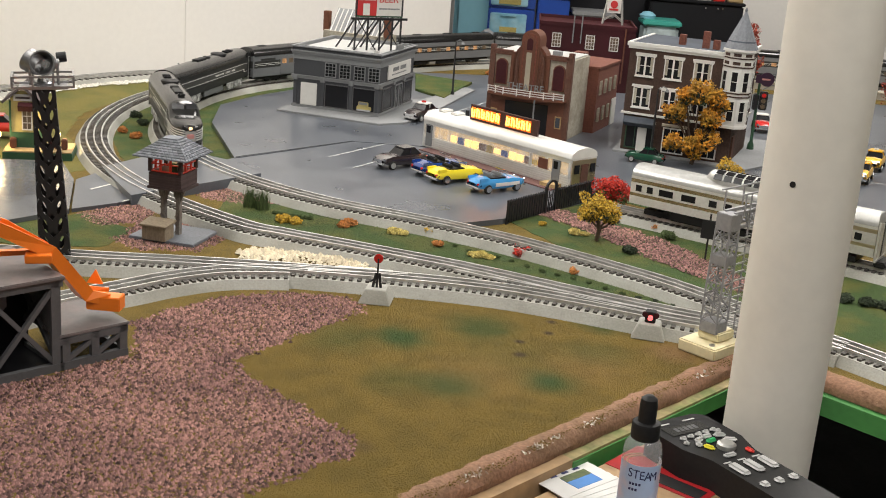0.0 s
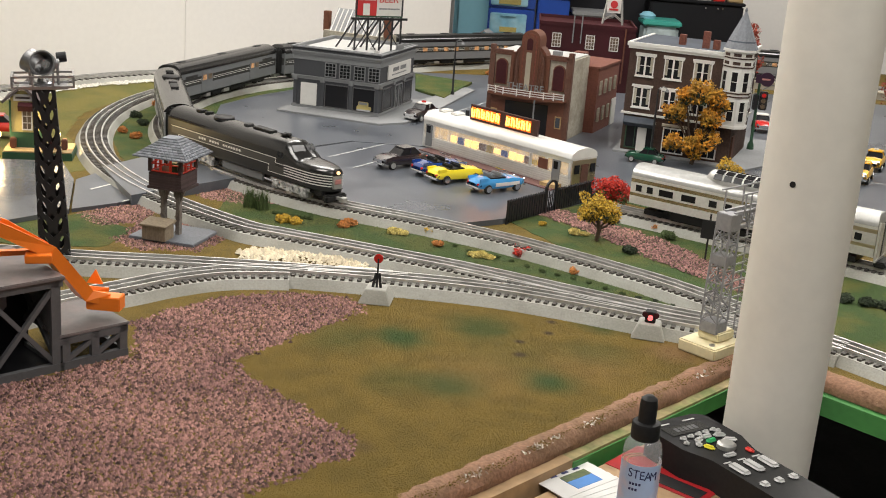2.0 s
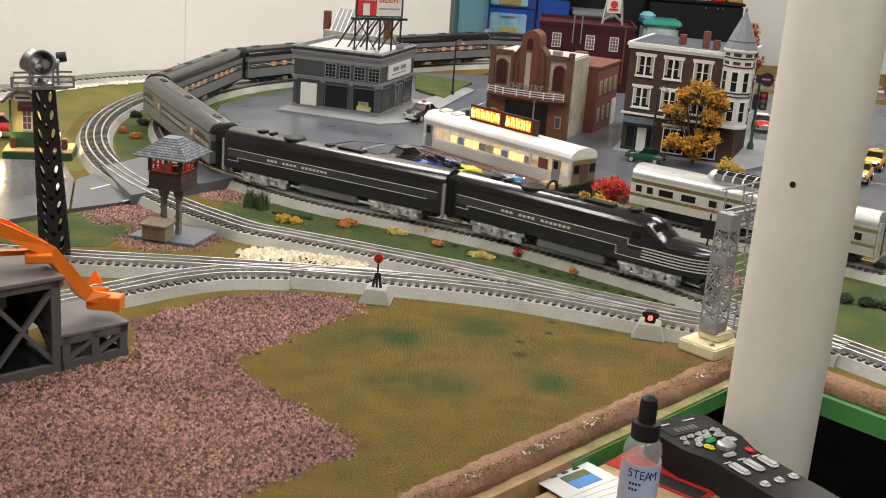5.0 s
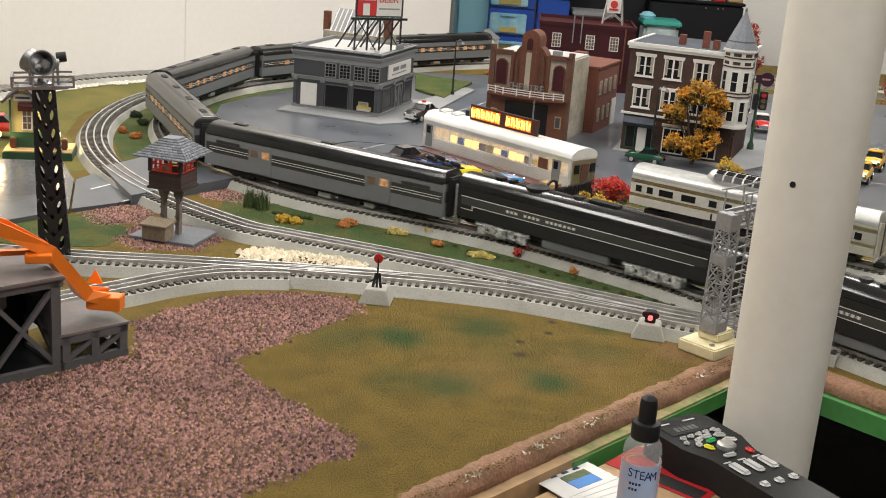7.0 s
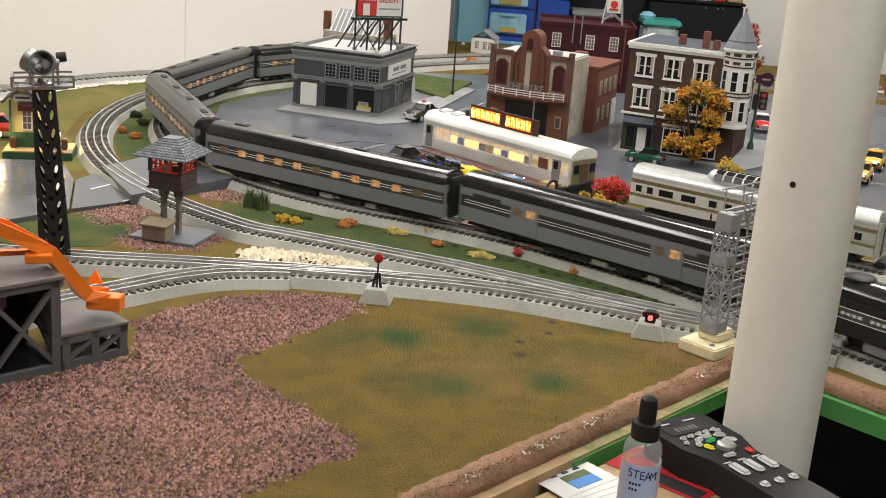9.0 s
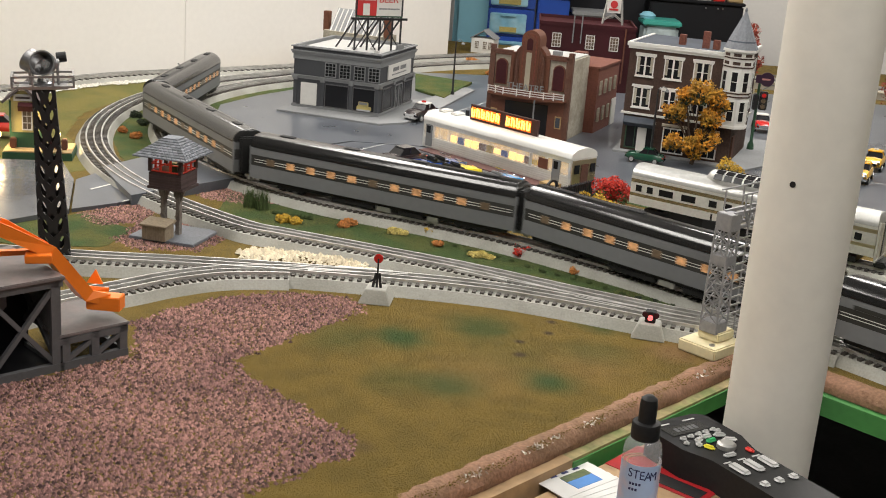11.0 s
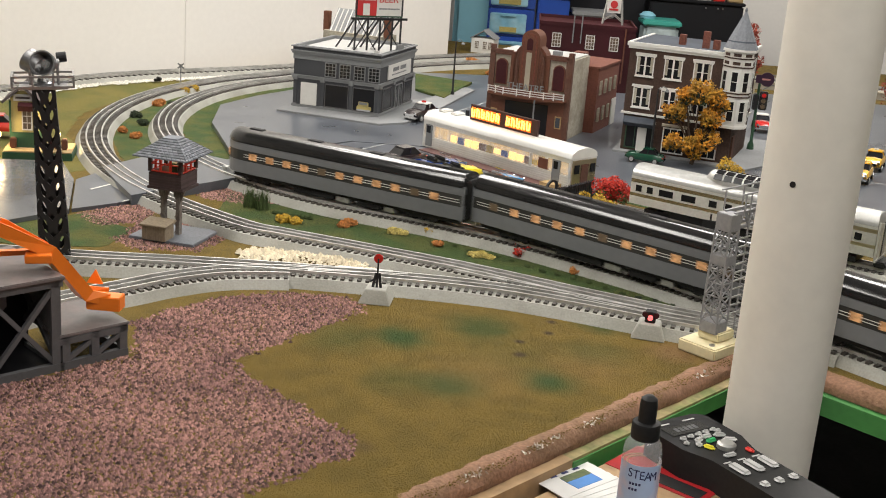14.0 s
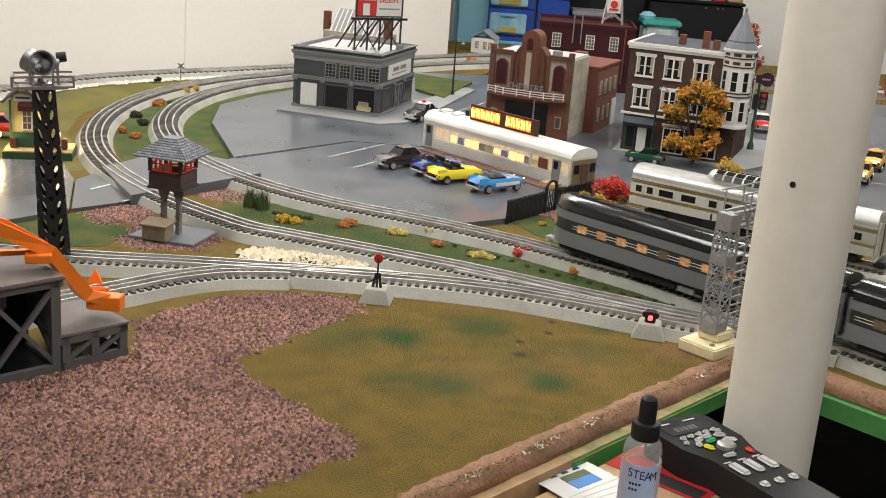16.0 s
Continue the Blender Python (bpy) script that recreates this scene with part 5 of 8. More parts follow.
def theatre():
    ob = thing("theatre", pose(0.0852, 2.9742, 0.012, 0, 0, -22), "brown brick and cream theatre with arched tower and marquee", "building", "buildings of the town")
    W, H = 0.205, 0.205
    bm = bmesh.new()
    box(bm, (W, 0.16, H - 0.008), (W / 2, 0.081, (H - 0.008) / 2))
    part("wall", bm, M["cream"], ob, "cream stucco side and upper walls")
    bm = bmesh.new()
    box(bm, (W + 0.004, 0.004, 0.105), (W / 2, -0.001, 0.0525))
    part("brick_front", bm, M["copper"], ob, "brown brick lower front")
    for x0, x1 in ((-0.002, 0.010), (0.195, 0.207), (0.052, 0.068), (0.137, 0.153)):
        boxpart("pier", (x1 - x0, 0.008, H - 0.105), ((x0 + x1) / 2, -0.001, 0.105 + (H - 0.105) / 2), M["copper"] if x0 > 0 and x1 < 0.2 else M["brick"], ob)
    for x in (0.028, 0.178):
        boxpart("parapet_cap", (0.052, 0.010, 0.012), (x, 0, H - 0.004), M["brick"], ob)
    # arched tower: broad rounded shoulders and a narrow arched shaft
    def arch(name, x, r, z0, zc, y0, y1, m, label=""):
        bm = bmesh.new()
        out = [(x - r, z0), (x + r, z0)] + [(x + r * math.cos(radians(a)), zc + r * math.sin(radians(a))) for a in np.linspace(0, 180, 13)]
        lo = [bm.verts.new((px, y0, z)) for px, z in out]
        hi = [bm.verts.new((px, y1, z)) for px, z in out]
        bm.faces.new(lo), bm.faces.new(hi[::-1])
        for i in range(len(out)):
            bm.faces.new((lo[i], lo[(i + 1) % len(out)], hi[(i + 1) % len(out)], hi[i]))
        return part(name, bm, M[m], ob, label)
    for k, (r, y) in enumerate(((0.043, -0.005), (0.037, -0.008), (0.031, -0.010))):
        arch("tower_shoulder", 0.1025, r, 0.108, 0.188 - 0.002 * k, y, 0.03, ("copper", "brick", "copper")[k], "rust brown rounded shoulder of the tower")
    for k, (r, y) in enumerate(((0.0235, -0.014), (0.0185, -0.0165), (0.0135, -0.019))):
        arch("tower_rib", 0.1025, r, 0.108, 0.239 - 0.002 * k, y, 0.034, ("copper", "redbrick", "copper")[k], "rust brown rib of the arched shaft")
    arch("tower_niche", 0.1025, 0.0075, 0.215, 0.236, -0.0198, -0.018, "maroon")
    for x in (0.074, 0.079, 0.126, 0.131):
        boxpart("flute", (0.0022, 0.004, 0.075), (x, -0.0105, 0.150), M["brick"], ob)
    boxpart("tower_panel", (0.013, 0.003, 0.092), (0.1025, -0.0190, 0.163), M["parapet"], ob, "beige panel in the tower")
    for x in (0.029, 0.178):
        arch("window_surround", x, 0.0155, 0.122, 0.170, -0.0035, 0.004, "copper", "brown arched window surround")
        arch("arched_window", x, 0.0130, 0.124, 0.170, -0.0048, 0.004, "maroon", "dark arched window")
    for x0 in (-0.004, 0.199):
        boxpart("corner_pier", (0.012, 0.012, H + 0.012), (x0 + 0.006, 0.002, (H + 0.012) / 2), M["brick"], ob, "dark brown corner pier")
    # marquee
    bm = bmesh.new()
    prism(bm, [(0.0, 0.0), (0.004, -0.022), (0.05, -0.038), (0.155, -0.038), (0.201, -0.022), (0.205, 0.0)], 0.098, 0.104)
    mq = part("marquee", bm, M["copper"], ob, "brown marquee edged with white rails")
    for z in (0.107, 0.1125, 0.118):
        bm = bmesh.new()
        for a, b in (((0.004, -0.022), (0.05, -0.038)), ((0.05, -0.038), (0.155, -0.038)), ((0.155, -0.038), (0.201, -0.022))):
            bar(bm, (*a, z), (*b, z), 0.0016)
        part("rail", bm, M["white"], mq)
    bm = bmesh.new()
    prism(bm, [(0.006, 0.0), (0.008, -0.016), (0.051, -0.029), (0.154, -0.029), (0.197, -0.016), (0.199, 0.0)], 0.104, 0.116)
    part("fascia", bm, M["copper"], mq)
    for px, py in ((0.004, -0.022), (0.027, -0.030), (0.05, -0.038), (0.085, -0.038), (0.12, -0.038), (0.155, -0.038), (0.178, -0.030), (0.201, -0.022)):
        boxpart("rail_post", (0.0022, 0.0022, 0.018), (px, py, 0.111), M["white"], mq)
    text(ob, "THEATRE", 0.023, pose(0.1025, -0.028, 0.124, 90), M["lgrey"], depth=0.0015, label="raised grey theatre letters")
    boxpart("entrance", (0.112, 0.003, 0.078), (0.1025, -0.004, 0.045), M["darkglass"], ob, "dark entrance doors")
    for x in (0.018, 0.187):
        fr = boxpart("poster_frame", (0.016, 0.003, 0.030), (x, -0.004, 0.045), M["tan"], ob)
        boxpart("poster", (0.011, 0.002, 0.024), (x, -0.0055, 0.045), M["awning"], fr)
    boxpart("roof", (W - 0.01, 0.15, 0.003), (W / 2, 0.085, H - 0.006), M["roofwhite"], ob)
    boxpart("flue", (0.02, 0.02, 0.012), (0.15, 0.06, H), M["lgrey"], ob)
    boxpart("door_lamp", (0.003, 0.003, 0.09), (0.135, -0.043, 0.055), M["lgrey"], ob)
    # brick hall behind
    hall = thing("brick_hall", pose(0.0852, 2.9742, 0.012, 0, 0, -22), "red brick hall with small white windows", "building", "buildings of the town")
    bm = bmesh.new()
    box(bm, (W + 0.03, 0.20, 0.165), (W / 2 + 0.012, 0.262, 0.0825))
    part("wall", bm, M["redbrick"], hall)
    bm = bmesh.new()
    box(bm, (W + 0.036, 0.206, 0.006), (W / 2 + 0.012, 0.262, 0.168))
    part("roof_edge", bm, M["redbrick"], hall)
    bm = bmesh.new()
    box(bm, (0.03, 0.03, 0.03), (0.17, 0.2, 0.185))
    part("chimney", bm, M["redbrick"], hall)
    for y in (0.19, 0.235, 0.28, 0.325):
        for z in (0.045, 0.115):
            window_at(hall, pose(W + 0.0285, y, z, 0, 0, FACE_R), 0.016, 0.034, 2, 3, "cream", "dim")
    boxpart("roller_door", (0.003, 0.04, 0.07), (W + 0.0288, 0.335, 0.036), M["white"], hall)


def brick_block():
    ob = thing("brick_block", pose(0.4067, 2.8470, 0.017, 0, 0, -21.6), "three-storey taupe brick block with corner turret", "building", "buildings of the town")
    W, D, H = 0.262, 0.25, 0.255
    bm = bmesh.new()
    box(bm, (W, D, H - 0.09), (W / 2, D / 2, 0.09 + (H - 0.09) / 2))
    box(bm, (W - 0.004, D - 0.004, 0.09), (W / 2, D / 2, 0.045))
    part("wall", bm, M["bigbrick"], ob)
    for z0, z1, o in ((H - 0.006, H + 0.003, 0.007), (H - 0.012, H - 0.006, 0.004), (0.087, 0.092, 0.005)):
        bm = bmesh.new()
        for c, s in (((W / 2, -o / 2), (W + 2 * o, o)), ((-o / 2, D / 2), (o, D)), ((W + o / 2, D / 2), (o, D))):
            box(bm, (s[0], s[1], z1 - z0), (c[0], c[1], (z0 + z1) / 2))
        part("cornice", bm, M["white"], ob, "white moulded cornice")
    bm = bmesh.new()
    for cx in (0.040, 0.107, 0.176):
        for i in range(9):
            box(bm, (0.003, 0.004, 0.005), (cx - 0.022 + i * 0.0055, -0.002, H - 0.026))
    tagged(part("dentil_row", bm, M["white"], ob), kind="stuff")
    boxpart("roof", (W, D, 0.003), (W / 2, D / 2, H - 0.001), M["awning"], ob)
    for x, y, z in ((0.105, 0.08, 0.025), (0.165, 0.06, 0.040), (0.190, 0.06, 0.022)):
        boxpart("chimney", (0.016, 0.014, z), (x, y, H + z / 2), M["redbrick"], ob, bev=0.001)
    for x in (0.040, 0.107, 0.176):
        for z in (0.205, 0.130):
            for k in (-0.0105, 0.0105):
                window_at(ob, pose(x + k, -0.0015, z), 0.019, 0.046, 1, 2, "white", "darkglass", 0.0024)
                boxpart("curtain", (0.006, 0.001, 0.036), (x + k + (0.005 if k > 0 else -0.005), -0.0027, z + 0.002), M["cream"], ob)
            boxpart("lintel", (0.050, 0.004, 0.005), (x, -0.002, z + 0.027), M["white"], ob)
            boxpart("sill", (0.046, 0.005, 0.0028), (x, -0.0025, z - 0.0258), M["white"], ob)
    for x, w in ((0.045, 0.075), (0.128, 0.06), (0.205, 0.06)):
        window_at(ob, pose(x, -0.0015, 0.036), w - 0.01, 0.058, 3, 1, "white" if x > 0.1 else "stationgreen", "darkglass", 0.003, "shop_window")
        boxpart("lintel", (w, 0.006, 0.006), (x, -0.003, 0.072), M["parapet"], ob)
    boxpart("awning", (0.074, 0.026, 0.016), (0.045, -0.013, 0.072), M["awning"], ob, "dark striped awning", rx=-28)
    boxpart("door", (0.022, 0.004, 0.056), (0.052, -0.004, 0.030), M["white"], ob, "white shop door", bev=0.0006)
    for i in range(3):
        window_at(ob, pose(W + 0.0015, 0.08 + i * 0.06, 0.205, 0, 0, FACE_R), 0.026, 0.046, 2, 2, "white", "darkglass")
        window_at(ob, pose(W + 0.0015, 0.08 + i * 0.06, 0.130, 0, 0, FACE_R), 0.026, 0.046, 2, 2, "white", "darkglass")
    boxpart("corner_door", (0.004, 0.03, 0.06), (W, 0.035, 0.032), M["brick"], ob)
    # turret
    cx, cy = W - 0.008, 0.010
    bm = bmesh.new()
    cyl(bm, 0.036, 0.178, (cx, cy, 0.090), 8, rz=22.5)
    body = part("turret_wall", bm, M["white"], ob, "white panelled corner turret")
    for z, h_, r in ((0.088, 0.006, 0.039), (0.160, 0.003, 0.0375), (0.168, 0.003, 0.0375), (0.228, 0.003, 0.0375), (0.248, 0.003, 0.0375), (0.264, 0.006, 0.040)):
        bm = bmesh.new()
        cyl(bm, r, h_, (cx, cy, z), 8, rz=22.5)
        part("turret_band", bm, M["white" if h_ > 0.004 else "bigbrick"], body)
    for a in (-135, -90, -45, 0):
        ca, sa = math.cos(radians(a)), math.sin(radians(a))
        for z in (0.196, 0.128):
            window_at(body, pose(cx + 0.0335 * ca, cy + 0.0335 * sa, z, 0, 0, a + 90), 0.015, 0.046, 1, 2, "white", "darkglass", 0.002)
        for z in (0.238, 0.257):
            boxpart("turret_panel", (0.017, 0.0015, 0.007), (cx + 0.0335 * ca, cy + 0.0335 * sa, z), M["bigbrick"], body, rz=a + 90)
    bm = bmesh.new()
    cyl(bm, 0.040, 0.084, (cx, cy, 0.270), 8, r2=0.002, rz=22.5)
    part("turret_roof", bm, M["slate"], ob, "grey slate spire")
    bm = bmesh.new()
    cyl(bm, 0.0335, 0.003, (cx, cy, 0.285), 8, r2=0.032, rz=22.5)
    part("spire_band", bm, M["awning"], ob)
    bm = bmesh.new()
    lathe(bm, [(0.002, 0.352), (0.0035, 0.356), (0.001, 0.362)], 10, (cx, cy, 0))
    part("finial", bm, M["slate"], ob)


def maroon_factory():
    ob = thing("factory", pose(0.2497, 3.7801, 0.012, 0, 0, -3), "maroon brick factory with white windows", "building", "buildings of the town")
    W, D, H = 0.30, 0.24, 0.196
    bm = bmesh.new()
    box(bm, (W, D, H), (W / 2, D / 2, H / 2))
    part("wall", bm, M["maroon"], ob)
    bm = bmesh.new()
    for c, s in (((W / 2, 0), (W, 0.005)), ((0, D / 2), (0.005, D)), ((W, D / 2), (0.005, D)), ((W / 2, D), (W, 0.005))):
        box(bm, (s[0], s[1], 0.012), (c[0], c[1], H + 0.004))
    part("parapet", bm, M["maroon"], ob)
    for x in (0.055, 0.16, 0.235):
        window_at(ob, pose(x, -0.0015, 0.150), 0.026, 0.042, 3, 4, "white", "dim")
        window_at(ob, pose(x, -0.0015, 0.065), 0.026, 0.042, 3, 4, "white", "dim")
    for x in (0.105, 0.13):
        bm = bmesh.new()
        cyl(bm, 0.002, 0.10, (x, -0.005, 0.145), 10)
        part("vent_pipe", bm, M["lgrey"], ob, smooth=True)
    bm = bmesh.new()
    cyl(bm, 0.0025, 0.17, (0.268, -0.005, 0.03), 8)
    part("drain_pipe", bm, M["copper"], ob, smooth=True)
    tw = thing("roof_water_tower", pose(0.495, 3.95, 0.2085, 0, 0, -8), "silver roof tower with a red-printed white panel", "tower")
    bm = bmesh.new()
    for sx in (-1, 1):
        for sy in (-1, 1):
            bar(bm, (sx * 0.032, sy * 0.03, 0), (sx * 0.020, sy * 0.018, 0.10), 0.005)
    for sy in (-1, 1):
        bar(bm, (-0.03, sy * 0.028, 0.01), (0.026, sy * 0.024, 0.05), 0.003)
        bar(bm, (0.03, sy * 0.028, 0.01), (-0.026, sy * 0.024, 0.05), 0.003)
    part("leg_frame", bm, M["silver"], tw)
    boxpart("panel", (0.045, 0.004, 0.05), (0, -0.028, 0.062), M["white"], tw)
    bm = bmesh.new()
    cyl(bm, 0.012, 0.002, (0, -0.0302, 0.064), 14, rx=90)
    box(bm, (0.03, 0.002, 0.006), (0, -0.0312, 0.048))
    part("printed_badge", bm, M["redink"], tw)
    bm = bmesh.new()
    lathe(bm, [(0.028, 0.10), (0.030, 0.14), (0.002, 0.16)], 16)
    part("tank", bm, M["silver"], tw, smooth=True)


def diner():
    ob = thing("diner", pose(-0.0666, 2.7176, 0.012, 0, 0, -46), "stainless steel railcar diner, lit inside, with sign", "diner", "buildings of the town")
    L, W = 0.455, 0.078
    bm = bmesh.new()
    box(bm, (L, W, 0.026), (L / 2, W / 2, 0.014))
    base = part("lower_side", bm, M["stainless"], ob, "fluted stainless steel side")
    for k in range(5):
        boxpart("flute", (L - 0.01, 0.002, 0.0022), (L / 2, -0.0006, 0.005 + k * 0.0047), M["stainless"], base)
    boxpart("upper_side", (L, W, 0.010), (L / 2, W / 2, 0.059), M["stainless"], ob)
    boxpart("interior", (L - 0.02, W - 0.016, 0.026), (L / 2, W / 2, 0.041), M["dinerwin"], ob, "diner interior seen through the glass, self-glowing to look lit")
    boxpart("glazing", (L - 0.012, 0.0015, 0.026), (L / 2, 0.001, 0.041), M["clearglass"], ob, "long glass front").visible_shadow = False
    for x in (0.004, 0.035, 0.34, 0.385, L - 0.004):
        boxpart("mullion", (0.006, 0.004, 0.028), (x, 0.001, 0.041), M["stainless"], ob)
    rng = random.Random(5)
    # some booths glow themselves in place of lamplight
    for i in range(12):
        boxpart("booth", (0.018, 0.006, 0.010 + 0.006 * rng.random()), (0.10 + i * 0.023, 0.0045, 0.036), M[("dinerlit", "paint_blue", "dinerlit", "dinerlit", "copper", "yellow_leaf")[i % 6]], ob)
    bm = bmesh.new()
    rows = []
    for x in (0.0, L):
        rows.append([bm.verts.new((x, W / 2 + (W / 2 + 0.002) * math.cos(a), 0.064 + 0.020 * math.sin(a) ** 0.8)) for a in np.linspace(0, math.pi, 13)])
    for i in range(12):
        bm.faces.new((rows[0][i], rows[0][i + 1], rows[1][i + 1], rows[1][i]))
    bm.faces.new((rows[0][0], rows[1][0], rows[1][12], rows[0][12])), bm.faces.new(rows[0]), bm.faces.new(rows[1][::-1])
    part("roof", bm, M["roofglow"], ob, "bright white rounded roof", smooth=True)
    for x in (0.03, 0.07):
        boxpart("roof_vent", (0.022, 0.03, 0.006), (x, W / 2, 0.086), M["roofglow"], ob, bev=0.002)
    boxpart("flue", (0.006, 0.006, 0.014), (0.085, 0.055, 0.088), M["black"], ob)
    for x in (0.022, 0.415):
        d = boxpart("door", (0.022, 0.003, 0.050), (x, -0.001, 0.030), M["lgrey"], ob, "steel door with small window", bev=0.0008)
        boxpart("door_window", (0.011, 0.002, 0.016), (x, -0.0028, 0.044), M["darkglass"], d)
    boxpart("end_panel", (0.003, W - 0.006, 0.056), (L + 0.001, W / 2, 0.032), M["gold"], ob, "brassy end wall")
    boxpart("end_door", (0.003, 0.022, 0.046), (L + 0.0025, W / 2, 0.028), M["brick"], ob)
    for y in (0.008, W - 0.008):
        boxpart("end_window", (0.003, 0.014, 0.018), (L + 0.003, y + (0.006 if y < 0.03 else -0.006), 0.042), M["darkglass"], ob)
    boxpart("shop_poster", (0.026, 0.002, 0.022), (0.378, -0.0012, 0.040), M["copper"], ob)
    boxpart("step", (0.04, 0.024, 0.008), (0.415, -0.014, 0.004), M["tan"], ob)
    sg = boxpart("sign", (0.205, 0.006, 0.034), (0.225, 0.03, 0.101), M["signback"], ob, "dark sign board with glowing orange letters")
    x = 0.133
    bm, halo = bmesh.new(), bmesh.new()
    for word in (6, 5):
        for i in range(word):
            h_ = 0.019
            # wide glowing bar behind each letter, drawn in as its halo
            box(halo, (0.0128, 0.001, h_ + 0.005), (x, 0.0266, 0.101))
            box(bm, (0.0030, 0.002, h_), (x - 0.0038, 0.0255, 0.101 + 0.001 * (i % 3)))
            box(bm, (0.0030, 0.002, h_ * 0.8), (x + 0.0038, 0.0255, 0.101 - 0.0015 * (i % 2)))
            box(bm, (0.0050, 0.002, 0.0032), (x, 0.0255, 0.101 + (0.0075 if i % 2 else -0.0075)))
            if i % 3 != 1:
                box(bm, (0.0050, 0.002, 0.003), (x, 0.0255, 0.101))
            x += 0.0152
        x += 0.017
    part("glow_panel", halo, M["neonhalo"], sg, "orange glow round the letters")
    part("glowing_bars", bm, M["neon"], sg, "glowing orange letter shapes")
    for x in (0.15, 0.225, 0.30):
        boxpart("sign_leg", (0.003, 0.003, 0.012), (x, 0.034, 0.082), M["iron"], ob)


ground_cover()
grey_shop()
billboard()
theatre()
brick_block()
maroon_factory()
diner()
bm = bmesh.new()
cyl(bm, 0.0545, 3, (0.411, 1.33, -1), 48)
column = tagged(part("column", bm, M["pole"], smooth=True), "round cream-painted steel column in the table's notch", "column", kind="structure")


# ---- towers, loader and signals ----
def lattice(bm, w0, w1, z0, z1, bays, rod, x=0, y=0):
    """Four legs with crossed braces on each side, tapering from w0 to w1."""
    def corner(k, z):
        w = w0 + (w1 - w0) * (z - z0) / (z1 - z0)
        return (x + w / 2 * (1, 1, -1, -1)[k % 4], y + w / 2 * (-1, 1, 1, -1)[k % 4], z)
    for k in range(4):
        bar(bm, corner(k, z0), corner(k, z1), rod * 1.6)
        for i in range(bays):
            a, b = z0 + (z1 - z0) * i / bays, z0 + (z1 - z0) * (i + 1) / bays
            bar(bm, corner(k, a), corner(k + 1, b), rod)
            bar(bm, corner(k + 1, a), corner(k, b), rod)
            bar(bm, corner(k, b), corner(k + 1, b), rod)


def pierced_side(w0, w1, z0, z1, rows):
    """A flat tapering plate with rows of oval holes, facing -y."""
    bm = bmesh.new()
    n = 12
    for i in range(rows):
        a, b = z0 + (z1 - z0) * i / rows, z0 + (z1 - z0) * (i + 1) / rows
        wa, wb = w0 + (w1 - w0) * i / rows, w0 + (w1 - w0) * (i + 1) / rows
        for s0, s1 in ((-0.5, 0.0), (0.0, 0.5)):
            outer, inner = [], []
            for k in range(n):
                t = 6.28319 * k / n
                c, s = math.cos(t), math.sin(t)
                m = max(abs(c), abs(s))
                u, v = 0.5 + 0.5 * c / m, 0.5 + 0.5 * s / m
                w = wa + (wb - wa) * v
                outer.append(bm.verts.new((w * (s0 + (s1 - s0) * u), 0, a + (b - a) * v)))
                u, v = 0.5 + 0.16 * c * abs(c) ** 0.3 - 0.10 * s * (1 if s0 < 0 else -1), 0.5 + 0.40 * s
                w = wa + (wb - wa) * v
                inner.append(bm.verts.new((w * (s0 + (s1 - s0) * u), 0, a + (b - a) * v)))
            for k in range(n):
                bm.faces.new((outer[k], outer[(k + 1) % n], inner[(k + 1) % n], inner[k]))
    bmesh.ops.remove_doubles(bm, verts=bm.verts[:], dist=1e-5)
    bmesh.ops.solidify(bm, geom=bm.faces[:], thickness=0.002)
    return bm


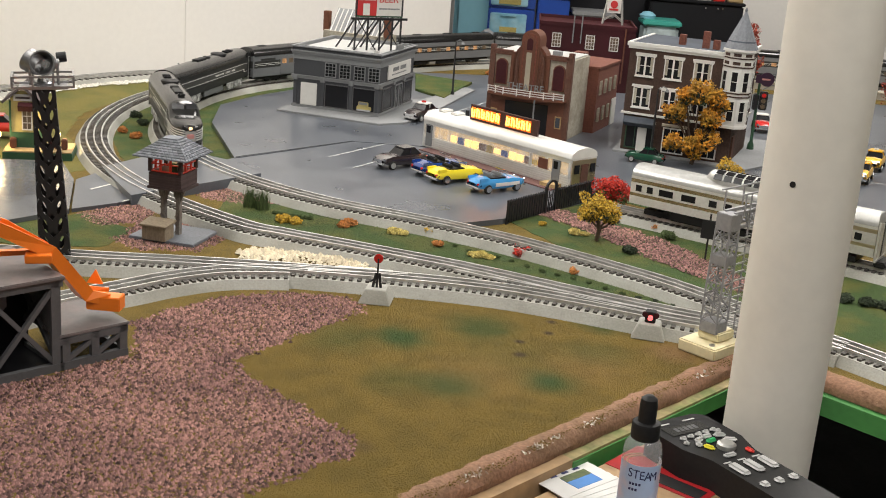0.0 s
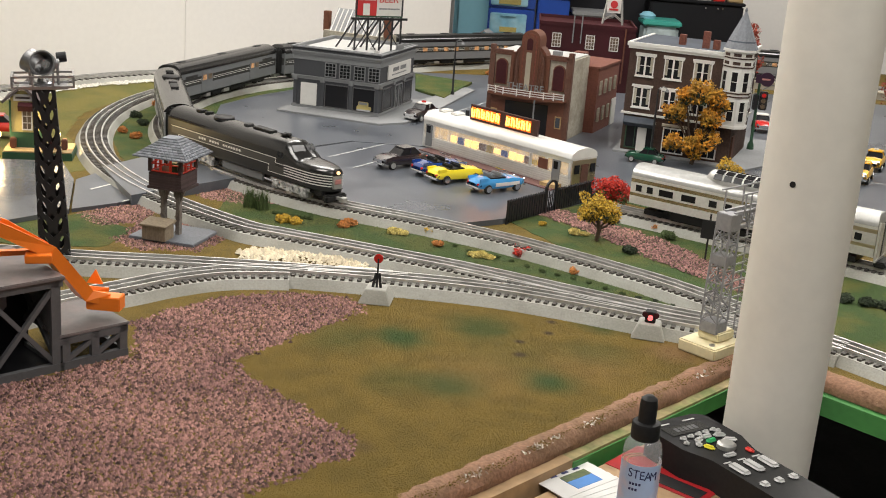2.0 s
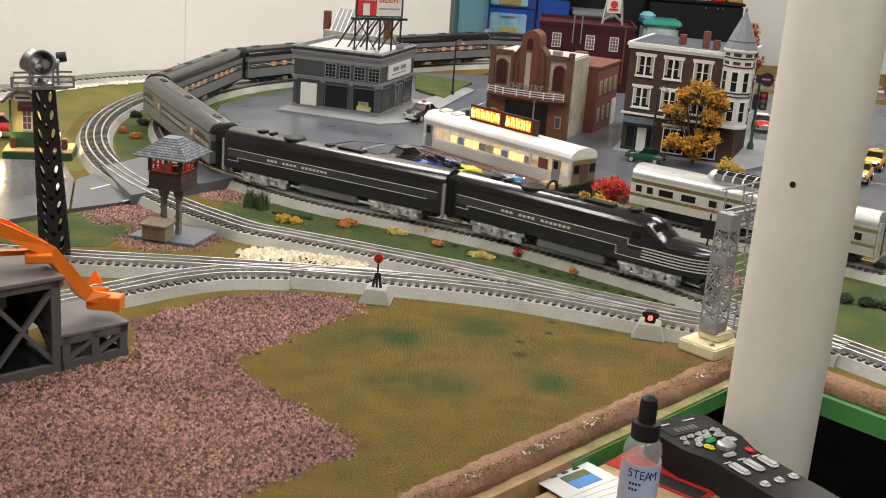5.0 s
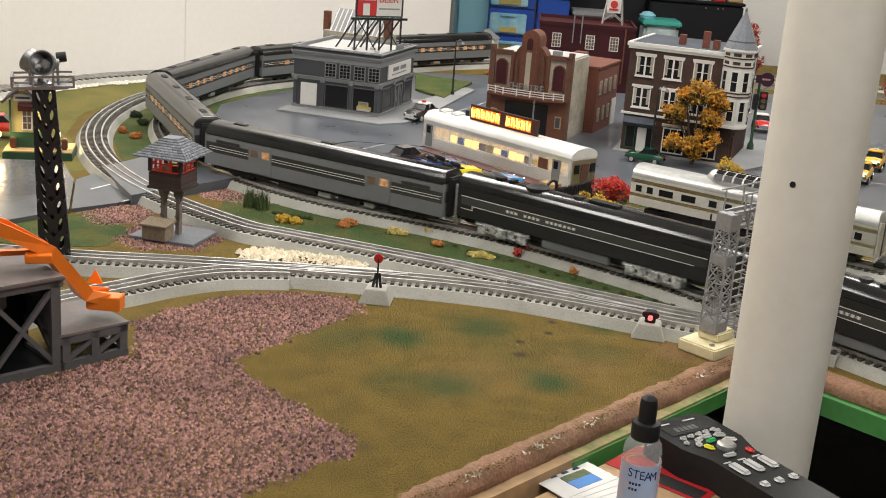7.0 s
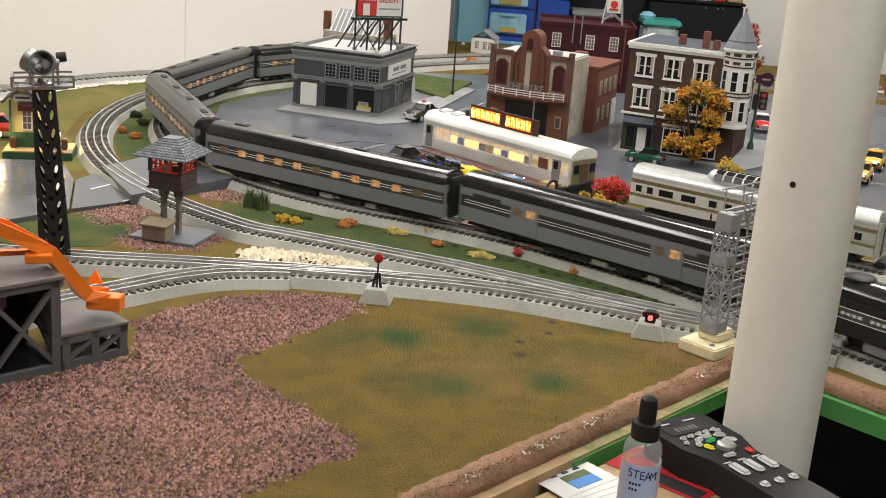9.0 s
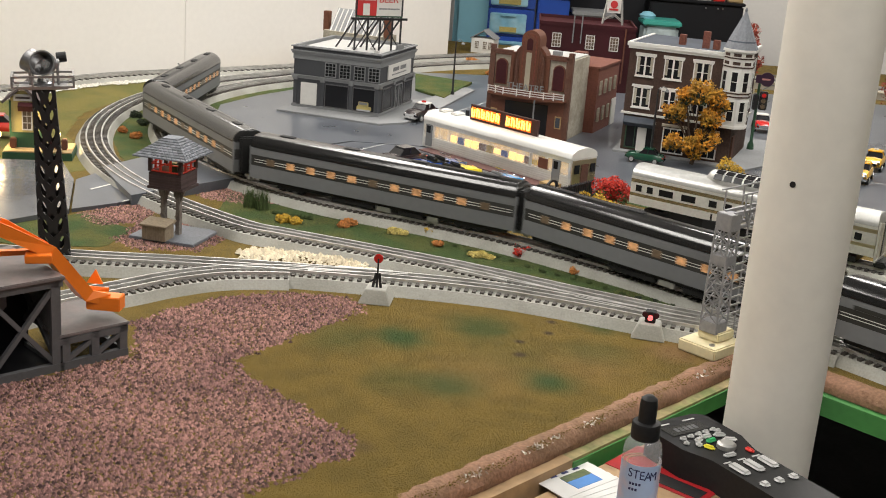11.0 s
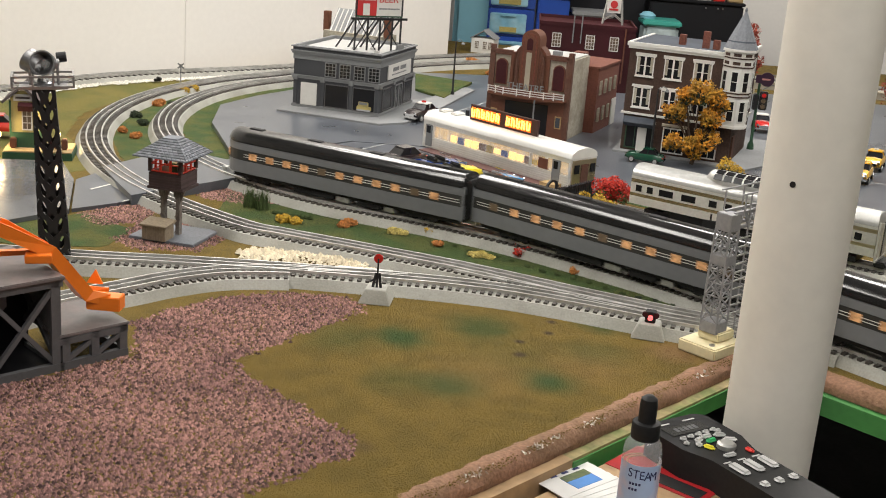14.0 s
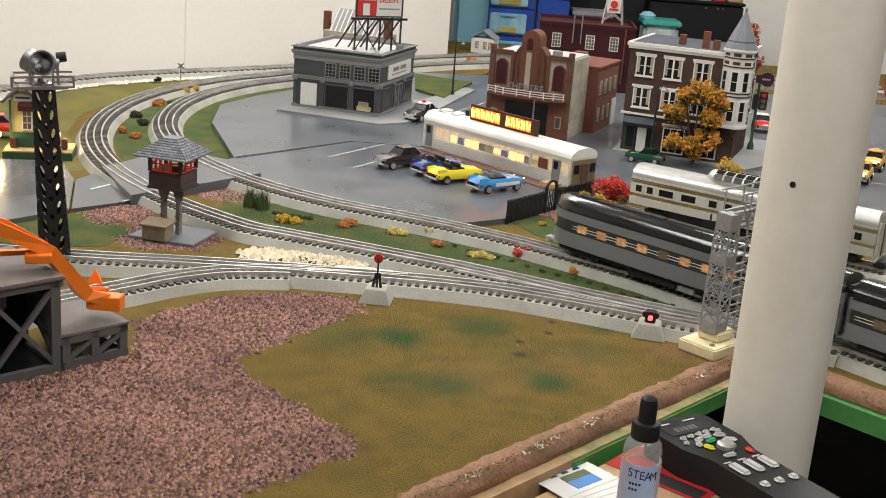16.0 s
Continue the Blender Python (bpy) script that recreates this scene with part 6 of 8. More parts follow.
def searchlight_tower():
    ob = thing("searchlight_tower", pose(-0.580, 1.700, 0.0, 0, -2.6, 18), "black pierced steel tower with silver twin searchlights", "tower")
    w0, w1, h = 0.046, 0.032, 0.268
    for k in range(4):
        a = 90 * k
        p = part("tower_side", pierced_side(w0, w1, 0.0, h, 10), M["iron"], ob)
        tilt = math.degrees(math.atan2((w0 - w1) / 2, h))
        p.matrix_basis = pose(0, 0, 0, 0, 0, a) @ pose(0, -w0 / 2, 0, -tilt)
    bm = bmesh.new()
    box(bm, (0.068, 0.040, 0.003), (0, 0, h + 0.0015))
    part("platform", bevel(bm, 0.0006, 1), M["lamp_metal"], ob)
    bm = bmesh.new()
    ring = [(-0.042, -0.022), (0.042, -0.022), (0.042, 0.022), (-0.042, 0.022)]
    for z in (0.004, 0.019):
        for a, b in zip(ring, ring[1:] + ring[:1]):
            bar(bm, (*a, h + z), (*b, h + z), 0.003)
    for x in (-0.042, -0.014, 0.014, 0.042):
        for y in (-0.022, 0.022):
            bar(bm, (x, y, h + 0.004), (x, y, h + 0.019), 0.0028)
    part("railing", bm, M["lamp_metal"], ob)
    bm = bmesh.new()
    lathe(bm, [(0.013, 0.003), (0.013, 0.007), (0.009, 0.009), (0.007, 0.014)], 18, (0, 0, h))
    part("turntable", bm, M["lamp_metal"], ob, smooth=True)
    for x, y, rz, tip, r in ((-0.011, 0.006, -128, 66, 0.0165), (0.003, -0.004, -16, 74, 0.0175)):
        m = pose(x, y, h + 0.035, 0, 0, rz) @ pose(0, 0, 0, tip)
        bm = bmesh.new()
        lathe(bm, [(r * 0.35, -0.016), (r * 0.8, -0.012), (r, -0.002), (r, 0.009), (r * 1.04, 0.011), (r * 0.92, 0.011), (r * 0.86, 0.0), (r * 0.5, -0.009), (r * 0.2, -0.010)], 28)
        lamp = part("lamp_housing", bm, M["lamp_metal"], ob, "silver round searchlight", smooth=True, m=m)
        bm = bmesh.new()
        lathe(bm, [(0.006, -0.009), (0.0075, -0.003), (0.006, 0.002), (0.002, 0.005)], 16)
        part("bulb", bm, M["clearglass"], lamp, smooth=True)
    for x in (-0.017, 0.021):
        bm = bmesh.new()
        box(bm, (0.004, 0.008, 0.036), (x, -0.003, h + 0.023))
        cyl(bm, 0.005, 0.006, (x - 0.003, -0.003, h + 0.037), 12, ry=90)
        part("yoke", bevel(bm, 0.0008, 1), M["lamp_metal"], ob)
    bm = bmesh.new()
    cyl(bm, 0.0075, 0.014, (0.020, 0.006, h + 0.042), 14, ry=84)
    part("motor", bevel(bm, 0.001, 1), M["black"], ob)


def switch_tower():
    ob = thing("switch_tower", pose(-0.450, 1.893, 0.0, 0, 0, -14) @ Matrix.Diagonal((0.77, 0.77, 0.93, 1)), "dark brown switch tower with lit red-framed cabin and slate roof", "tower")
    boxpart("base_plate", (0.150, 0.125, 0.006), (0.004, 0.0, 0.003), M["slate"], ob, "grey base plate", bev=0.001)
    for x in (-0.019, 0.016):
        bm = bmesh.new()
        box(bm, (0.009, 0.012, 0.085), (x, -0.004, 0.048))
        leg = part("leg", bm, M["legwood"], ob, "weathered braced leg")
        for a, b, w_ in [((x, -0.004, 0.062), (x - 0.014, -0.004, 0.092), 0.006), ((x, -0.004, 0.062), (x + 0.014, -0.004, 0.092), 0.006)] + [((x - 0.006, -0.011, 0.010 + i * 0.014), (x + 0.006, -0.011, 0.022 + i * 0.014), 0.002) for i in range(5)]:
            bm = bmesh.new()
            bar(bm, a, b, w_)
            part("brace", bm, M["legwood"], leg)
    w = 0.070
    boxpart("cabin_floor", (w + 0.012, w + 0.004, 0.005), (0, 0, 0.093), M["darkwood"], ob)
    for k in range(4):
        for i in range(5):
            boxpart("siding_board", (w + 0.004, 0.003, 0.0045), (0, 0, 0), M["darkwood"], ob).matrix_basis = pose(0, 0, 0.0985 + i * 0.0048, 0, 0, 90 * k) @ pose(0, -w / 2 - 0.001, 0)
        for x in (-w / 2, -w / 6, w / 6):
            boxpart("post", (0.004 if x > -w / 2 else 0.007, 0.004 if x > -w / 2 else 0.007, 0.028), (0, 0, 0), M["redframe"] if x > -w / 2 else M["darkwood"], ob).matrix_basis = pose(0, 0, 0.136, 0, 0, 90 * k) @ pose(x, -w / 2, 0)
        bm = bmesh.new()
        box(bm, (w, 0.0025, 0.0022), (0, -w / 2, 0.123))
        box(bm, (w, 0.0025, 0.0022), (0, -w / 2, 0.136))
        box(bm, (w, 0.0025, 0.0022), (0, -w / 2, 0.1485))
        part("sash", bm, M["redframe"], ob, m=pose(0, 0, 0, 0, 0, 90 * k))
    boxpart("inner_floor", (w - 0.004, w - 0.004, 0.002), (0, 0, 0.1205), M["copper"], ob)
    boxpart("cabin_lamp", (0.016, 0.010, 0.008), (0.004, 0, 0.144), M["glow"], ob, "lit warm lamp")
    boxpart("machine", (0.014, 0.012, 0.016), (0.012, -0.016, 0.1295), M["teal"], ob)
    # hipped roof with rows of slates
    h0, h1 = 0.062, 0.018
    bm = bmesh.new()
    rows = 8
    for k in range(4):
        for i in range(rows):
            u0, u1 = i / rows, (i + 1) / rows
            a, b = h0 + (h1 - h0) * u0, h0 + (h1 - h0) * u1
            z0, z1 = 0.150 + 0.027 * u0, 0.150 + 0.027 * u1
            n = 11 - i
            for j in range(n):
                p, q = -1 + 2 * j / n, -1 + 2 * (j + 1) / n - 0.04
                vs = [pose(0, 0, 0, 0, 0, 90 * k) @ Vector(v) for v in ((p * a, -a, z0 + 0.0022), (q * a, -a, z0 + 0.0022), (q * b, -b, z1 + 0.0006), (p * b, -b, z1 + 0.0006))]
                lo = [v - Vector((0, 0, 0.002)) for v in vs]
                t, l = [bm.verts.new(v) for v in vs], [bm.verts.new(v) for v in lo]
                bm.faces.new(t)
                for e in range(4):
                    bm.faces.new((l[e], l[(e + 1) % 4], t[(e + 1) % 4], t[e]))
    tagged(part("slate_covering", bm, M["slate"], ob, "blue-grey roof slates"), kind="stuff")
    bm = bmesh.new()
    cyl(bm, h0 * 1.414, 0.027, (0, 0, 0.1495), 4, r2=h1 * 1.414, rz=45)
    part("roof_deck", bm, M["slate"], ob)
    boxpart("ridge_cap", (0.036, 0.036, 0.003), (0, 0, 0.1782), M["slate"], ob)
    sh = thing("shed", pose(-0.466, 1.858, 0.005, 0, 0, -14) @ Matrix.Diagonal((0.86, 0.86, 0.9, 1)), "small tan plank shed with a flat lid roof", "shed")
    boxpart("wall", (0.048, 0.034, 0.026), (0, 0, 0.013), M["shed"], sh)
    for i in range(9):
        boxpart("plank", (0.0045, 0.0012, 0.026), (-0.0215 + i * 0.0054, -0.0174, 0.013), M["shed"], sh)
    boxpart("roof", (0.056, 0.044, 0.004), (0, 0, 0.029), M["shed"], sh, bev=0.0008, rx=6)


def coal_loader():
    ob = thing("coal_loader", pose(-0.446, 1.311, 0.0, 0, 0, 45.5), "grey trestle coal loader with an orange chute", "coal loader")
    H = 0.116

    def frame_side(name, m, w, h, posts, x0=0.0):
        bm = bmesh.new()
        for x in posts:
            box(bm, (0.010, 0.007, h - 0.004), (x, 0, h / 2))
        box(bm, (w, 0.008, 0.010), (x0, 0, 0.005))
        box(bm, (w, 0.007, 0.008), (x0, 0, h - 0.006))
        for a, b in zip(posts, posts[1:]):
            bar(bm, (a, 0, 0.010), (b, 0, h - 0.010), 0.0055)
            if h > 0.06:
                bar(bm, (b, 0.001, 0.010), (a, 0.001, h - 0.010), 0.0055)
        part(name, bm, M["steelgrey"], ob, m=m)

    frame_side("front_frame", pose(0, 0, 0), 0.36, H, [-0.345, -0.25, -0.17, -0.085, -0.005], -0.175)
    frame_side("back_frame", pose(0, 0.125, 0), 0.36, H, [-0.345, -0.25, -0.17, -0.085, -0.005], -0.175)
    frame_side("end_frame", pose(0, 0, 0, 0, 0, 90), 0.13, H, [0.005, 0.12], 0.062)
    boxpart("deck", (0.365, 0.14, 0.005), (-0.176, 0.063, H + 0.001), M["deck"], ob, "worn grey deck", bev=0.001)
    frame_side("low_frame", pose(0, 0, 0), 0.09, 0.042, [0.008, 0.046, 0.084], 0.045)
    frame_side("low_end", pose(0.087, 0, 0, 0, 0, 90), 0.10, 0.042, [0.006, 0.05, 0.095], 0.05)
    boxpart("low_deck", (0.095, 0.105, 0.004), (0.046, 0.05, 0.042), M["deck"], ob, "worn brownish lower deck", bev=0.001)
    # added black sheets stand in for the shade inside and hide the ground
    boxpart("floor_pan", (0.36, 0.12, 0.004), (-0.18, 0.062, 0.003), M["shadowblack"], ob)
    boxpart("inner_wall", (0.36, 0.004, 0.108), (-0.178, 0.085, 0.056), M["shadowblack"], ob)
    boxpart("lower_wall", (0.004, 0.095, 0.060), (0.004, 0.06, 0.072), M["lgrey"], ob)
    for x, z in ((-0.06, 0.085), (-0.13, 0.05), (-0.10, 0.09)):
        boxpart("machinery", (0.03, 0.03, 0.022), (x, 0.05, z), M["orange" if x < -0.12 else "lgrey"], ob, bev=0.003)
    # chute in world places, turned back into the loader's space
    inv = ob.matrix_basis.inverted()
    pts = [Vector(p) for p in ((-0.62, 1.27, 0.223), (-0.508, 1.315, 0.170), (-0.466, 1.335, 0.142), (-0.437, 1.382, 0.074), (-0.410, 1.392, 0.068))]
    pts = [inv @ p for p in pts]
    secs = []
    bm = bmesh.new()
    for i, p in enumerate(pts):
        d = (pts[min(i + 1, len(pts) - 1)] - pts[max(i - 1, 0)]).normalized()
        side = d.cross(Vector((0, 0, 1))).normalized()
        up = side.cross(d).normalized()
        w, h_ = 0.013, 0.016
        secs.append([bm.verts.new(p + side * a * w + up * b * h_) for a, b in ((-1, 0.5), (-1, -0.5), (1, -0.5), (1, 0.5), (0.8, 0.5), (0.8, -0.38), (-0.8, -0.38), (-0.8, 0.5))])
    for a, b in zip(secs, secs[1:]):
        for i in range(8):
            bm.faces.new((a[i], a[(i + 1) % 8], b[(i + 1) % 8], b[i]))
    bm.faces.new(secs[0]), bm.faces.new(secs[-1][::-1])
    ch = part("chute", bm, M["orange"], ob, "bright orange plastic chute")
    def at(p):
        q = inv @ Vector(p)
        return (q.x, q.y, q.z)
    boxpart("chute_lip", (0.042, 0.022, 0.018), at((-0.412, 1.386, 0.064)), M["orange"], ch, rz=-48, bev=0.001)
    bm = bmesh.new()
    cyl(bm, 0.012, 0.003, at((-0.430, 1.405, 0.086)), 3, rx=80, rz=-48)
    part("chute_fin", bm, M["orange"], ch)
    boxpart("chute_cover", (0.085, 0.022, 0.002), at((-0.548, 1.30, 0.200)), M["clearglass"], ch, "clear cover strip", rz=-24, ry=23)
    boxpart("bracket", (0.030, 0.018, 0.010), at((-0.470, 1.318, 0.137)), M["orange"], ch, rz=-30, bev=0.001)
    boxpart("arm", (0.10, 0.008, 0.006), at((-0.53, 1.325, 0.135)), M["orange"], ch, rz=-20)


def signal_bridge():
    ob = thing("signal_bridge", pose(0.379, 1.548, 0.0, 0, 0, 45), "grey lattice signal tower on an ivory plaster base", "signal tower")
    bm = bmesh.new()
    box(bm, (0.070, 0.060, 0.017), (0, 0, 0.0085))
    box(bm, (0.040, 0.034, 0.014), (0.010, 0.0, 0.024))
    part("base", bevel(bm, 0.002, 2), M["ivory"], ob, "ivory plaster base")
    bm = bmesh.new()
    cyl(bm, 0.004, 0.002, (-0.022, -0.016, 0.0165), 12)
    part("bolt", bm, M["lamp_metal"], ob)
    bm = bmesh.new()
    lattice(bm, 0.026, 0.022, 0.045, 0.175, 7, 0.0015)
    part("lattice", bm, M["greysteel"], ob)
    for z, h_ in ((0.037, 0.016), (0.133, 0.014), (0.186, 0.024)):
        boxpart("plate", (0.028 - z * 0.02, 0.028 - z * 0.02, h_), (0, 0, z), M["greysteel"], ob, bev=0.0008)
    bm = bmesh.new()
    for y in (-0.008, 0.008):
        for z in (0.178, 0.198):
            bar(bm, (0, y, z), (0.24, y, z), 0.004)
        for i in range(9):
            bar(bm, (0.012 + i * 0.025, y, 0.178), (0.024 + i * 0.025, y, 0.198), 0.0025)
            bar(bm, (0.024 + i * 0.025, y, 0.198), (0.037 + i * 0.025, y, 0.178), 0.0025)
    part("gantry_arm", bm, M["greysteel"], ob)
    bm = bmesh.new()
    for y in (-0.016, 0.016):
        bar(bm, (0.0, y, 0.226), (0.24, y, 0.226), 0.002)
        for i in range(6):
            bar(bm, (0.01 + i * 0.045, y, 0.198), (0.01 + i * 0.045, y, 0.226), 0.0018)
    part("handrail", bm, M["greysteel"], ob)
    bm = bmesh.new()
    for y in (-0.006, 0.006):
        bar(bm, (0.034, y - 0.018, 0.017), (0.030, y - 0.018, 0.225), 0.0018)
    for i in range(22):
        bar(bm, (0.033, -0.024, 0.024 + i * 0.009), (0.033, -0.012, 0.024 + i * 0.009), 0.0014)
    part("ladder", bm, M["greysteel"], ob)
    for i in range(10):
        bm = bmesh.new()
        bar(bm, (0.014, -0.008, 0.052 + i * 0.012), (0.030, -0.018, 0.058 + i * 0.012), 0.002)
        part("rung", bm, M["silver"], ob)
    sg = thing("lineside_sign", pose(0.455, 1.985, 0.0, 0, 0, -20), "black rectangular board on a thin black post", "sign")
    boxpart("post", (0.003, 0.003, 0.085), (0, 0, 0.0425), M["iron"], sg)
    boxpart("board", (0.026, 0.003, 0.033), (0.0, -0.003, 0.058), M["iron"], sg, bev=0.0006)


def switch_stand(x, y, rz, lit):
    ob = thing("switch_stand", pose(x, y, 0, 0, 0, rz), "black switch stand with red disc on a concrete block" if not lit else "black box with lit red lamp on a concrete block", "railway signal", "switch stands")
    bm = bmesh.new()
    cyl(bm, 0.034, 0.021, (0, 0, 0), 4, r2=0.021, rz=45)
    part("block", bevel(bm, 0.0012, 1), M["concrete"], ob, "grey sloped concrete block")
    if lit:
        boxpart("lamp_box", (0.015, 0.016, 0.016), (0, 0, 0.029), M["black"], ob, bev=0.001)
        bm = bmesh.new()
        cyl(bm, 0.0036, 0.004, (0, -0.007, 0.029), 14, rx=90)
        part("lamp", bm, M["redglow"], ob, "glowing red lens", smooth=True)
        for dx in (-0.008, 0.008):
            bm = bmesh.new()
            cyl(bm, 0.004, 0.004, (dx, -0.005, 0.033), 10, rx=90)
            part("lens", bm, M["maroon"], ob)
        return
    for dx in (-0.006, 0.0, 0.006):
        bm = bmesh.new()
        bar(bm, (dx, -0.003, 0.020), (dx * 0.4, 0, 0.042), 0.0028)
        part("stand_leg", bm, M["iron"], ob)
    bm = bmesh.new()
    bar(bm, (0, 0, 0.021), (0, 0, 0.064), 0.0024)
    bar(bm, (0, 0, 0.036), (-0.010, 0, 0.028), 0.002)
    part("mast", bm, M["iron"], ob)
    bm = bmesh.new()
    cyl(bm, 0.0068, 0.002, (0, 0.001, 0.064), 18, rx=90)
    part("target_disc", bm, M["redlamp"], ob, "round red target disc", smooth=True)


# ---- vehicles ----
def toy_car(name, m, paint, label, style="sedan", roof=None):
    """A 1950s model car, nose towards +x."""
    ob = thing(name, m, label, "model car", "model cars on the layout")
    L, W = 0.120, 0.046
    st = [(-0.060, 0.016, 0.020, 0.78), (-0.054, 0.012, 0.026, 0.92), (-0.03, 0.010, 0.029, 1.0), (-0.008, 0.009, 0.028, 1.0), (0.015, 0.009, 0.028, 1.0), (0.035, 0.010, 0.028, 0.98), (0.052, 0.012, 0.025, 0.92), (0.060, 0.015, 0.020, 0.78)]
    bm = bmesh.new()
    rows = []
    for x, zb, zt, k in st:
        w = W / 2 * k
        rows.append([bm.verts.new((x, y, z)) for y, z in ((-w * 0.92, zb), (-w, zb + 0.005), (-w, zt - 0.006), (-w * 0.86, zt), (0, zt + 0.002), (w * 0.86, zt), (w, zt - 0.006), (w, zb + 0.005), (w * 0.92, zb))])
    for a, b in zip(rows, rows[1:]):
        for i in range(9):
            bm.faces.new((a[i], a[(i + 1) % 9], b[(i + 1) % 9], b[i]))
    bm.faces.new(rows[0]), bm.faces.new(rows[-1][::-1])
    part("body", bm, M[paint], ob, smooth=True)
    if style == "convertible":
        boxpart("seat_well", (0.040, 0.034, 0.003), (-0.008, 0, 0.0295), M["black"], ob)
        for x in (-0.020, 0.000):
            boxpart("seat", (0.006, 0.032, 0.010), (x, 0, 0.034), M["lgrey"] if paint == "paint_sky" else M["black"], ob, bev=0.002)
        boxpart("windscreen", (0.0015, 0.036, 0.012), (0.016, 0, 0.036), M["clearglass"], ob, ry=-25)
        boxpart("windscreen_frame", (0.002, 0.038, 0.0015), (0.0135, 0, 0.042), M["chrome"], ob)
        for y in (-0.021, 0.021):
            boxpart("tail_fin", (0.024, 0.003, 0.007), (-0.046, y * 0.9, 0.028), M[paint], ob, bev=0.001)
        if paint == "paint_sky":
            for y in (-0.0232, 0.0232):
                boxpart("side_flash", (0.062, 0.0008, 0.007), (0.012, y, 0.0175), M["white"], ob, "white side panel")
    else:
        bm = bmesh.new()
        lo = [(-0.042, -0.019), (0.018, -0.019), (0.018, 0.019), (-0.042, 0.019)]
        hi = [(-0.026, -0.016), (0.004, -0.016), (0.004, 0.016), (-0.026, 0.016)]
        a, b = [bm.verts.new((*p, 0.028)) for p in lo], [bm.verts.new((*p, 0.041)) for p in hi]
        for i in range(4):
            bm.faces.new((a[i], a[(i + 1) % 4], b[(i + 1) % 4], b[i]))
        bm.faces.new(b), bm.faces.new(a[::-1])
        part("cabin_glass", bevel(bm, 0.0012, 2), M["darkglass"], ob, smooth=True)
        bm = bmesh.new()
        box(bm, (0.034, 0.033, 0.0035), (-0.011, 0, 0.0415))
        part("roof", bevel(bm, 0.0015, 2), M[roof or paint], ob, smooth=True)
        for x in (-0.011,):
            for y in (-0.0178, 0.0178):
                boxpart("door_pillar", (0.002, 0.0015, 0.014), (x, y, 0.035), M[roof or paint], ob)
        if name == "taxi" or name == "police_car":
            boxpart("roof_light", (0.006, 0.012, 0.005), (-0.010, 0, 0.0455), M["white" if name == "taxi" else "redlamp"], ob, bev=0.001)
        if name == "police_car":
            for y in (-0.0228, 0.0228):
                boxpart("white_door", (0.030, 0.001, 0.014), (-0.008, y, 0.020), M["white"], ob)
    for x in (0.060, -0.060):
        bm = bmesh.new()
        box(bm, (0.005, 0.044, 0.005), (x, 0, 0.0125))
        part("bumper", bevel(bm, 0.0015, 2), M["chrome"], ob, smooth=True)
    bm = bmesh.new()
    box(bm, (0.003, 0.026, 0.006), (0.0600, 0, 0.0185))
    part("grille", bm, M["chrome"], ob)
    for y in (-0.016, 0.016):
        bm = bmesh.new()
        cyl(bm, 0.0035, 0.003, (0.0565, y, 0.0215), 12, ry=90)
        part("headlight", bm, M["chrome"], ob, smooth=True)
        bm = bmesh.new()
        cyl(bm, 0.0025, 0.003, (-0.0575, y, 0.020), 10, ry=-90)
        part("tail_light", bm, M["redlamp"], ob)
    for x in (-0.036, 0.038):
        for sgn in (-1, 1):
            bm = bmesh.new()
            cyl(bm, 0.0095, 0.006, (x, sgn * 0.0205 - sgn * 0.003, 0.0095), 18, rx=-90 * sgn)
            wh = part("wheel", bevel(bm, 0.001, 1), M["tyre"], ob, smooth=True)
            bm = bmesh.new()
            cyl(bm, 0.0062, 0.0012, (x, sgn * 0.0236, 0.0095), 14, rx=-90 * sgn)
            part("hubcap", bm, M["chrome" if style == "convertible" else "silver"], wh, smooth=True)
    return ob


def vehicles():
    toy_car("parked_sedan", pose(-0.1051, 2.4940, 0.0105, 0, 0, 222), "paint_black", "dark plum fastback model car parked in the lot")
    toy_car("parked_convertible", pose(-0.0216, 2.4518, 0.0105, 0, 0, 40), "paint_blue", "dark blue model convertible parked in the lot", "convertible")
    toy_car("parked_convertible", pose(0.0118, 2.3978, 0.0105, 0, 0, 38), "paint_yellow", "yellow model convertible with tail fins, parked", "convertible")
    toy_car("parked_convertible", pose(0.0962, 2.3448, 0.0105, 0, 0, 38), "paint_sky", "light blue and white model convertible, parked", "convertible")
    toy_car("police_car", pose(-0.0832, 3.0506, 0.012, 0, 0, 242), "paint_black", "black and white model police car on the street", roof="white")
    toy_car("parked_sedan", pose(0.452, 2.724, 0.012, 0, 0, 160) @ Matrix.Diagonal((0.74, 0.80, 0.82, 1)), "paint_green", "dark green model car at the kerb")
    toy_car("parked_sedan", pose(0.8569, 3.2905, 0.012, 0, 0, 262), "paint_red", "red model car with white roof on the street", roof="white")
    toy_car("taxi", pose(0.9519, 2.7127, 0.012, 0, 0, 245), "paint_taxi", "yellow model taxi on the street")
    toy_car("taxi", pose(1.0332, 2.8694, 0.012, 0, 0, 245), "paint_taxi", "yellow model taxi queued on the street")
    toy_car("parked_sedan", pose(-0.9697, 2.5203, 0.009, 0, 0, 15), "paint_red", "bright red model car beside the station")


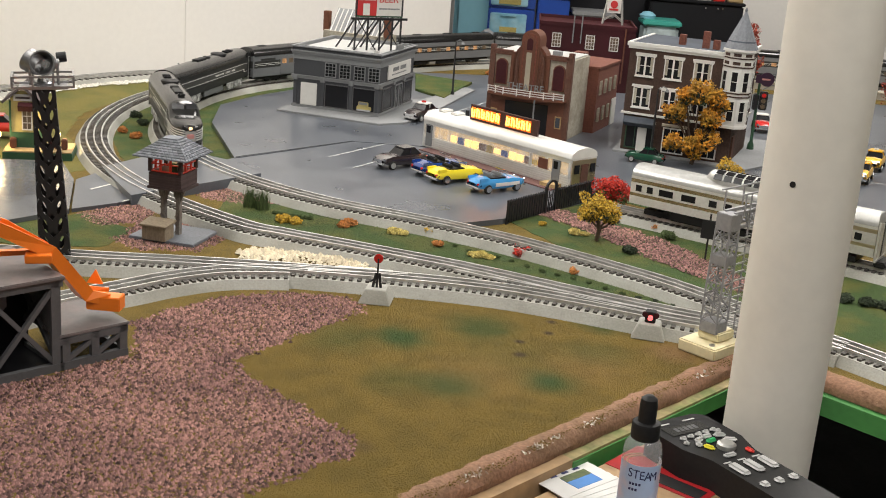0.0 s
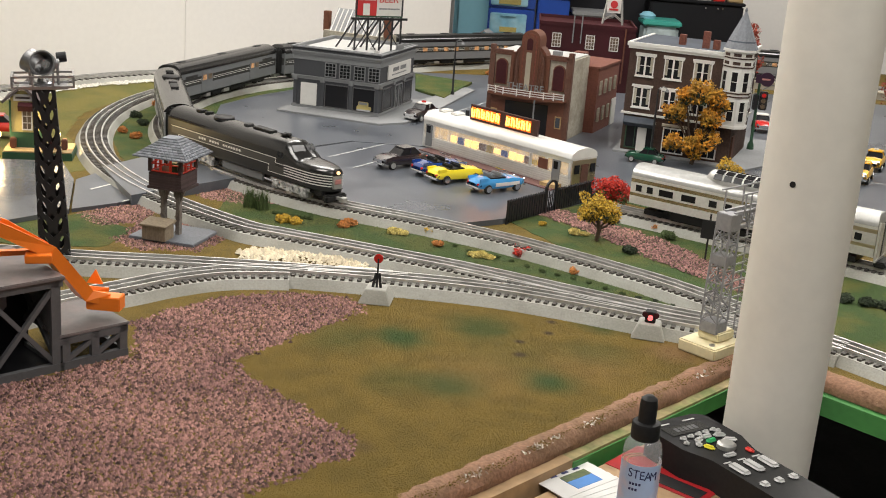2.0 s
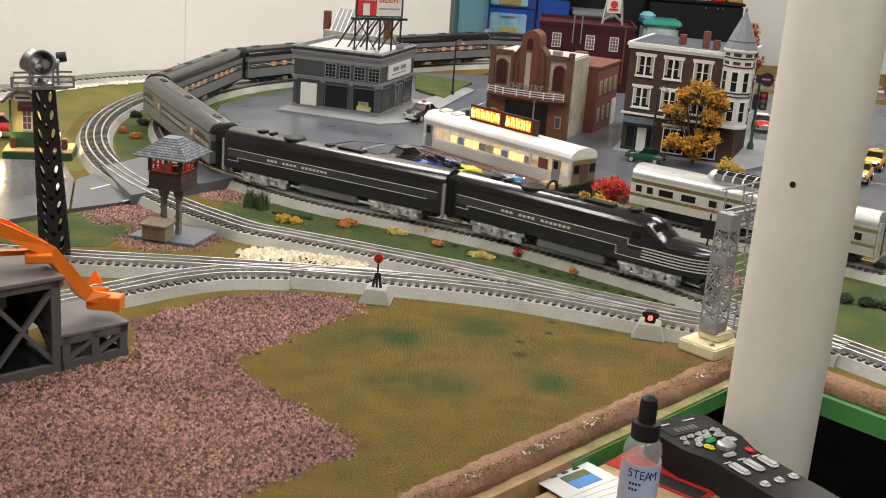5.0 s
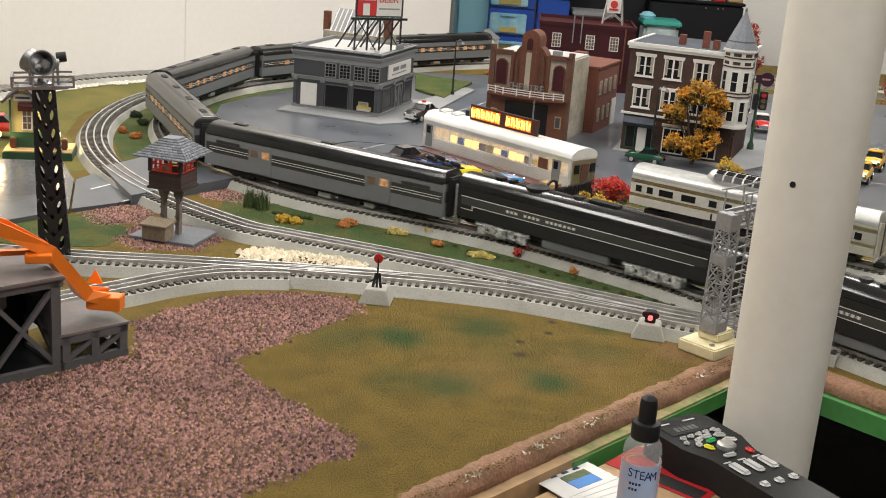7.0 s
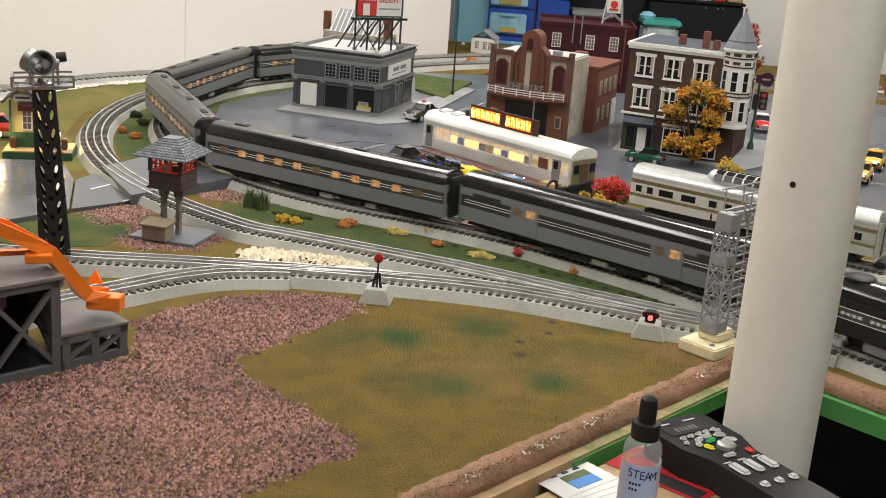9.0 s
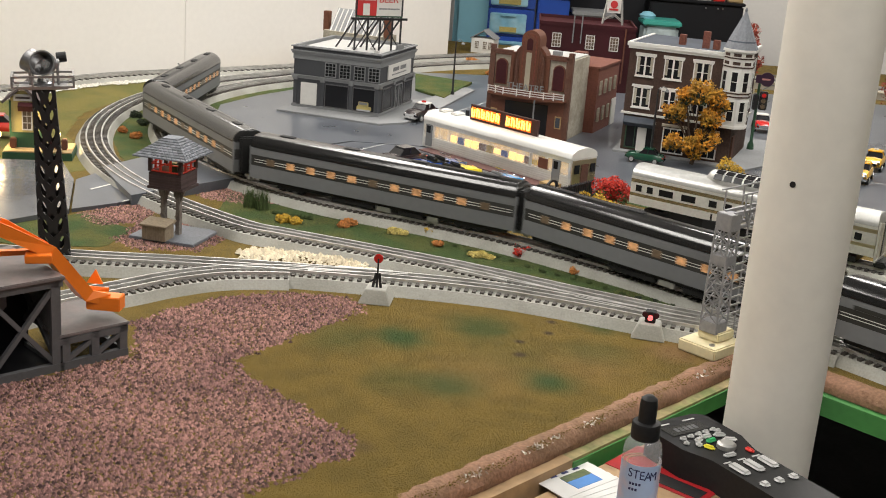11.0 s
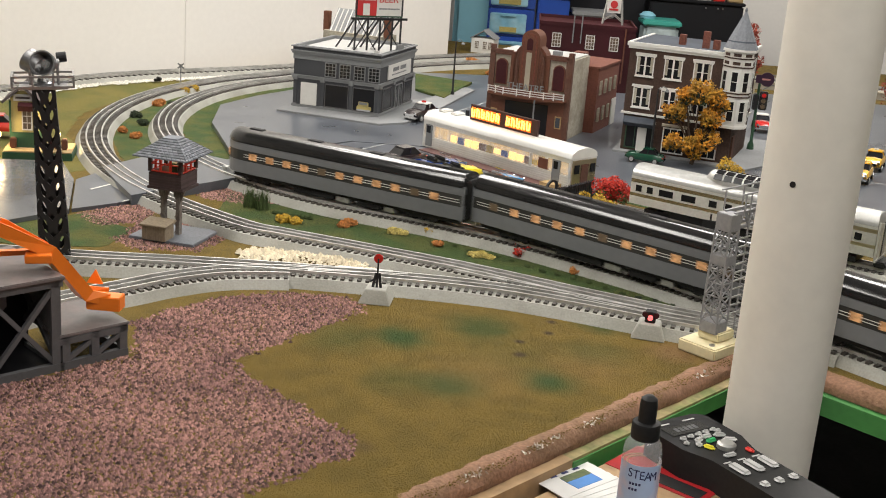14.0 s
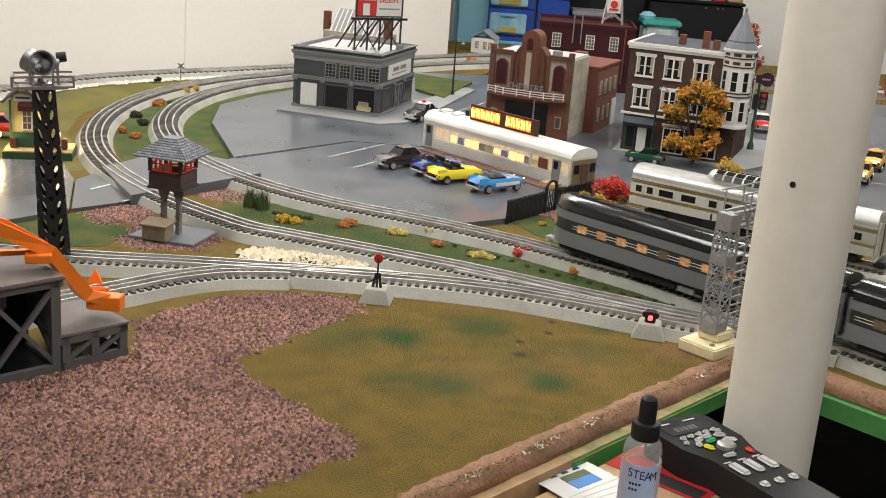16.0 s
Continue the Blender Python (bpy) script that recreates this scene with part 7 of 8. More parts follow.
def dome_car():
    """A silver dome car on the siding."""
    ob = thing("dome_car", pose(0.553, 2.094, RAIL, 0, 0, -34.3), "silver and champagne dome passenger car standing on the siding", "train carriage")
    h, half = 0.230, 0.0325
    for nm, z0, z1, m in (("lower_side", 0.021, 0.036, "stainless"), ("stripe_band", 0.036, 0.042, "gold"), ("window_band", 0.042, 0.062, "stainless"), ("upper_band", 0.062, 0.069, "gold"), ("upper_side", 0.069, 0.074, "stainless")):
        bm = bmesh.new()
        prism(bm, plan(half - (0 if "band" in nm else -0.0004), h, -h, False), z0, z1)
        part(nm, bm, M[m], ob)
    bm = bmesh.new()
    dome(bm, half + 0.0005, h, -h, 0.074, 0.094, False)
    part("roof", bm, M["silver"], ob, "silver rounded roof", smooth=True)
    for i, (x, w) in enumerate(((-0.213, 0.012), (-0.190, 0.012), (-0.157, 0.028), (-0.112, 0.028), (-0.064, 0.015), (-0.035, 0.015), (0.03, 0.028), (0.075, 0.028), (0.12, 0.028), (0.165, 0.028), (0.20, 0.012))):
        for sgn in (-1, 1):
            boxpart("window_pane", (w, 0.0016, 0.012), (x, sgn * half, 0.052), M["darkglass"], ob)
    bm = bmesh.new()
    dome(bm, 0.026, 0.04, -0.095, 0.088, 0.110, True)
    dm = part("dome", bm, M["silver"], ob, "raised glazed dome", smooth=True)
    for i in range(6):
        for sgn in (-1, 1):
            boxpart("dome_pane", (0.015, 0.002, 0.011), (-0.065 + i * 0.019, sgn * 0.0225, 0.1010), M["darkglass"], dm, rx=sgn * 28)
            boxpart("dome_pane", (0.015, 0.012, 0.002), (-0.065 + i * 0.019, sgn * 0.011, 0.1085), M["darkglass"], dm, rx=-sgn * 16)
    boxpart("frame", (2 * h - 0.06, 0.05, 0.010), (0, 0, 0.0085), M["black"], ob)
    for x, w in ((-0.08, 0.13), (0.09, 0.10)):
        boxpart("underfloor_box", (w, 0.060, 0.018), (x, 0, 0.012), M["black"], ob, bev=0.002)
    for c in (-0.15, 0.15):
        bm = bmesh.new()
        for y in (-0.0235, 0.0235):
            box(bm, (0.062, 0.003, 0.006), (c, y, 0.0085))
        tr = part("bogie", bm, M["black"], ob)
        wheels(tr, (c - 0.02, c + 0.02), 0.0085, M["black"])
    bm = bmesh.new()
    for y in (-0.03, 0.03):
        bar(bm, (h + 0.003, y, 0.012), (h + 0.003, y, 0.082), 0.004)
    for y in (-0.012, 0.012):
        bar(bm, (h + 0.003, y, 0.014), (h + 0.003, y, 0.078), 0.004)
    bar(bm, (h + 0.003, -0.03, 0.014), (h + 0.003, 0.03, 0.014), 0.004)
    part("end_frame", bm, M["stainless"], ob)
    boxpart("end_door", (0.003, 0.022, 0.060), (h + 0.001, 0, 0.046), M["darkglass"], ob)
    boxpart("end_step", (0.02, 0.05, 0.01), (h + 0.010, 0, 0.008), M["black"], ob, bev=0.002)
    # its siding
    path = glide([(0.10, 2.404), (0.30, 2.267), (0.553, 2.094), (0.78, 1.94), (1.08, 1.70), (1.5, 1.3)])
    tr, pts, tang = track("railway_track", path, "three-rail siding track under the dome car", 22, -1)
    ties(tr, pts, tang, (0, 0))


# ---- plants ----
def leaves(bm, c, r, n, size, rng, flat=1.0):
    """A loose crown of small bent leaves round c."""
    for _ in range(n):
        d = Vector((rng.gauss(0, 1), rng.gauss(0, 1), rng.gauss(0, 1))).normalized()
        p = Vector(c) + Vector((d.x * r, d.y * r, d.z * r * flat)) * rng.uniform(0.55, 1.08)
        s = size * rng.uniform(0.6, 1.3)
        u = Vector((rng.gauss(0, 1), rng.gauss(0, 1), rng.gauss(0, 1))).normalized()
        v = u.orthogonal().normalized()
        w = u.cross(v)
        a, b, e, f = (bm.verts.new(p + u * s), bm.verts.new(p + v * s * 0.6 + w * s * 0.2), bm.verts.new(p - u * s), bm.verts.new(p - v * s * 0.6 + w * s * 0.2))
        bm.faces.new((a, b, e)), bm.faces.new((a, e, f))


def tree(x, y, z, h, crowns, material, label, seed, trunk_r=0.004, under=None):
    ob = thing("tree", pose(x, y, z), label, "model tree", "model trees")
    rng = random.Random(seed)
    bm = bmesh.new()
    top = min(c[2] for c in crowns)
    segs = [Vector((0, 0, 0)), Vector((0.003, 0, top * 0.5)), Vector((-0.002, 0.002, top))]
    for a, b in zip(segs, segs[1:]):
        bar(bm, a, b, trunk_r * 1.5, 7)
    for c in crowns:
        mid = segs[1].lerp(Vector(c[:3]), 0.5) + Vector((rng.uniform(-0.004, 0.004), 0, -0.004))
        bar(bm, segs[1], mid, trunk_r * 0.8, 6)
        bar(bm, mid, c[:3], trunk_r * 0.5, 5)
        for _ in range(4):
            bar(bm, mid, Vector(c[:3]) + Vector((rng.uniform(-1, 1), rng.uniform(-1, 1), rng.uniform(-0.6, 0.6))) * c[3] * 0.8, trunk_r * 0.25, 4)
    part("trunk", bm, M["bark"], ob)
    bm = bmesh.new()
    for c in crowns:
        leaves(bm, c[:3], c[3], int(c[4]), 0.0042 if h > 0.1 else 0.0030, rng, 0.8)
        for _ in range(7):
            d = Vector((rng.uniform(-1, 1), rng.uniform(-1, 1), rng.uniform(-0.7, 0.8))) * c[3] * 0.85
            leaves(bm, Vector(c[:3]) + d, c[3] * 0.4, int(c[4] * 0.12), 0.0042 if h > 0.1 else 0.0030, rng)
    part("crown", bm, M[material], ob)
    if under:
        bm = bmesh.new()
        for c in crowns:
            leaves(bm, (c[0], c[1], c[2] - c[3] * 0.35), c[3] * 0.8, int(c[4] * 0.5), 0.0042 if h > 0.1 else 0.003, rng, 0.6)
        part("inner_foliage", bm, M[under], ob)


def bush(x, y, r, material, label, seed, h=0.8, z=0.002, tall=False):
    rng = random.Random(seed)
    bm = bmesh.new()
    if tall:
        for _ in range(150):
            a, d = rng.uniform(0, 6.28), r * rng.random()
            p = Vector((d * math.cos(a), d * math.sin(a), 0))
            q = p + Vector((rng.uniform(-0.006, 0.006), rng.uniform(-0.006, 0.006), h * rng.uniform(0.5, 1)))
            s = Vector((0.0007, 0.0005, 0))
            bm.faces.new([bm.verts.new(v) for v in (p - s, p + s, q)])
    else:
        n = 5
        for k in range(n):
            a = 6.28 * k / n + rng.random()
            c = (math.cos(a) * r * 0.5 * rng.random() * 1.6, math.sin(a) * r * 0.5, r * h * rng.uniform(0.25, 0.6))
            leaves(bm, c, r * 0.55, 170, min(0.0026, r * 0.16), rng, h)
    tagged(part("bush", bm, M[material], m=pose(x, y, z)), label, "model bush", "clumps of scenery foliage")


def plants():
    tree(0.560, 2.722, 0.017, 0.19, [(-0.004, -0.01, 0.168, 0.034, 460), (0.034, 0.0, 0.158, 0.026, 300), (-0.030, 0.0, 0.158, 0.024, 260), (0.052, 0.0, 0.140, 0.018, 140), (-0.048, 0.01, 0.116, 0.028, 320), (0.030, -0.01, 0.112, 0.030, 340), (0.028, -0.01, 0.062, 0.032, 340), (-0.016, -0.02, 0.052, 0.022, 220), (-0.050, 0.0, 0.048, 0.022, 220), (0.0, -0.02, 0.028, 0.016, 120)], "gold_leaf", "tall autumn tree with golden orange clumped leaves", 11, 0.005, "dark_leaf")
    tree(0.625, 2.64, 0.012, 0.05, [(0.0, 0.0, 0.020, 0.022, 260), (0.02, 0.0, 0.016, 0.018, 180)], "yellow_leaf", "low golden shrub tree at the kerb", 12, 0.003, "green_leaf")
    tree(0.273, 2.056, 0.002, 0.08, [(-0.006, 0.0, 0.060, 0.026, 420), (0.018, 0.0, 0.056, 0.022, 320), (-0.018, 0.004, 0.050, 0.019, 260), (0.026, 0.0, 0.044, 0.014, 120)], "yellow_leaf", "small golden tree on a dark forked trunk", 13, 0.0035, "dark_leaf")
    tree(0.325, 2.315, 0.003, 0.06, [(-0.012, 0, 0.034, 0.026, 360), (0.022, 0.0, 0.028, 0.026, 360), (0.004, 0.0, 0.044, 0.022, 260)], "red_leaf", "round shrub with red blossom", 14, 0.003, "green_leaf")
    tree(0.833, 3.43, 0.012, 0.24, [(0.005, 0.0, 0.165, 0.028, 220), (0.02, 0.0, 0.165, 0.014, 90), (0.0, 0.0, 0.215, 0.022, 180), (-0.008, 0, 0.255, 0.024, 180), (-0.01, 0.0, 0.125, 0.02, 120)], "rust_leaf", "tall rust red tree behind the brick block", 15, 0.004)
    tree(1.195, 3.23, 0.012, 0.22, [(0.0, 0.0, 0.12, 0.04, 260), (0.0, 0.0, 0.16, 0.04, 260), (0.0, 0, 0.20, 0.03, 200)], "rust_leaf", "tall rust red tree by the street", 16, 0.004)
    rows = ((-0.77, 2.85, 0.016, "dark_leaf", "dark green clump between the tracks"), (-0.727, 2.765, 0.015, "dark_leaf", "very dark clump between the tracks"), (-0.749, 2.665, 0.014, "orange_leaf", "orange clump between the tracks"), (-0.707, 2.615, 0.014, "orange_leaf", "orange clump between the tracks"),
            (-0.757, 3.02, 0.018, "orange_leaf", "rust clump between the tracks"), (-0.72, 3.02, 0.014, "dark_leaf", "dark clump between the tracks"), (-0.745, 3.21, 0.020, "yellow_leaf", "yellow clump between the tracks"), (-0.72, 3.26, 0.020, "yellow_leaf", "yellow clump between the tracks"),
            (-0.285, 2.025, 0.014, "yellow_leaf", "mustard yellow clump between the tracks"), (-0.262, 2.020, 0.012, "yellow_leaf", "mustard yellow clump between the tracks"), (-0.170, 2.038, 0.013, "orange_leaf", "orange clump between the tracks"), (-0.178, 2.022, 0.011, "orange_leaf", "orange clump between the tracks"),
            (-0.018, 2.016, 0.015, "yellow_leaf", "mustard yellow clump between the tracks"), (0.006, 2.008, 0.009, "dark_leaf", "dark green clump between the tracks"), (-0.009, 1.948, 0.010, "orange_leaf", "orange clump between the tracks"), (0.130, 1.930, 0.019, "red_leaf", "bright red clump between the tracks"), (0.153, 1.935, 0.010, "dark_leaf", "dark clump beside the red one"),
            (0.215, 1.853, 0.010, "orange_leaf", "orange clump between the tracks"), (0.181, 2.136, 0.008, "yellow_leaf", "small yellow clump by the fence"), (0.396, 2.166, 0.011, "orange_leaf", "rust clump by the siding"), (0.412, 2.110, 0.016, "green_leaf", "dark green clump by the siding"), (0.326, 1.998, 0.014, "dark_leaf", "dark green clump by the track"))
    for i, (x, y, r, m, label) in enumerate(rows):
        bush(x, y, r, m, label, 30 + i)
    for i, (x, y, r) in enumerate(((-0.09, 2.012, 0.018), (0.059, 1.908, 0.016), (0.236, 2.098, 0.016))):
        bush(x, y, r, "pale_leaf", "low pale yellow scatter in the turf", 60 + i, 0.3)
        bush(x + 0.018, y - 0.006, r * 0.7, "pale_leaf", "low pale yellow scatter in the turf", 70 + i, 0.3)
    for i, (x, y) in enumerate(((-0.36, 2.105), (-0.335, 2.095))):
        bush(x, y, 0.013, "green_leaf", "tuft of tall dark green reeds", 80 + i, 0.04, 0.002, True)
    for i in range(12):
        u = i / 11
        bush(-0.31 + 0.06 * u + 0.01 * math.sin(i * 3), 2.075 - 0.02 * u, 0.0055, "green_leaf", "low green ground clump", 90 + i, 0.6)
    for i in range(16):
        u = i / 15
        bush(0.02 + 0.36 * u, 1.955 - 0.255 * u + 0.006 * math.sin(i * 5), 0.005, "green_leaf" if i < 12 else "dark_leaf", "low green ground clump", 120 + i, 0.5)


# ---- street furniture ----
def picket_fence():
    ob = thing("picket_fence", pose(0, 0, 0), "black picket fence with an arched iron gate", "fence")
    a, g0, g1, b = Vector((0.114, 2.128, 0)), Vector((0.188, 2.222, 0)), Vector((0.212, 2.252, 0)), Vector((0.292, 2.352, 0))
    for p, q in ((a, g0), (g1, b)):
        d = q - p
        n = int(d.length / 0.0078)
        ang = math.degrees(math.atan2(d.y, d.x))
        for i in range(n + 1):
            c = p + d * i / n
            bm = bmesh.new()
            box(bm, (0.0052, 0.0022, 0.040 if 0 < i < n else 0.046), (0, 0, 0.022))
            cyl(bm, 0.0036, 0.005, (0, 0, 0.0415), 4, r2=0.0003, rz=45)
            part("picket", bm, M["iron"], ob, m=pose(c.x, c.y, 0.001, 0, 0, ang))
        for z in (0.010, 0.032):
            boxpart("rail", (d.length, 0.002, 0.004), (0, 0, 0), M["iron"], ob).matrix_basis = pose((p.x + q.x) / 2, (p.y + q.y) / 2, z, 0, 0, ang) @ pose(0, 0.002, 0)
    m = pose(0.200, 2.237, 0, 0, 0, 51)
    bm = bmesh.new()
    for x in (-0.017, 0.017):
        box(bm, (0.005, 0.005, 0.054), (x, 0, 0.027))
    for i in range(10):
        t0, t1 = math.pi * i / 10, math.pi * (i + 1) / 10
        bar(bm, (0.017 * math.cos(t0), 0, 0.050 + 0.014 * math.sin(t0)), (0.017 * math.cos(t1), 0, 0.050 + 0.014 * math.sin(t1)), 0.004)
    part("gate_arch", bm, M["iron"], ob, m=m)
    bm = bmesh.new()
    for i in range(5):
        bar(bm, (-0.012 + i * 0.006, 0, 0.003), (-0.012 + i * 0.006, 0, 0.038 + 0.006 * (i % 2)), 0.0016)
    for z in (0.012, 0.026):
        for k in range(8):
            t0, t1 = 6.2832 * k / 8, 6.2832 * (k + 1) / 8
            bar(bm, (0.008 * math.cos(t0), 0, z + 0.007 * math.sin(t0)), (0.008 * math.cos(t1), 0, z + 0.007 * math.sin(t1)), 0.0014)
    part("gate", bm, M["iron"], ob, m=m)


def street_lamp(x, y, z, h, label):
    ob = thing("street_lamp", pose(x, y, z), label, "street lamp", "street lamps")
    bm = bmesh.new()
    lathe(bm, [(0.006, 0), (0.006, 0.008), (0.003, 0.016), (0.002, h * 0.9), (0.0016, h)], 10)
    part("pole", bm, M["iron"], ob, smooth=True)
    bm = bmesh.new()
    bar(bm, (0, 0, h), (0.012, 0, h + 0.006), 0.002)
    bar(bm, (0.012, 0, h + 0.006), (0.020, 0, h), 0.002)
    part("arm", bm, M["lgrey"], ob)
    bm = bmesh.new()
    cyl(bm, 0.006, 0.006, (0.020, 0, h - 0.006), 12, r2=0.002)
    part("shade", bm, M["lgrey"], ob, smooth=True)


def traffic_signal():
    ob = thing("traffic_signal", pose(0.7523, 2.9655, 0.017, 0, 0, -10), "green pole with signal heads, dark oval sign and lamps", "traffic signal")
    bm = bmesh.new()
    lathe(bm, [(0.009, 0), (0.008, 0.012), (0.004, 0.02), (0.0032, 0.17)], 12)
    part("pole", bm, M["stationgreen"], ob, smooth=True)
    hd = boxpart("signal_head", (0.020, 0.014, 0.046), (0.014, -0.004, 0.125), M["iron"], ob, bev=0.002)
    for i, m in enumerate(("redlamp", "dim", "dim")):
        bm = bmesh.new()
        cyl(bm, 0.0055, 0.004, (0.014, -0.011, 0.139 - i * 0.014), 12, rx=90)
        part("lens", bm, M[m], hd)
    boxpart("signal_head", (0.014, 0.014, 0.040), (-0.004, 0.002, 0.120), M["iron"], ob, bev=0.002)
    bm = bmesh.new()
    cyl(bm, 0.0175, 0.004, (0.016, -0.002, 0.178), 20, rx=90)
    box(bm, (0.030, 0.0042, 0.020), (0.004, -0.004, 0.178))
    sg = part("oval_sign", bm, M["purple"], ob, "dark purple hanging sign")
    boxpart("lettering_bar", (0.020, 0.001, 0.004), (0.014, -0.0068, 0.178), M["pinkplate"], sg)
    bm = bmesh.new()
    for z in (0.165, 0.190):
        bar(bm, (0, 0, z - 0.02), (0.030, 0, z), 0.002)
        bar(bm, (0.030, 0, z), (0.042, 0, z - 0.004), 0.002)
        cyl(bm, 0.005, 0.007, (0.042, 0, z - 0.010), 10, r2=0.002)
    part("lamp_arm", bm, M["lgrey"], ob)


def station():
    ob = thing("station", pose(-0.856, 2.405, 0.0, 0, 0, 12) @ Matrix.Diagonal((1.0, 1.1, 1.22, 1)), "small yellow and green station with brown gabled roof", "building", "buildings of the town")
    boxpart("platform", (0.135, 0.085, 0.012), (0.01, -0.02, 0.006), M["stationgreen"], ob, "dark green platform edge")
    boxpart("platform_top", (0.132, 0.082, 0.002), (0.01, -0.02, 0.0135), M["tan"], ob)
    boxpart("lower_wall", (0.054, 0.058, 0.026), (-0.020, 0.0, 0.027), M["stationgreen"], ob)
    bm = bmesh.new()
    out = [(-0.046, 0.040), (0.006, 0.040), (0.006, 0.096), (-0.020, 0.114), (-0.046, 0.096)]
    lo, hi = [bm.verts.new((x, -0.027, z)) for x, z in out], [bm.verts.new((x, 0.03, z)) for x, z in out]
    bm.faces.new(lo), bm.faces.new(hi[::-1])
    for i in range(5):
        bm.faces.new((lo[i], lo[(i + 1) % 5], hi[(i + 1) % 5], hi[i]))
    part("wall", bm, M["stationyellow"], ob, "pale yellow gabled wall")
    for sgn in (-1, 1):
        boxpart("roof_side", (0.050, 0.082, 0.004), (sgn * 0.019 - 0.020, 0, 0.105), M["brownroof"], ob, ry=sgn * 35)
        boxpart("corner_board", (0.004, 0.003, 0.054), (sgn * 0.0255 - 0.020, -0.028, 0.066), M["stationgreen"], ob)
    window_at(ob, pose(-0.013, -0.0285, 0.062), 0.018, 0.034, 2, 3, "white", "dim")
    boxpart("awning", (0.030, 0.012, 0.010), (-0.014, -0.034, 0.084), M["maroon"], ob, rx=25)
    sg = boxpart("name_board", (0.036, 0.003, 0.011), (-0.020, -0.029, 0.0985), M["white"], ob, "white name board with unreadable bars")
    boxpart("lettering_bar", (0.028, 0.001, 0.003), (-0.020, -0.0310, 0.0985), M["brownroof"], sg)
    for x in (-0.040, 0.046, 0.060):
        boxpart("barrel_box", (0.012, 0.012, 0.018), (x, -0.035, 0.0235), M["copper"], ob, bev=0.002)
    for x, y, p in ((-0.914, 2.352, 0.16), (-0.806, 2.390, 0.22)):
        lp = thing("platform_lamp", pose(x, y, 0.017), "small lit lamp standing on the station platform", "lamp", "platform lamps")
        bm = bmesh.new()
        lathe(bm, [(0.004, 0.0), (0.003, 0.003), (0.0015, 0.005), (0.0015, 0.022)], 10)
        part("post", bm, M["copper"], lp, smooth=True)
        bm = bmesh.new()
        lathe(bm, [(0.002, 0.022), (0.005, 0.026), (0.005, 0.031), (0.002, 0.035)], 14)
        part("bulb", bm, M["lampbulb"], lp, "warm glowing bulb", smooth=True).visible_shadow = False
        d = bpy.data.lights.new("platform_glow", "POINT")
        d.energy, d.color, d.shadow_soft_size = p, (1.0, 0.72, 0.34), 0.005
        gl = new("platform_glow", d)
        gl.matrix_basis = pose(x, y, 0.0455)


def far_track():
    path = glide([(-1.9, 1.7), (-1.45, 2.45), (-1.159, 2.985), (-1.078, 3.18), (-0.97, 3.335), (-0.841, 3.47), (-0.66, 3.63), (-0.45, 3.84), (-0.2, 4.15)])
    tr, pts, tang = track("railway_track", path, "three-rail track with dark ties on white stones by the wall", 0, -1)
    ties(tr, pts, tang, (9, 9), 0.02)
    pl = [(x + 0.05, y - 0.05) for x, y in path[40::8]] + [(x + 0.02, y - 0.02) for x, y in path[-1:40:-8]]
    stones("white_gravel", pl, 0.0042, 0.006, M["backwall"], "white crushed stone along the wall track", seed=21, z=0.004, flat=0.8)
    ob = thing("bumper_stop", pose(-0.842, 3.360, 0.006, 0, 0, 48), "small black bumper stop beside the wall track", "buffer stop")
    boxpart("block", (0.010, 0.020, 0.012), (0, 0, 0.006), M["iron"], ob, bev=0.003)
    boxpart("post", (0.016, 0.008, 0.008), (-0.008, 0, 0.004), M["iron"], ob, bev=0.002)
    cs = thing("crossing_sign", pose(-0.789, 3.40, 0.0, 0, 0, 5), "small grey crossing signal on a thin post", "railway signal")
    boxpart("post", (0.003, 0.003, 0.052), (0, 0, 0.026), M["lgrey"], cs)
    for a in (-40, 40):
        boxpart("blade", (0.022, 0.002, 0.004), (0, -0.002, 0.048), M["lgrey"], cs, ry=a)


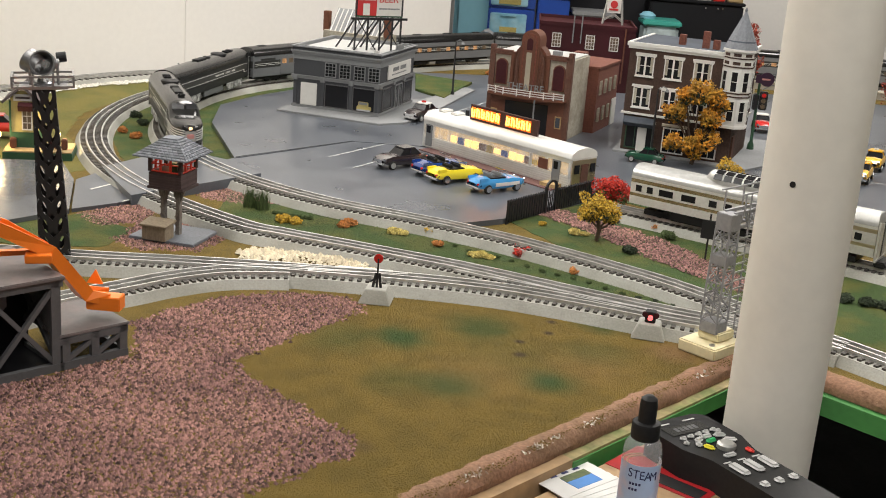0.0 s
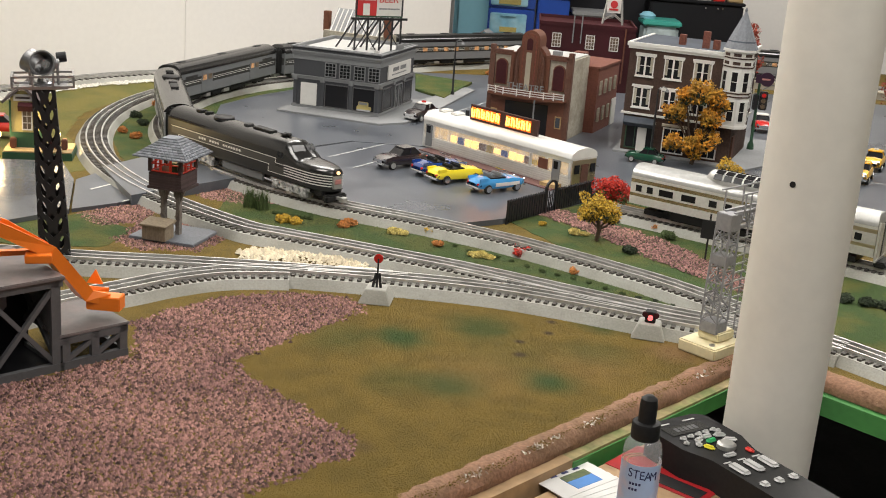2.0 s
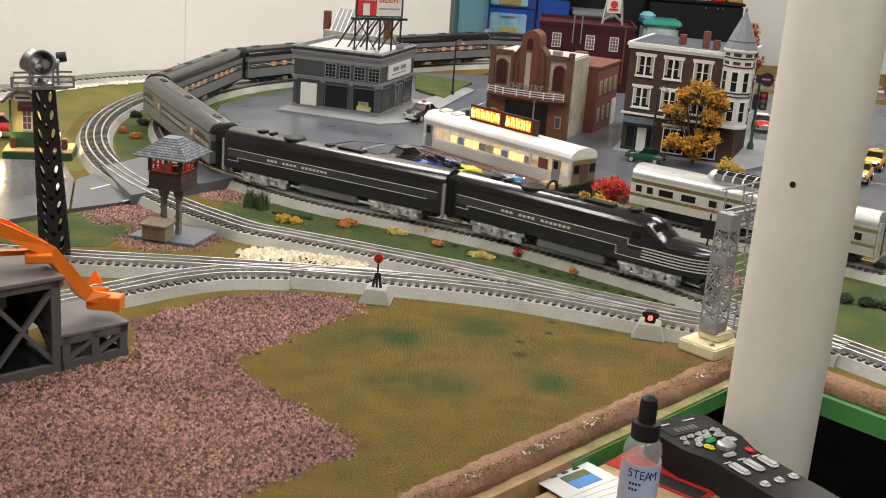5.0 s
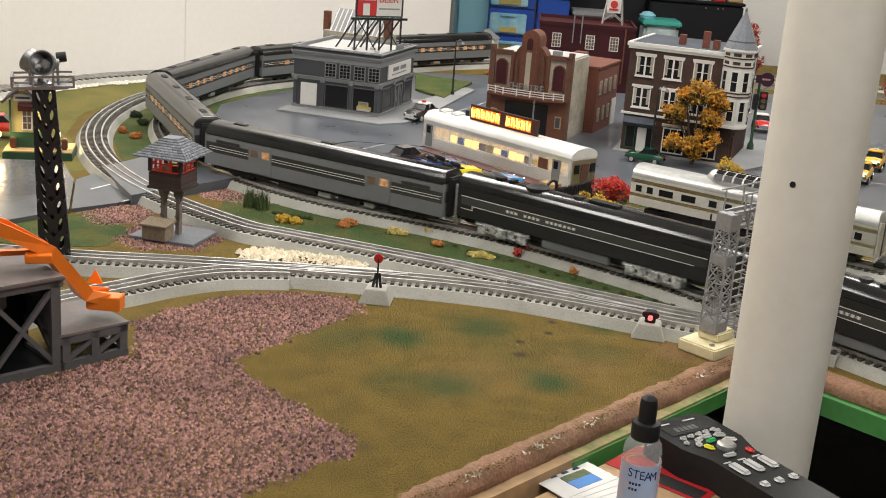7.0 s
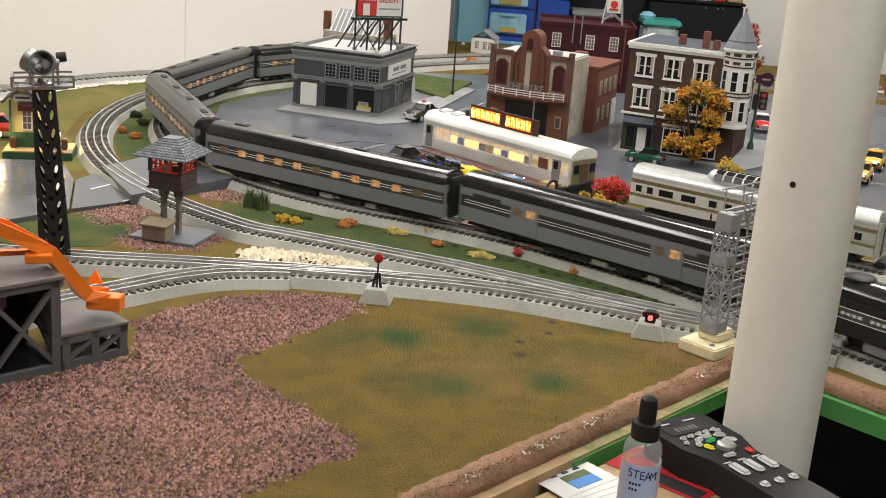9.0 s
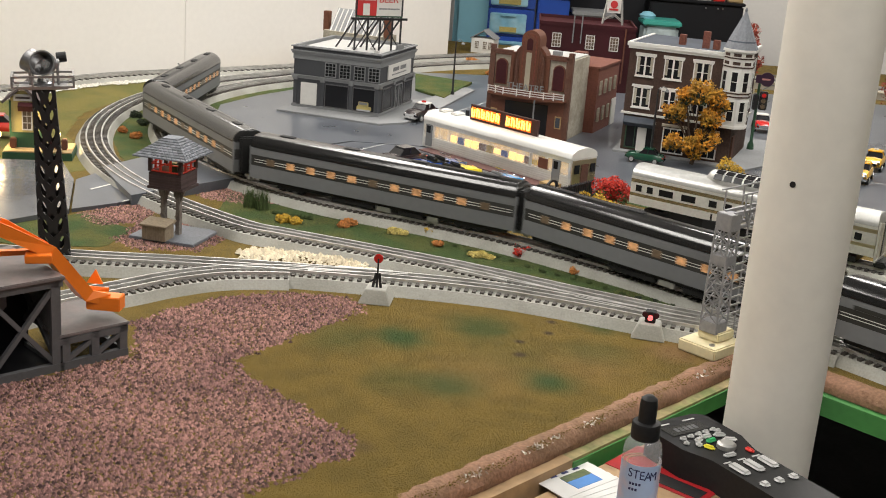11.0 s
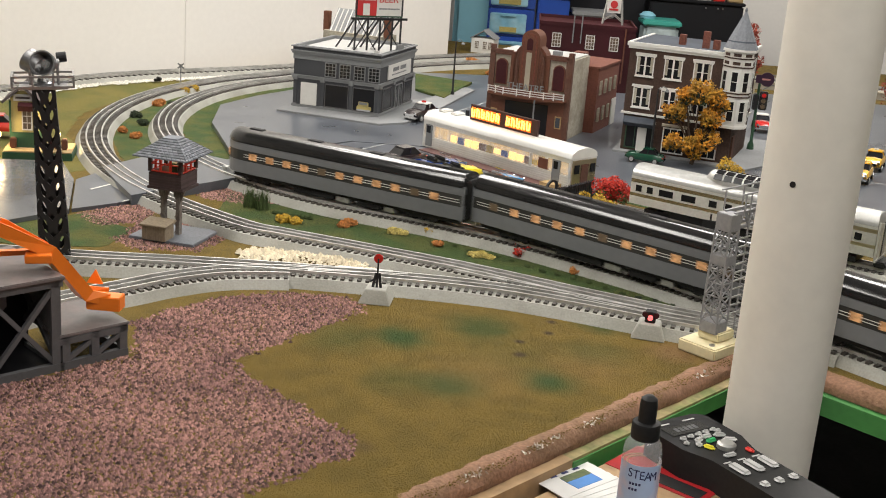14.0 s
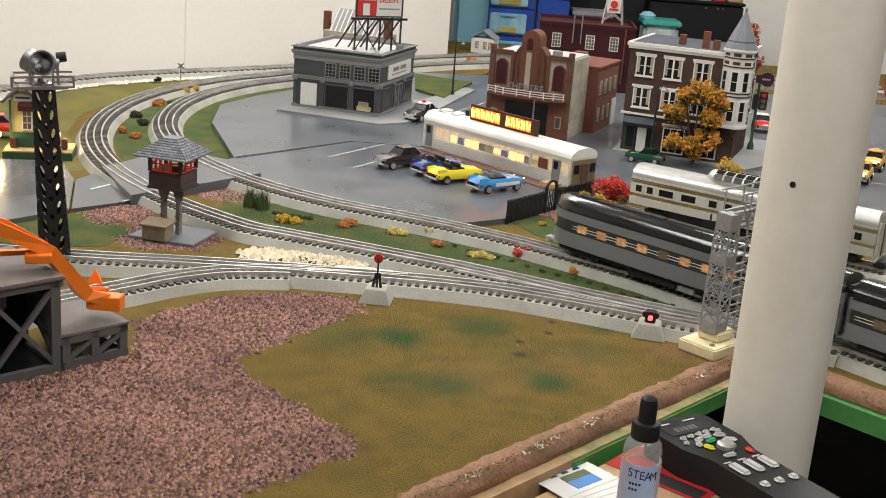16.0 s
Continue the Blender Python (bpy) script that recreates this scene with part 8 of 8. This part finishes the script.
# ---- back of the room ----
def background():
    sh = thing("storage_bench", pose(0.75, 5.12, 0.0), "black storage bench behind the layout", "shelf")
    boxpart("top", (2.3, 0.55, 0.03), (0.05, 0.0, -0.095), M["shadowblack"], sh)
    for x in (-0.9, 0.2, 1.1):
        boxpart("leg", (0.05, 0.5, 0.84), (x, 0, -0.53), M["shadowblack"], sh)
    pn = thing("blue_panel", pose(0.02, 5.02, -0.08, 0, 0, 0), "pale blue plastic tub standing behind the layout", "tub")
    boxpart("tub", (0.16, 0.10, 0.50), (0.03, 0.0, 0.25), M["skyblue"], pn, bev=0.02)
    boxpart("dark_cable", (0.02, 0.02, 0.34), (-0.078, -0.01, 0.17), M["shadowblack"], pn)
    for k in range(4):
        un = thing("drawer_unit", pose(0.205, 5.0, -0.08 + k * 0.112), "blue plastic drawer unit with cloudy clear front", "storage drawer", "stacked drawer units")
        boxpart("case", (0.19, 0.16, 0.110), (0.0, 0.02, 0.056), M["binblue"], un, bev=0.004)
        dr = boxpart("drawer", (0.150, 0.012, 0.082), (-0.012, -0.062, 0.052), M["drawer"], un, "cloudy pale blue drawer front", bev=0.004)
        boxpart("grip", (0.060, 0.008, 0.008), (-0.012, -0.071, 0.086), M["drawer"], dr)
        boxpart("contents", (0.05 + 0.02 * k, 0.004, 0.02), (-0.01, -0.0685, 0.028), M["pale_leaf"], dr)
    for x, w, h_, m, nm, label in ((0.375, 0.13, 0.46, "binblue", "storage_crate", "dark blue plastic crate stack"), (0.54, 0.16, 0.36, "lgrey", "storage_crate", "dull grey box in the shade")):
        c = thing(nm, pose(x, 5.05, -0.08), label, "crate")
        boxpart("body", (w, 0.2, h_ * 0.6), (0, 0, h_ * 0.3), M[m], c, bev=0.006)
        boxpart("rim", (w + 0.01, 0.21, 0.02), (0, 0, h_ * 0.6 + 0.01), M[m], c, bev=0.004)
    bn = thing("clear_bin", pose(0.83, 4.98, -0.08), "cloudy clear plastic bin with a teal lid", "storage bin")
    boxpart("tub", (0.142, 0.14, 0.202), (-0.012, 0, 0.101), M["clearbin"], bn, bev=0.012)
    boxpart("lid", (0.158, 0.155, 0.024), (-0.012, 0, 0.214), M["tealid"], bn, "teal lid", bev=0.006)
    bm = bmesh.new()
    lathe(bm, [(0.03, 0.0), (0.034, 0.012), (0.02, 0.024), (0.003, 0.028)], 18, (-0.065, 0, 0.226))
    part("cap", bm, M["skyblue"], bn, smooth=True)
    cb = thing("black_cabinet", pose(1.03, 5.16, -0.08), "black cabinet standing behind the town", "cabinet")
    boxpart("tall_part", (0.34, 0.22, 0.70), (-0.43, 0.06, 0.35), M["shadowblack"], cb, bev=0.006)
    boxpart("body", (0.39, 0.22, 0.295), (-0.055, 0, 0.1475), M["shadowblack"], cb, bev=0.006)
    boxpart("top_panel", (0.40, 0.24, 0.012), (-0.055, 0, 0.301), M["shadowblack"], cb, bev=0.003)
    for i, x in enumerate((-0.02, 0.03, 0.05)):
        boxpart("chrome_stud", (0.006, 0.004, 0.006), (x, -0.121, 0.280), M["chrome"], cb)
    for x, w, h_, m, nm, label in ((0.13, 0.05, 0.10, "paint_red", "red_box", "red carton on the cabinet"), (0.07, 0.06, 0.09, "cardpaper", "white_box", "white carton on the cabinet"), (-0.03, 0.09, 0.10, "cardpaper", "white_box", "white printed carton on the cabinet"), (0.20, 0.06, 0.08, "tan", "tan_box", "tan jar box on the cabinet")):
        t = boxpart(nm, (w, 0.08, h_), (0, 0, 0), M[m], bev=0.004)
        t.matrix_basis = pose(0.935 + x, 5.10, -0.08 + 0.307 + h_ / 2)
        tagged(t, label, "carton")
    bg = thing("plastic_bag", pose(0.44, 5.03, 0.216), "crumpled clear plastic bag on the crate", "bag")
    bm = bmesh.new()
    bmesh.ops.create_icosphere(bm, subdivisions=3, radius=0.06)
    for v in bm.verts:
        v.co *= 1 + 0.35 * noise.noise(v.co * 30)
        v.co.z = v.co.z * 0.6 + 0.03
    part("bag", bm, M["roofwhite"], bg, smooth=True)
    wh = thing("white_house", pose(0.100, 4.62, 0.0, 0, 0, -15) @ Matrix.Diagonal((0.9, 0.9, 0.8, 1)), "small white gabled house at the back", "building", "buildings of the town")
    boxpart("wall", (0.10, 0.08, 0.07), (0, 0, 0.035), M["white"], wh)
    for sgn in (-1, 1):
        boxpart("roof_side", (0.07, 0.09, 0.004), (sgn * 0.026, 0, 0.088), M["pavement"], wh, ry=sgn * 35)
    for x in (-0.025, 0.01, 0.034):
        window_at(wh, pose(x, -0.0415, 0.038), 0.018, 0.036, 3, 4, "white", "dim")
    gh = thing("glass_roof_house", pose(-0.42, 3.66, 0.0, 0, 0, -24), "white ribbed glass-roofed house with brown chimneys", "building", "buildings of the town")
    boxpart("wall", (0.20, 0.10, 0.15), (0.10, 0.06, 0.075), M["cream"], gh)
    rf = boxpart("glass_roof", (0.17, 0.004, 0.085), (0.10, 0.045, 0.180), M["pavement"], gh, "ribbed pale glass roof", rx=-38)
    for i in range(11):
        boxpart("rib", (0.003, 0.003, 0.085), (0.02 + i * 0.016, 0.042, 0.180), M["white"], rf, rx=-38)
    for x in (-0.005, 0.205):
        boxpart("chimney", (0.018, 0.02, 0.06), (x, 0.04, 0.175), M["copper"], gh, bev=0.001)
    for i in range(2):
        window_at(gh, pose(0.05 + i * 0.10, 0.008, 0.10), 0.03, 0.03, 3, 3, "white", "dim")
    pb = thing("bridge_parapet", pose(1.02, 3.98, 0.0, 0, 0, -6), "beige model bridge parapet across the street", "parapet")
    boxpart("wall", (0.9, 0.02, 0.022), (0.2, 0, 0.040), M["parapet"], pb, bev=0.002)
    boxpart("cap", (0.9, 0.03, 0.005), (0.2, 0, 0.053), M["parapet"], pb, bev=0.001)
    for i in range(6):
        boxpart("pier", (0.03, 0.028, 0.03), (-0.2 + i * 0.16, 0, 0.015), M["parapet"], pb)
    for i, (x, y) in enumerate(((-0.03, 4.36), (0.01, 4.33), (0.05, 4.30), (0.12, 4.02), (0.15, 4.0))):
        bush(x, y, 0.022, "orange_leaf", "rust clump at the back of the layout", 160 + i, 0.6)
    for i in range(4):
        bush(0.62 + i * 0.03, 1.83 - i * 0.012, 0.018, "dark_leaf", "dark brush heap by the track", 180 + i, 0.5)


# ---- bench in the notch ----
def bench():
    u, n = Vector((0.6725, 0.7401, 0)), Vector((0.7401, -0.6725, 0))
    a = Vector((-0.10, 0.962, 0))
    ang = 47.74
    sh = thing("side_shelf", pose(0, 0, 0), "plain timber shelf fixed along the table edge", "shelf")
    c = a + u * 0.25 + n * 0.115
    boxpart("plank", (0.53, 0.165, 0.018), (0, 0, 0), M["wood"], sh).matrix_basis = pose(c.x, c.y, -0.046, 0, 0, ang)
    for k in (0.05, 0.45):
        c = a + u * k + n * 0.115
        boxpart("bracket", (0.02, 0.16, 0.04), (0, 0, 0), M["wood"], sh).matrix_basis = pose(c.x, c.y, -0.075, 0, 0, ang)
    S = -0.037
    # bottle
    bt = thing("dropper_bottle", pose(0.2235, 1.131, S) @ Matrix.Diagonal((0.88, 0.88, 1.035, 1)), "clear steam fluid bottle with black dropper cap", "bottle")
    bm = bmesh.new()
    lathe(bm, [(0.019, 0.0), (0.0225, 0.003), (0.0232, 0.010), (0.0232, 0.074), (0.0215, 0.083), (0.0165, 0.089), (0.0125, 0.091), (0.0125, 0.097)], 32)
    g = part("glass", bm, M["liquid"], bt, "clear glass body", smooth=True)
    g.visible_shadow = False
    bm = bmesh.new()
    lathe(bm, [(0.0165, 0.089), (0.0170, 0.091), (0.0170, 0.104), (0.0160, 0.106), (0.0105, 0.107), (0.0105, 0.125), (0.0095, 0.131), (0.005, 0.1345), (0.002, 0.135)], 28)
    part("dropper_cap", bm, M["black"], bt, "black ribbed cap with rubber bulb", smooth=True)
    bm = bmesh.new()
    rows = []
    for a_ in np.linspace(-190, 20, 22):
        r = 0.0236
        rows.append([bm.verts.new((r * math.cos(radians(a_)), r * math.sin(radians(a_)), z)) for z in (0.008, 0.066)])
    for p, q in zip(rows, rows[1:]):
        bm.faces.new((p[0], q[0], q[1], p[1]))
    bmesh.ops.solidify(bm, geom=bm.faces[:], thickness=0.0003)
    lb = part("label", bm, M["label"], bt, "pale blue and pink paper label", smooth=True)
    word = "STEAM"
    for i, ch in enumerate(word):
        a_ = -84 - 34 + i * 17 - 10
        text(lb, ch, 0.0135, pose(0.0240 * math.cos(radians(a_)), 0.0240 * math.sin(radians(a_)), 0.057 - 0.0006 * i, 90, 0, a_ + 90), M["navy"], name="letter", depth=0.0002)
    for k, (z, n_) in enumerate(((0.046, 4), (0.040, 3), (0.022, 6))):
        for i in range(n_):
            a_ = -125 + i * 9
            boxpart("print_bar", (0.0026, 0.0004, 0.0026), (0.0241 * math.cos(radians(a_)), 0.0241 * math.sin(radians(a_)), z), M["navy"], lb, rz=a_ + 90)
    # cards
    for k in range(5):
        cd = thing("picture_card", pose(0.166 + 0.006 * k, 1.198 - 0.006 * k, S + 0.0007 * (6 - k), 0, 0, -48 - 3 * k), "white card with a landscape picture, in a loose stack", "card", "stack of cards")
        boxpart("sheet", (0.052, 0.086, 0.0006), (0, 0, 0), M["cardpaper"], cd)
        if k == 0:
            boxpart("picture_sky", (0.026, 0.040, 0.0003), (0.006, 0.005, 0.0006), M["cardblue"], cd)
            boxpart("picture_land", (0.012, 0.040, 0.0003), (-0.004, 0.005, 0.0009), M["cardgreen"], cd)
            for i in range(3):
                boxpart("print_bar", (0.004, 0.010, 0.0002), (-0.016, 0.018 - i * 0.018, 0.0006), M["navy"], cd)
    rc = thing("red_leaflet", pose(0.276, 1.236, S + 0.0006, 0, 0, -40), "red leaflet with gold and black print", "leaflet")
    boxpart("sheet", (0.125, 0.07, 0.0006), (0, 0, 0), M["cardred"], rc)
    bm = bmesh.new()
    for r in (0.018, 0.023):
        for k in range(16):
            t0, t1 = 6.2832 * k / 16, 6.2832 * (k + 1) / 16
            bar(bm, (-0.034 + r * math.cos(t0), r * math.sin(t0), 0.0006), (-0.034 + r * math.cos(t1), r * math.sin(t1), 0.0006), 0.0014)
    part("gold_rings", bm, M["tan"], rc)
    boxpart("black_band", (0.07, 0.022, 0.0003), (0.02, -0.018, 0.0006), M["black"], rc)
    # hand controller
    rm = thing("hand_controller", pose(0.319, 1.262, S, 0, 0, 33) @ Matrix.Diagonal((1.16, 1.16, 1.0, 1)), "black hand controller with grey and coloured buttons", "remote control")
    bm = bmesh.new()
    prism(bm, [(-0.040, 0.042), (-0.032, 0.050), (0.030, 0.050), (0.040, 0.042), (0.040, -0.010), (0.029, -0.040), (0.029, -0.155), (-0.029, -0.155), (-0.029, -0.040), (-0.040, -0.010)], 0.0, 0.036)
    part("case", bevel(bm, 0.004, 3), M["black"], rm, "black moulded case", smooth=True)
    T = 0.0364
    lc = boxpart("display", (0.050, 0.018, 0.0012), (-0.004, 0.024, T), M["lcd"], rm, "dark grey display")
    for i in range(5):
        boxpart("digit_bar", (0.0045, 0.008, 0.0004), (-0.016 + i * 0.006, 0.024, T + 0.0008), M["steelgrey"], lc)
    for i in range(2):
        boxpart("brand_bar", (0.016, 0.002, 0.0004), (-0.020 + i * 0.034, 0.040, T), M["button"], rm)

    def button(x, y, w, h_, m, rz=0, r=0.002):
        b = bmesh.new()
        box(b, (w, h_, 0.005), (0, 0, 0))
        part("button", bevel(b, r, 3), M[m], rm, smooth=True, m=pose(x, y, T + 0.0012, 0, 0, rz))
    for i in range(5):
        button(-0.024 + i * 0.011, 0.006 + 0.001 * i, 0.008, 0.006, "button")
    for x, y, w, m, rz in ((-0.028, -0.003, 0.006, "button", 0), (-0.018, -0.010, 0.010, "button", 50), (-0.011, -0.002, 0.011, "button", 20), (0.002, 0.001, 0.013, "button", 0), (0.017, -0.002, 0.013, "button", -20), (0.023, 0.006, 0.007, "button", 0), (0.0, -0.008, 0.013, "btn_green", 8), (-0.013, -0.019, 0.012, "btn_yellow", -70), (0.020, -0.014, 0.014, "cardpaper", -28), (-0.006, -0.040, 0.015, "button", 0)):
        button(x, y, w, 0.0065, m, rz)
    button(0.021, -0.040, 0.006, 0.011, "btn_red")
    b = bmesh.new()
    lathe(b, [(0.0095, 0.0), (0.0095, 0.005), (0.007, 0.007)], 20)
    part("thumb_wheel", b, M["silver"], rm, smooth=True, m=pose(0.004, -0.025, T))
    for i in range(3):
        button(-0.019 + i * 0.019, -0.066, 0.011, 0.024, "button", 0, 0.0024)
        button(-0.019 + i * 0.019, -0.098, 0.010, 0.010, "button", 0, 0.0024)
        boxpart("print_bar", (0.010, 0.002, 0.0004), (-0.019 + i * 0.019, -0.050, T), M["button"], rm)
    cb = bmesh.new()
    pts = glide([(0.47, 1.42), (0.50, 1.36), (0.56, 1.32), (0.66, 1.26), (0.9, 1.1)], 0.03)
    for p, q in zip(pts, pts[1:]):
        bar(cb, (*p, -0.16), (*q, -0.16), 0.005, 8)
    tagged(part("cable", cb, M["lgrey"]), "grey cable drooping below the table", "cable")


searchlight_tower()
switch_tower()
coal_loader()
signal_bridge()
switch_stand(-0.092, 1.650, -5, False)
switch_stand(0.300, 1.590, -12, True)
vehicles()
dome_car()
plants()
picket_fence()
street_lamp(-0.008, 3.457, 0.012, 0.158, "thin dark street lamp by the small lawn")
street_lamp(0.469, 2.755, 0.012, 0.169, "thin dark street lamp before the brick block")
traffic_signal()
station()
far_track()
background()
bench()
bm = bmesh.new()
cyl(bm, 0.0035, 0.002, (0, 0, 0), 12)
hole = part("drilled_hole", bm, M["iron"], column)
hole.matrix_basis = pose(0.411, 1.33, 0.300) @ pose(0, 0, 0, 0, 0, -36) @ pose(0, -0.0530, 0, 90)


# ---- what moves ----
# seconds, and how far the engine's nose has come along the inner track
WAY = [(0, 5.452), (1, 5.690), (2, 5.890), (2.5, 5.995), (3.5, 6.223), (4, 6.348), (6.5, 7.000), (7, 7.119), (8, 7.403), (9, 7.690), (11.5, 8.560), (12.5, 8.888), (13, 9.070), (14.5, 9.592), (15, 9.758), (16, 10.112)]
PITCH = [0.495, 0.505, 0.568, 0.568, 0.568, 0.568, 0.54]


def way(t):
    """The nose's way at t, a smooth curve through WAY."""
    ts, ss = [w[0] for w in WAY], [w[1] for w in WAY]
    sl = [(ss[1] - ss[0]) / (ts[1] - ts[0])] + [(ss[i + 1] - ss[i - 1]) / (ts[i + 1] - ts[i - 1]) for i in range(1, len(ts) - 1)] + [(ss[-1] - ss[-2]) / (ts[-1] - ts[-2])]
    i = min(max(0, sum(q <= t for q in ts) - 1), len(ts) - 2)
    d = ts[i + 1] - ts[i]
    u = (t - ts[i]) / d
    return (2 * u ** 3 - 3 * u * u + 1) * ss[i] + (u ** 3 - 2 * u * u + u) * d * sl[i] + (3 * u * u - 2 * u ** 3) * ss[i + 1] + (u ** 3 - u * u) * d * sl[i + 1]


def motions():
    """The train runs along the inner track from first to last moment."""
    back = 0.0
    for car, pitch in zip(TRAIN, PITCH):
        rows = []
        for k in range(65):
            t = k * 0.25
            mid = way(t) - back - pitch / 2
            (a, _), (b, _) = along(INNER, mid + pitch * 0.34), along(INNER, mid - pitch * 0.34)
            c = (a + b) / 2
            rows.append((t, pose(c[0], c[1], RAIL, 0, 0, math.degrees(math.atan2(a[1] - b[1], a[0] - b[0])))))
        walk(car, rows)
        back += pitch


motions()
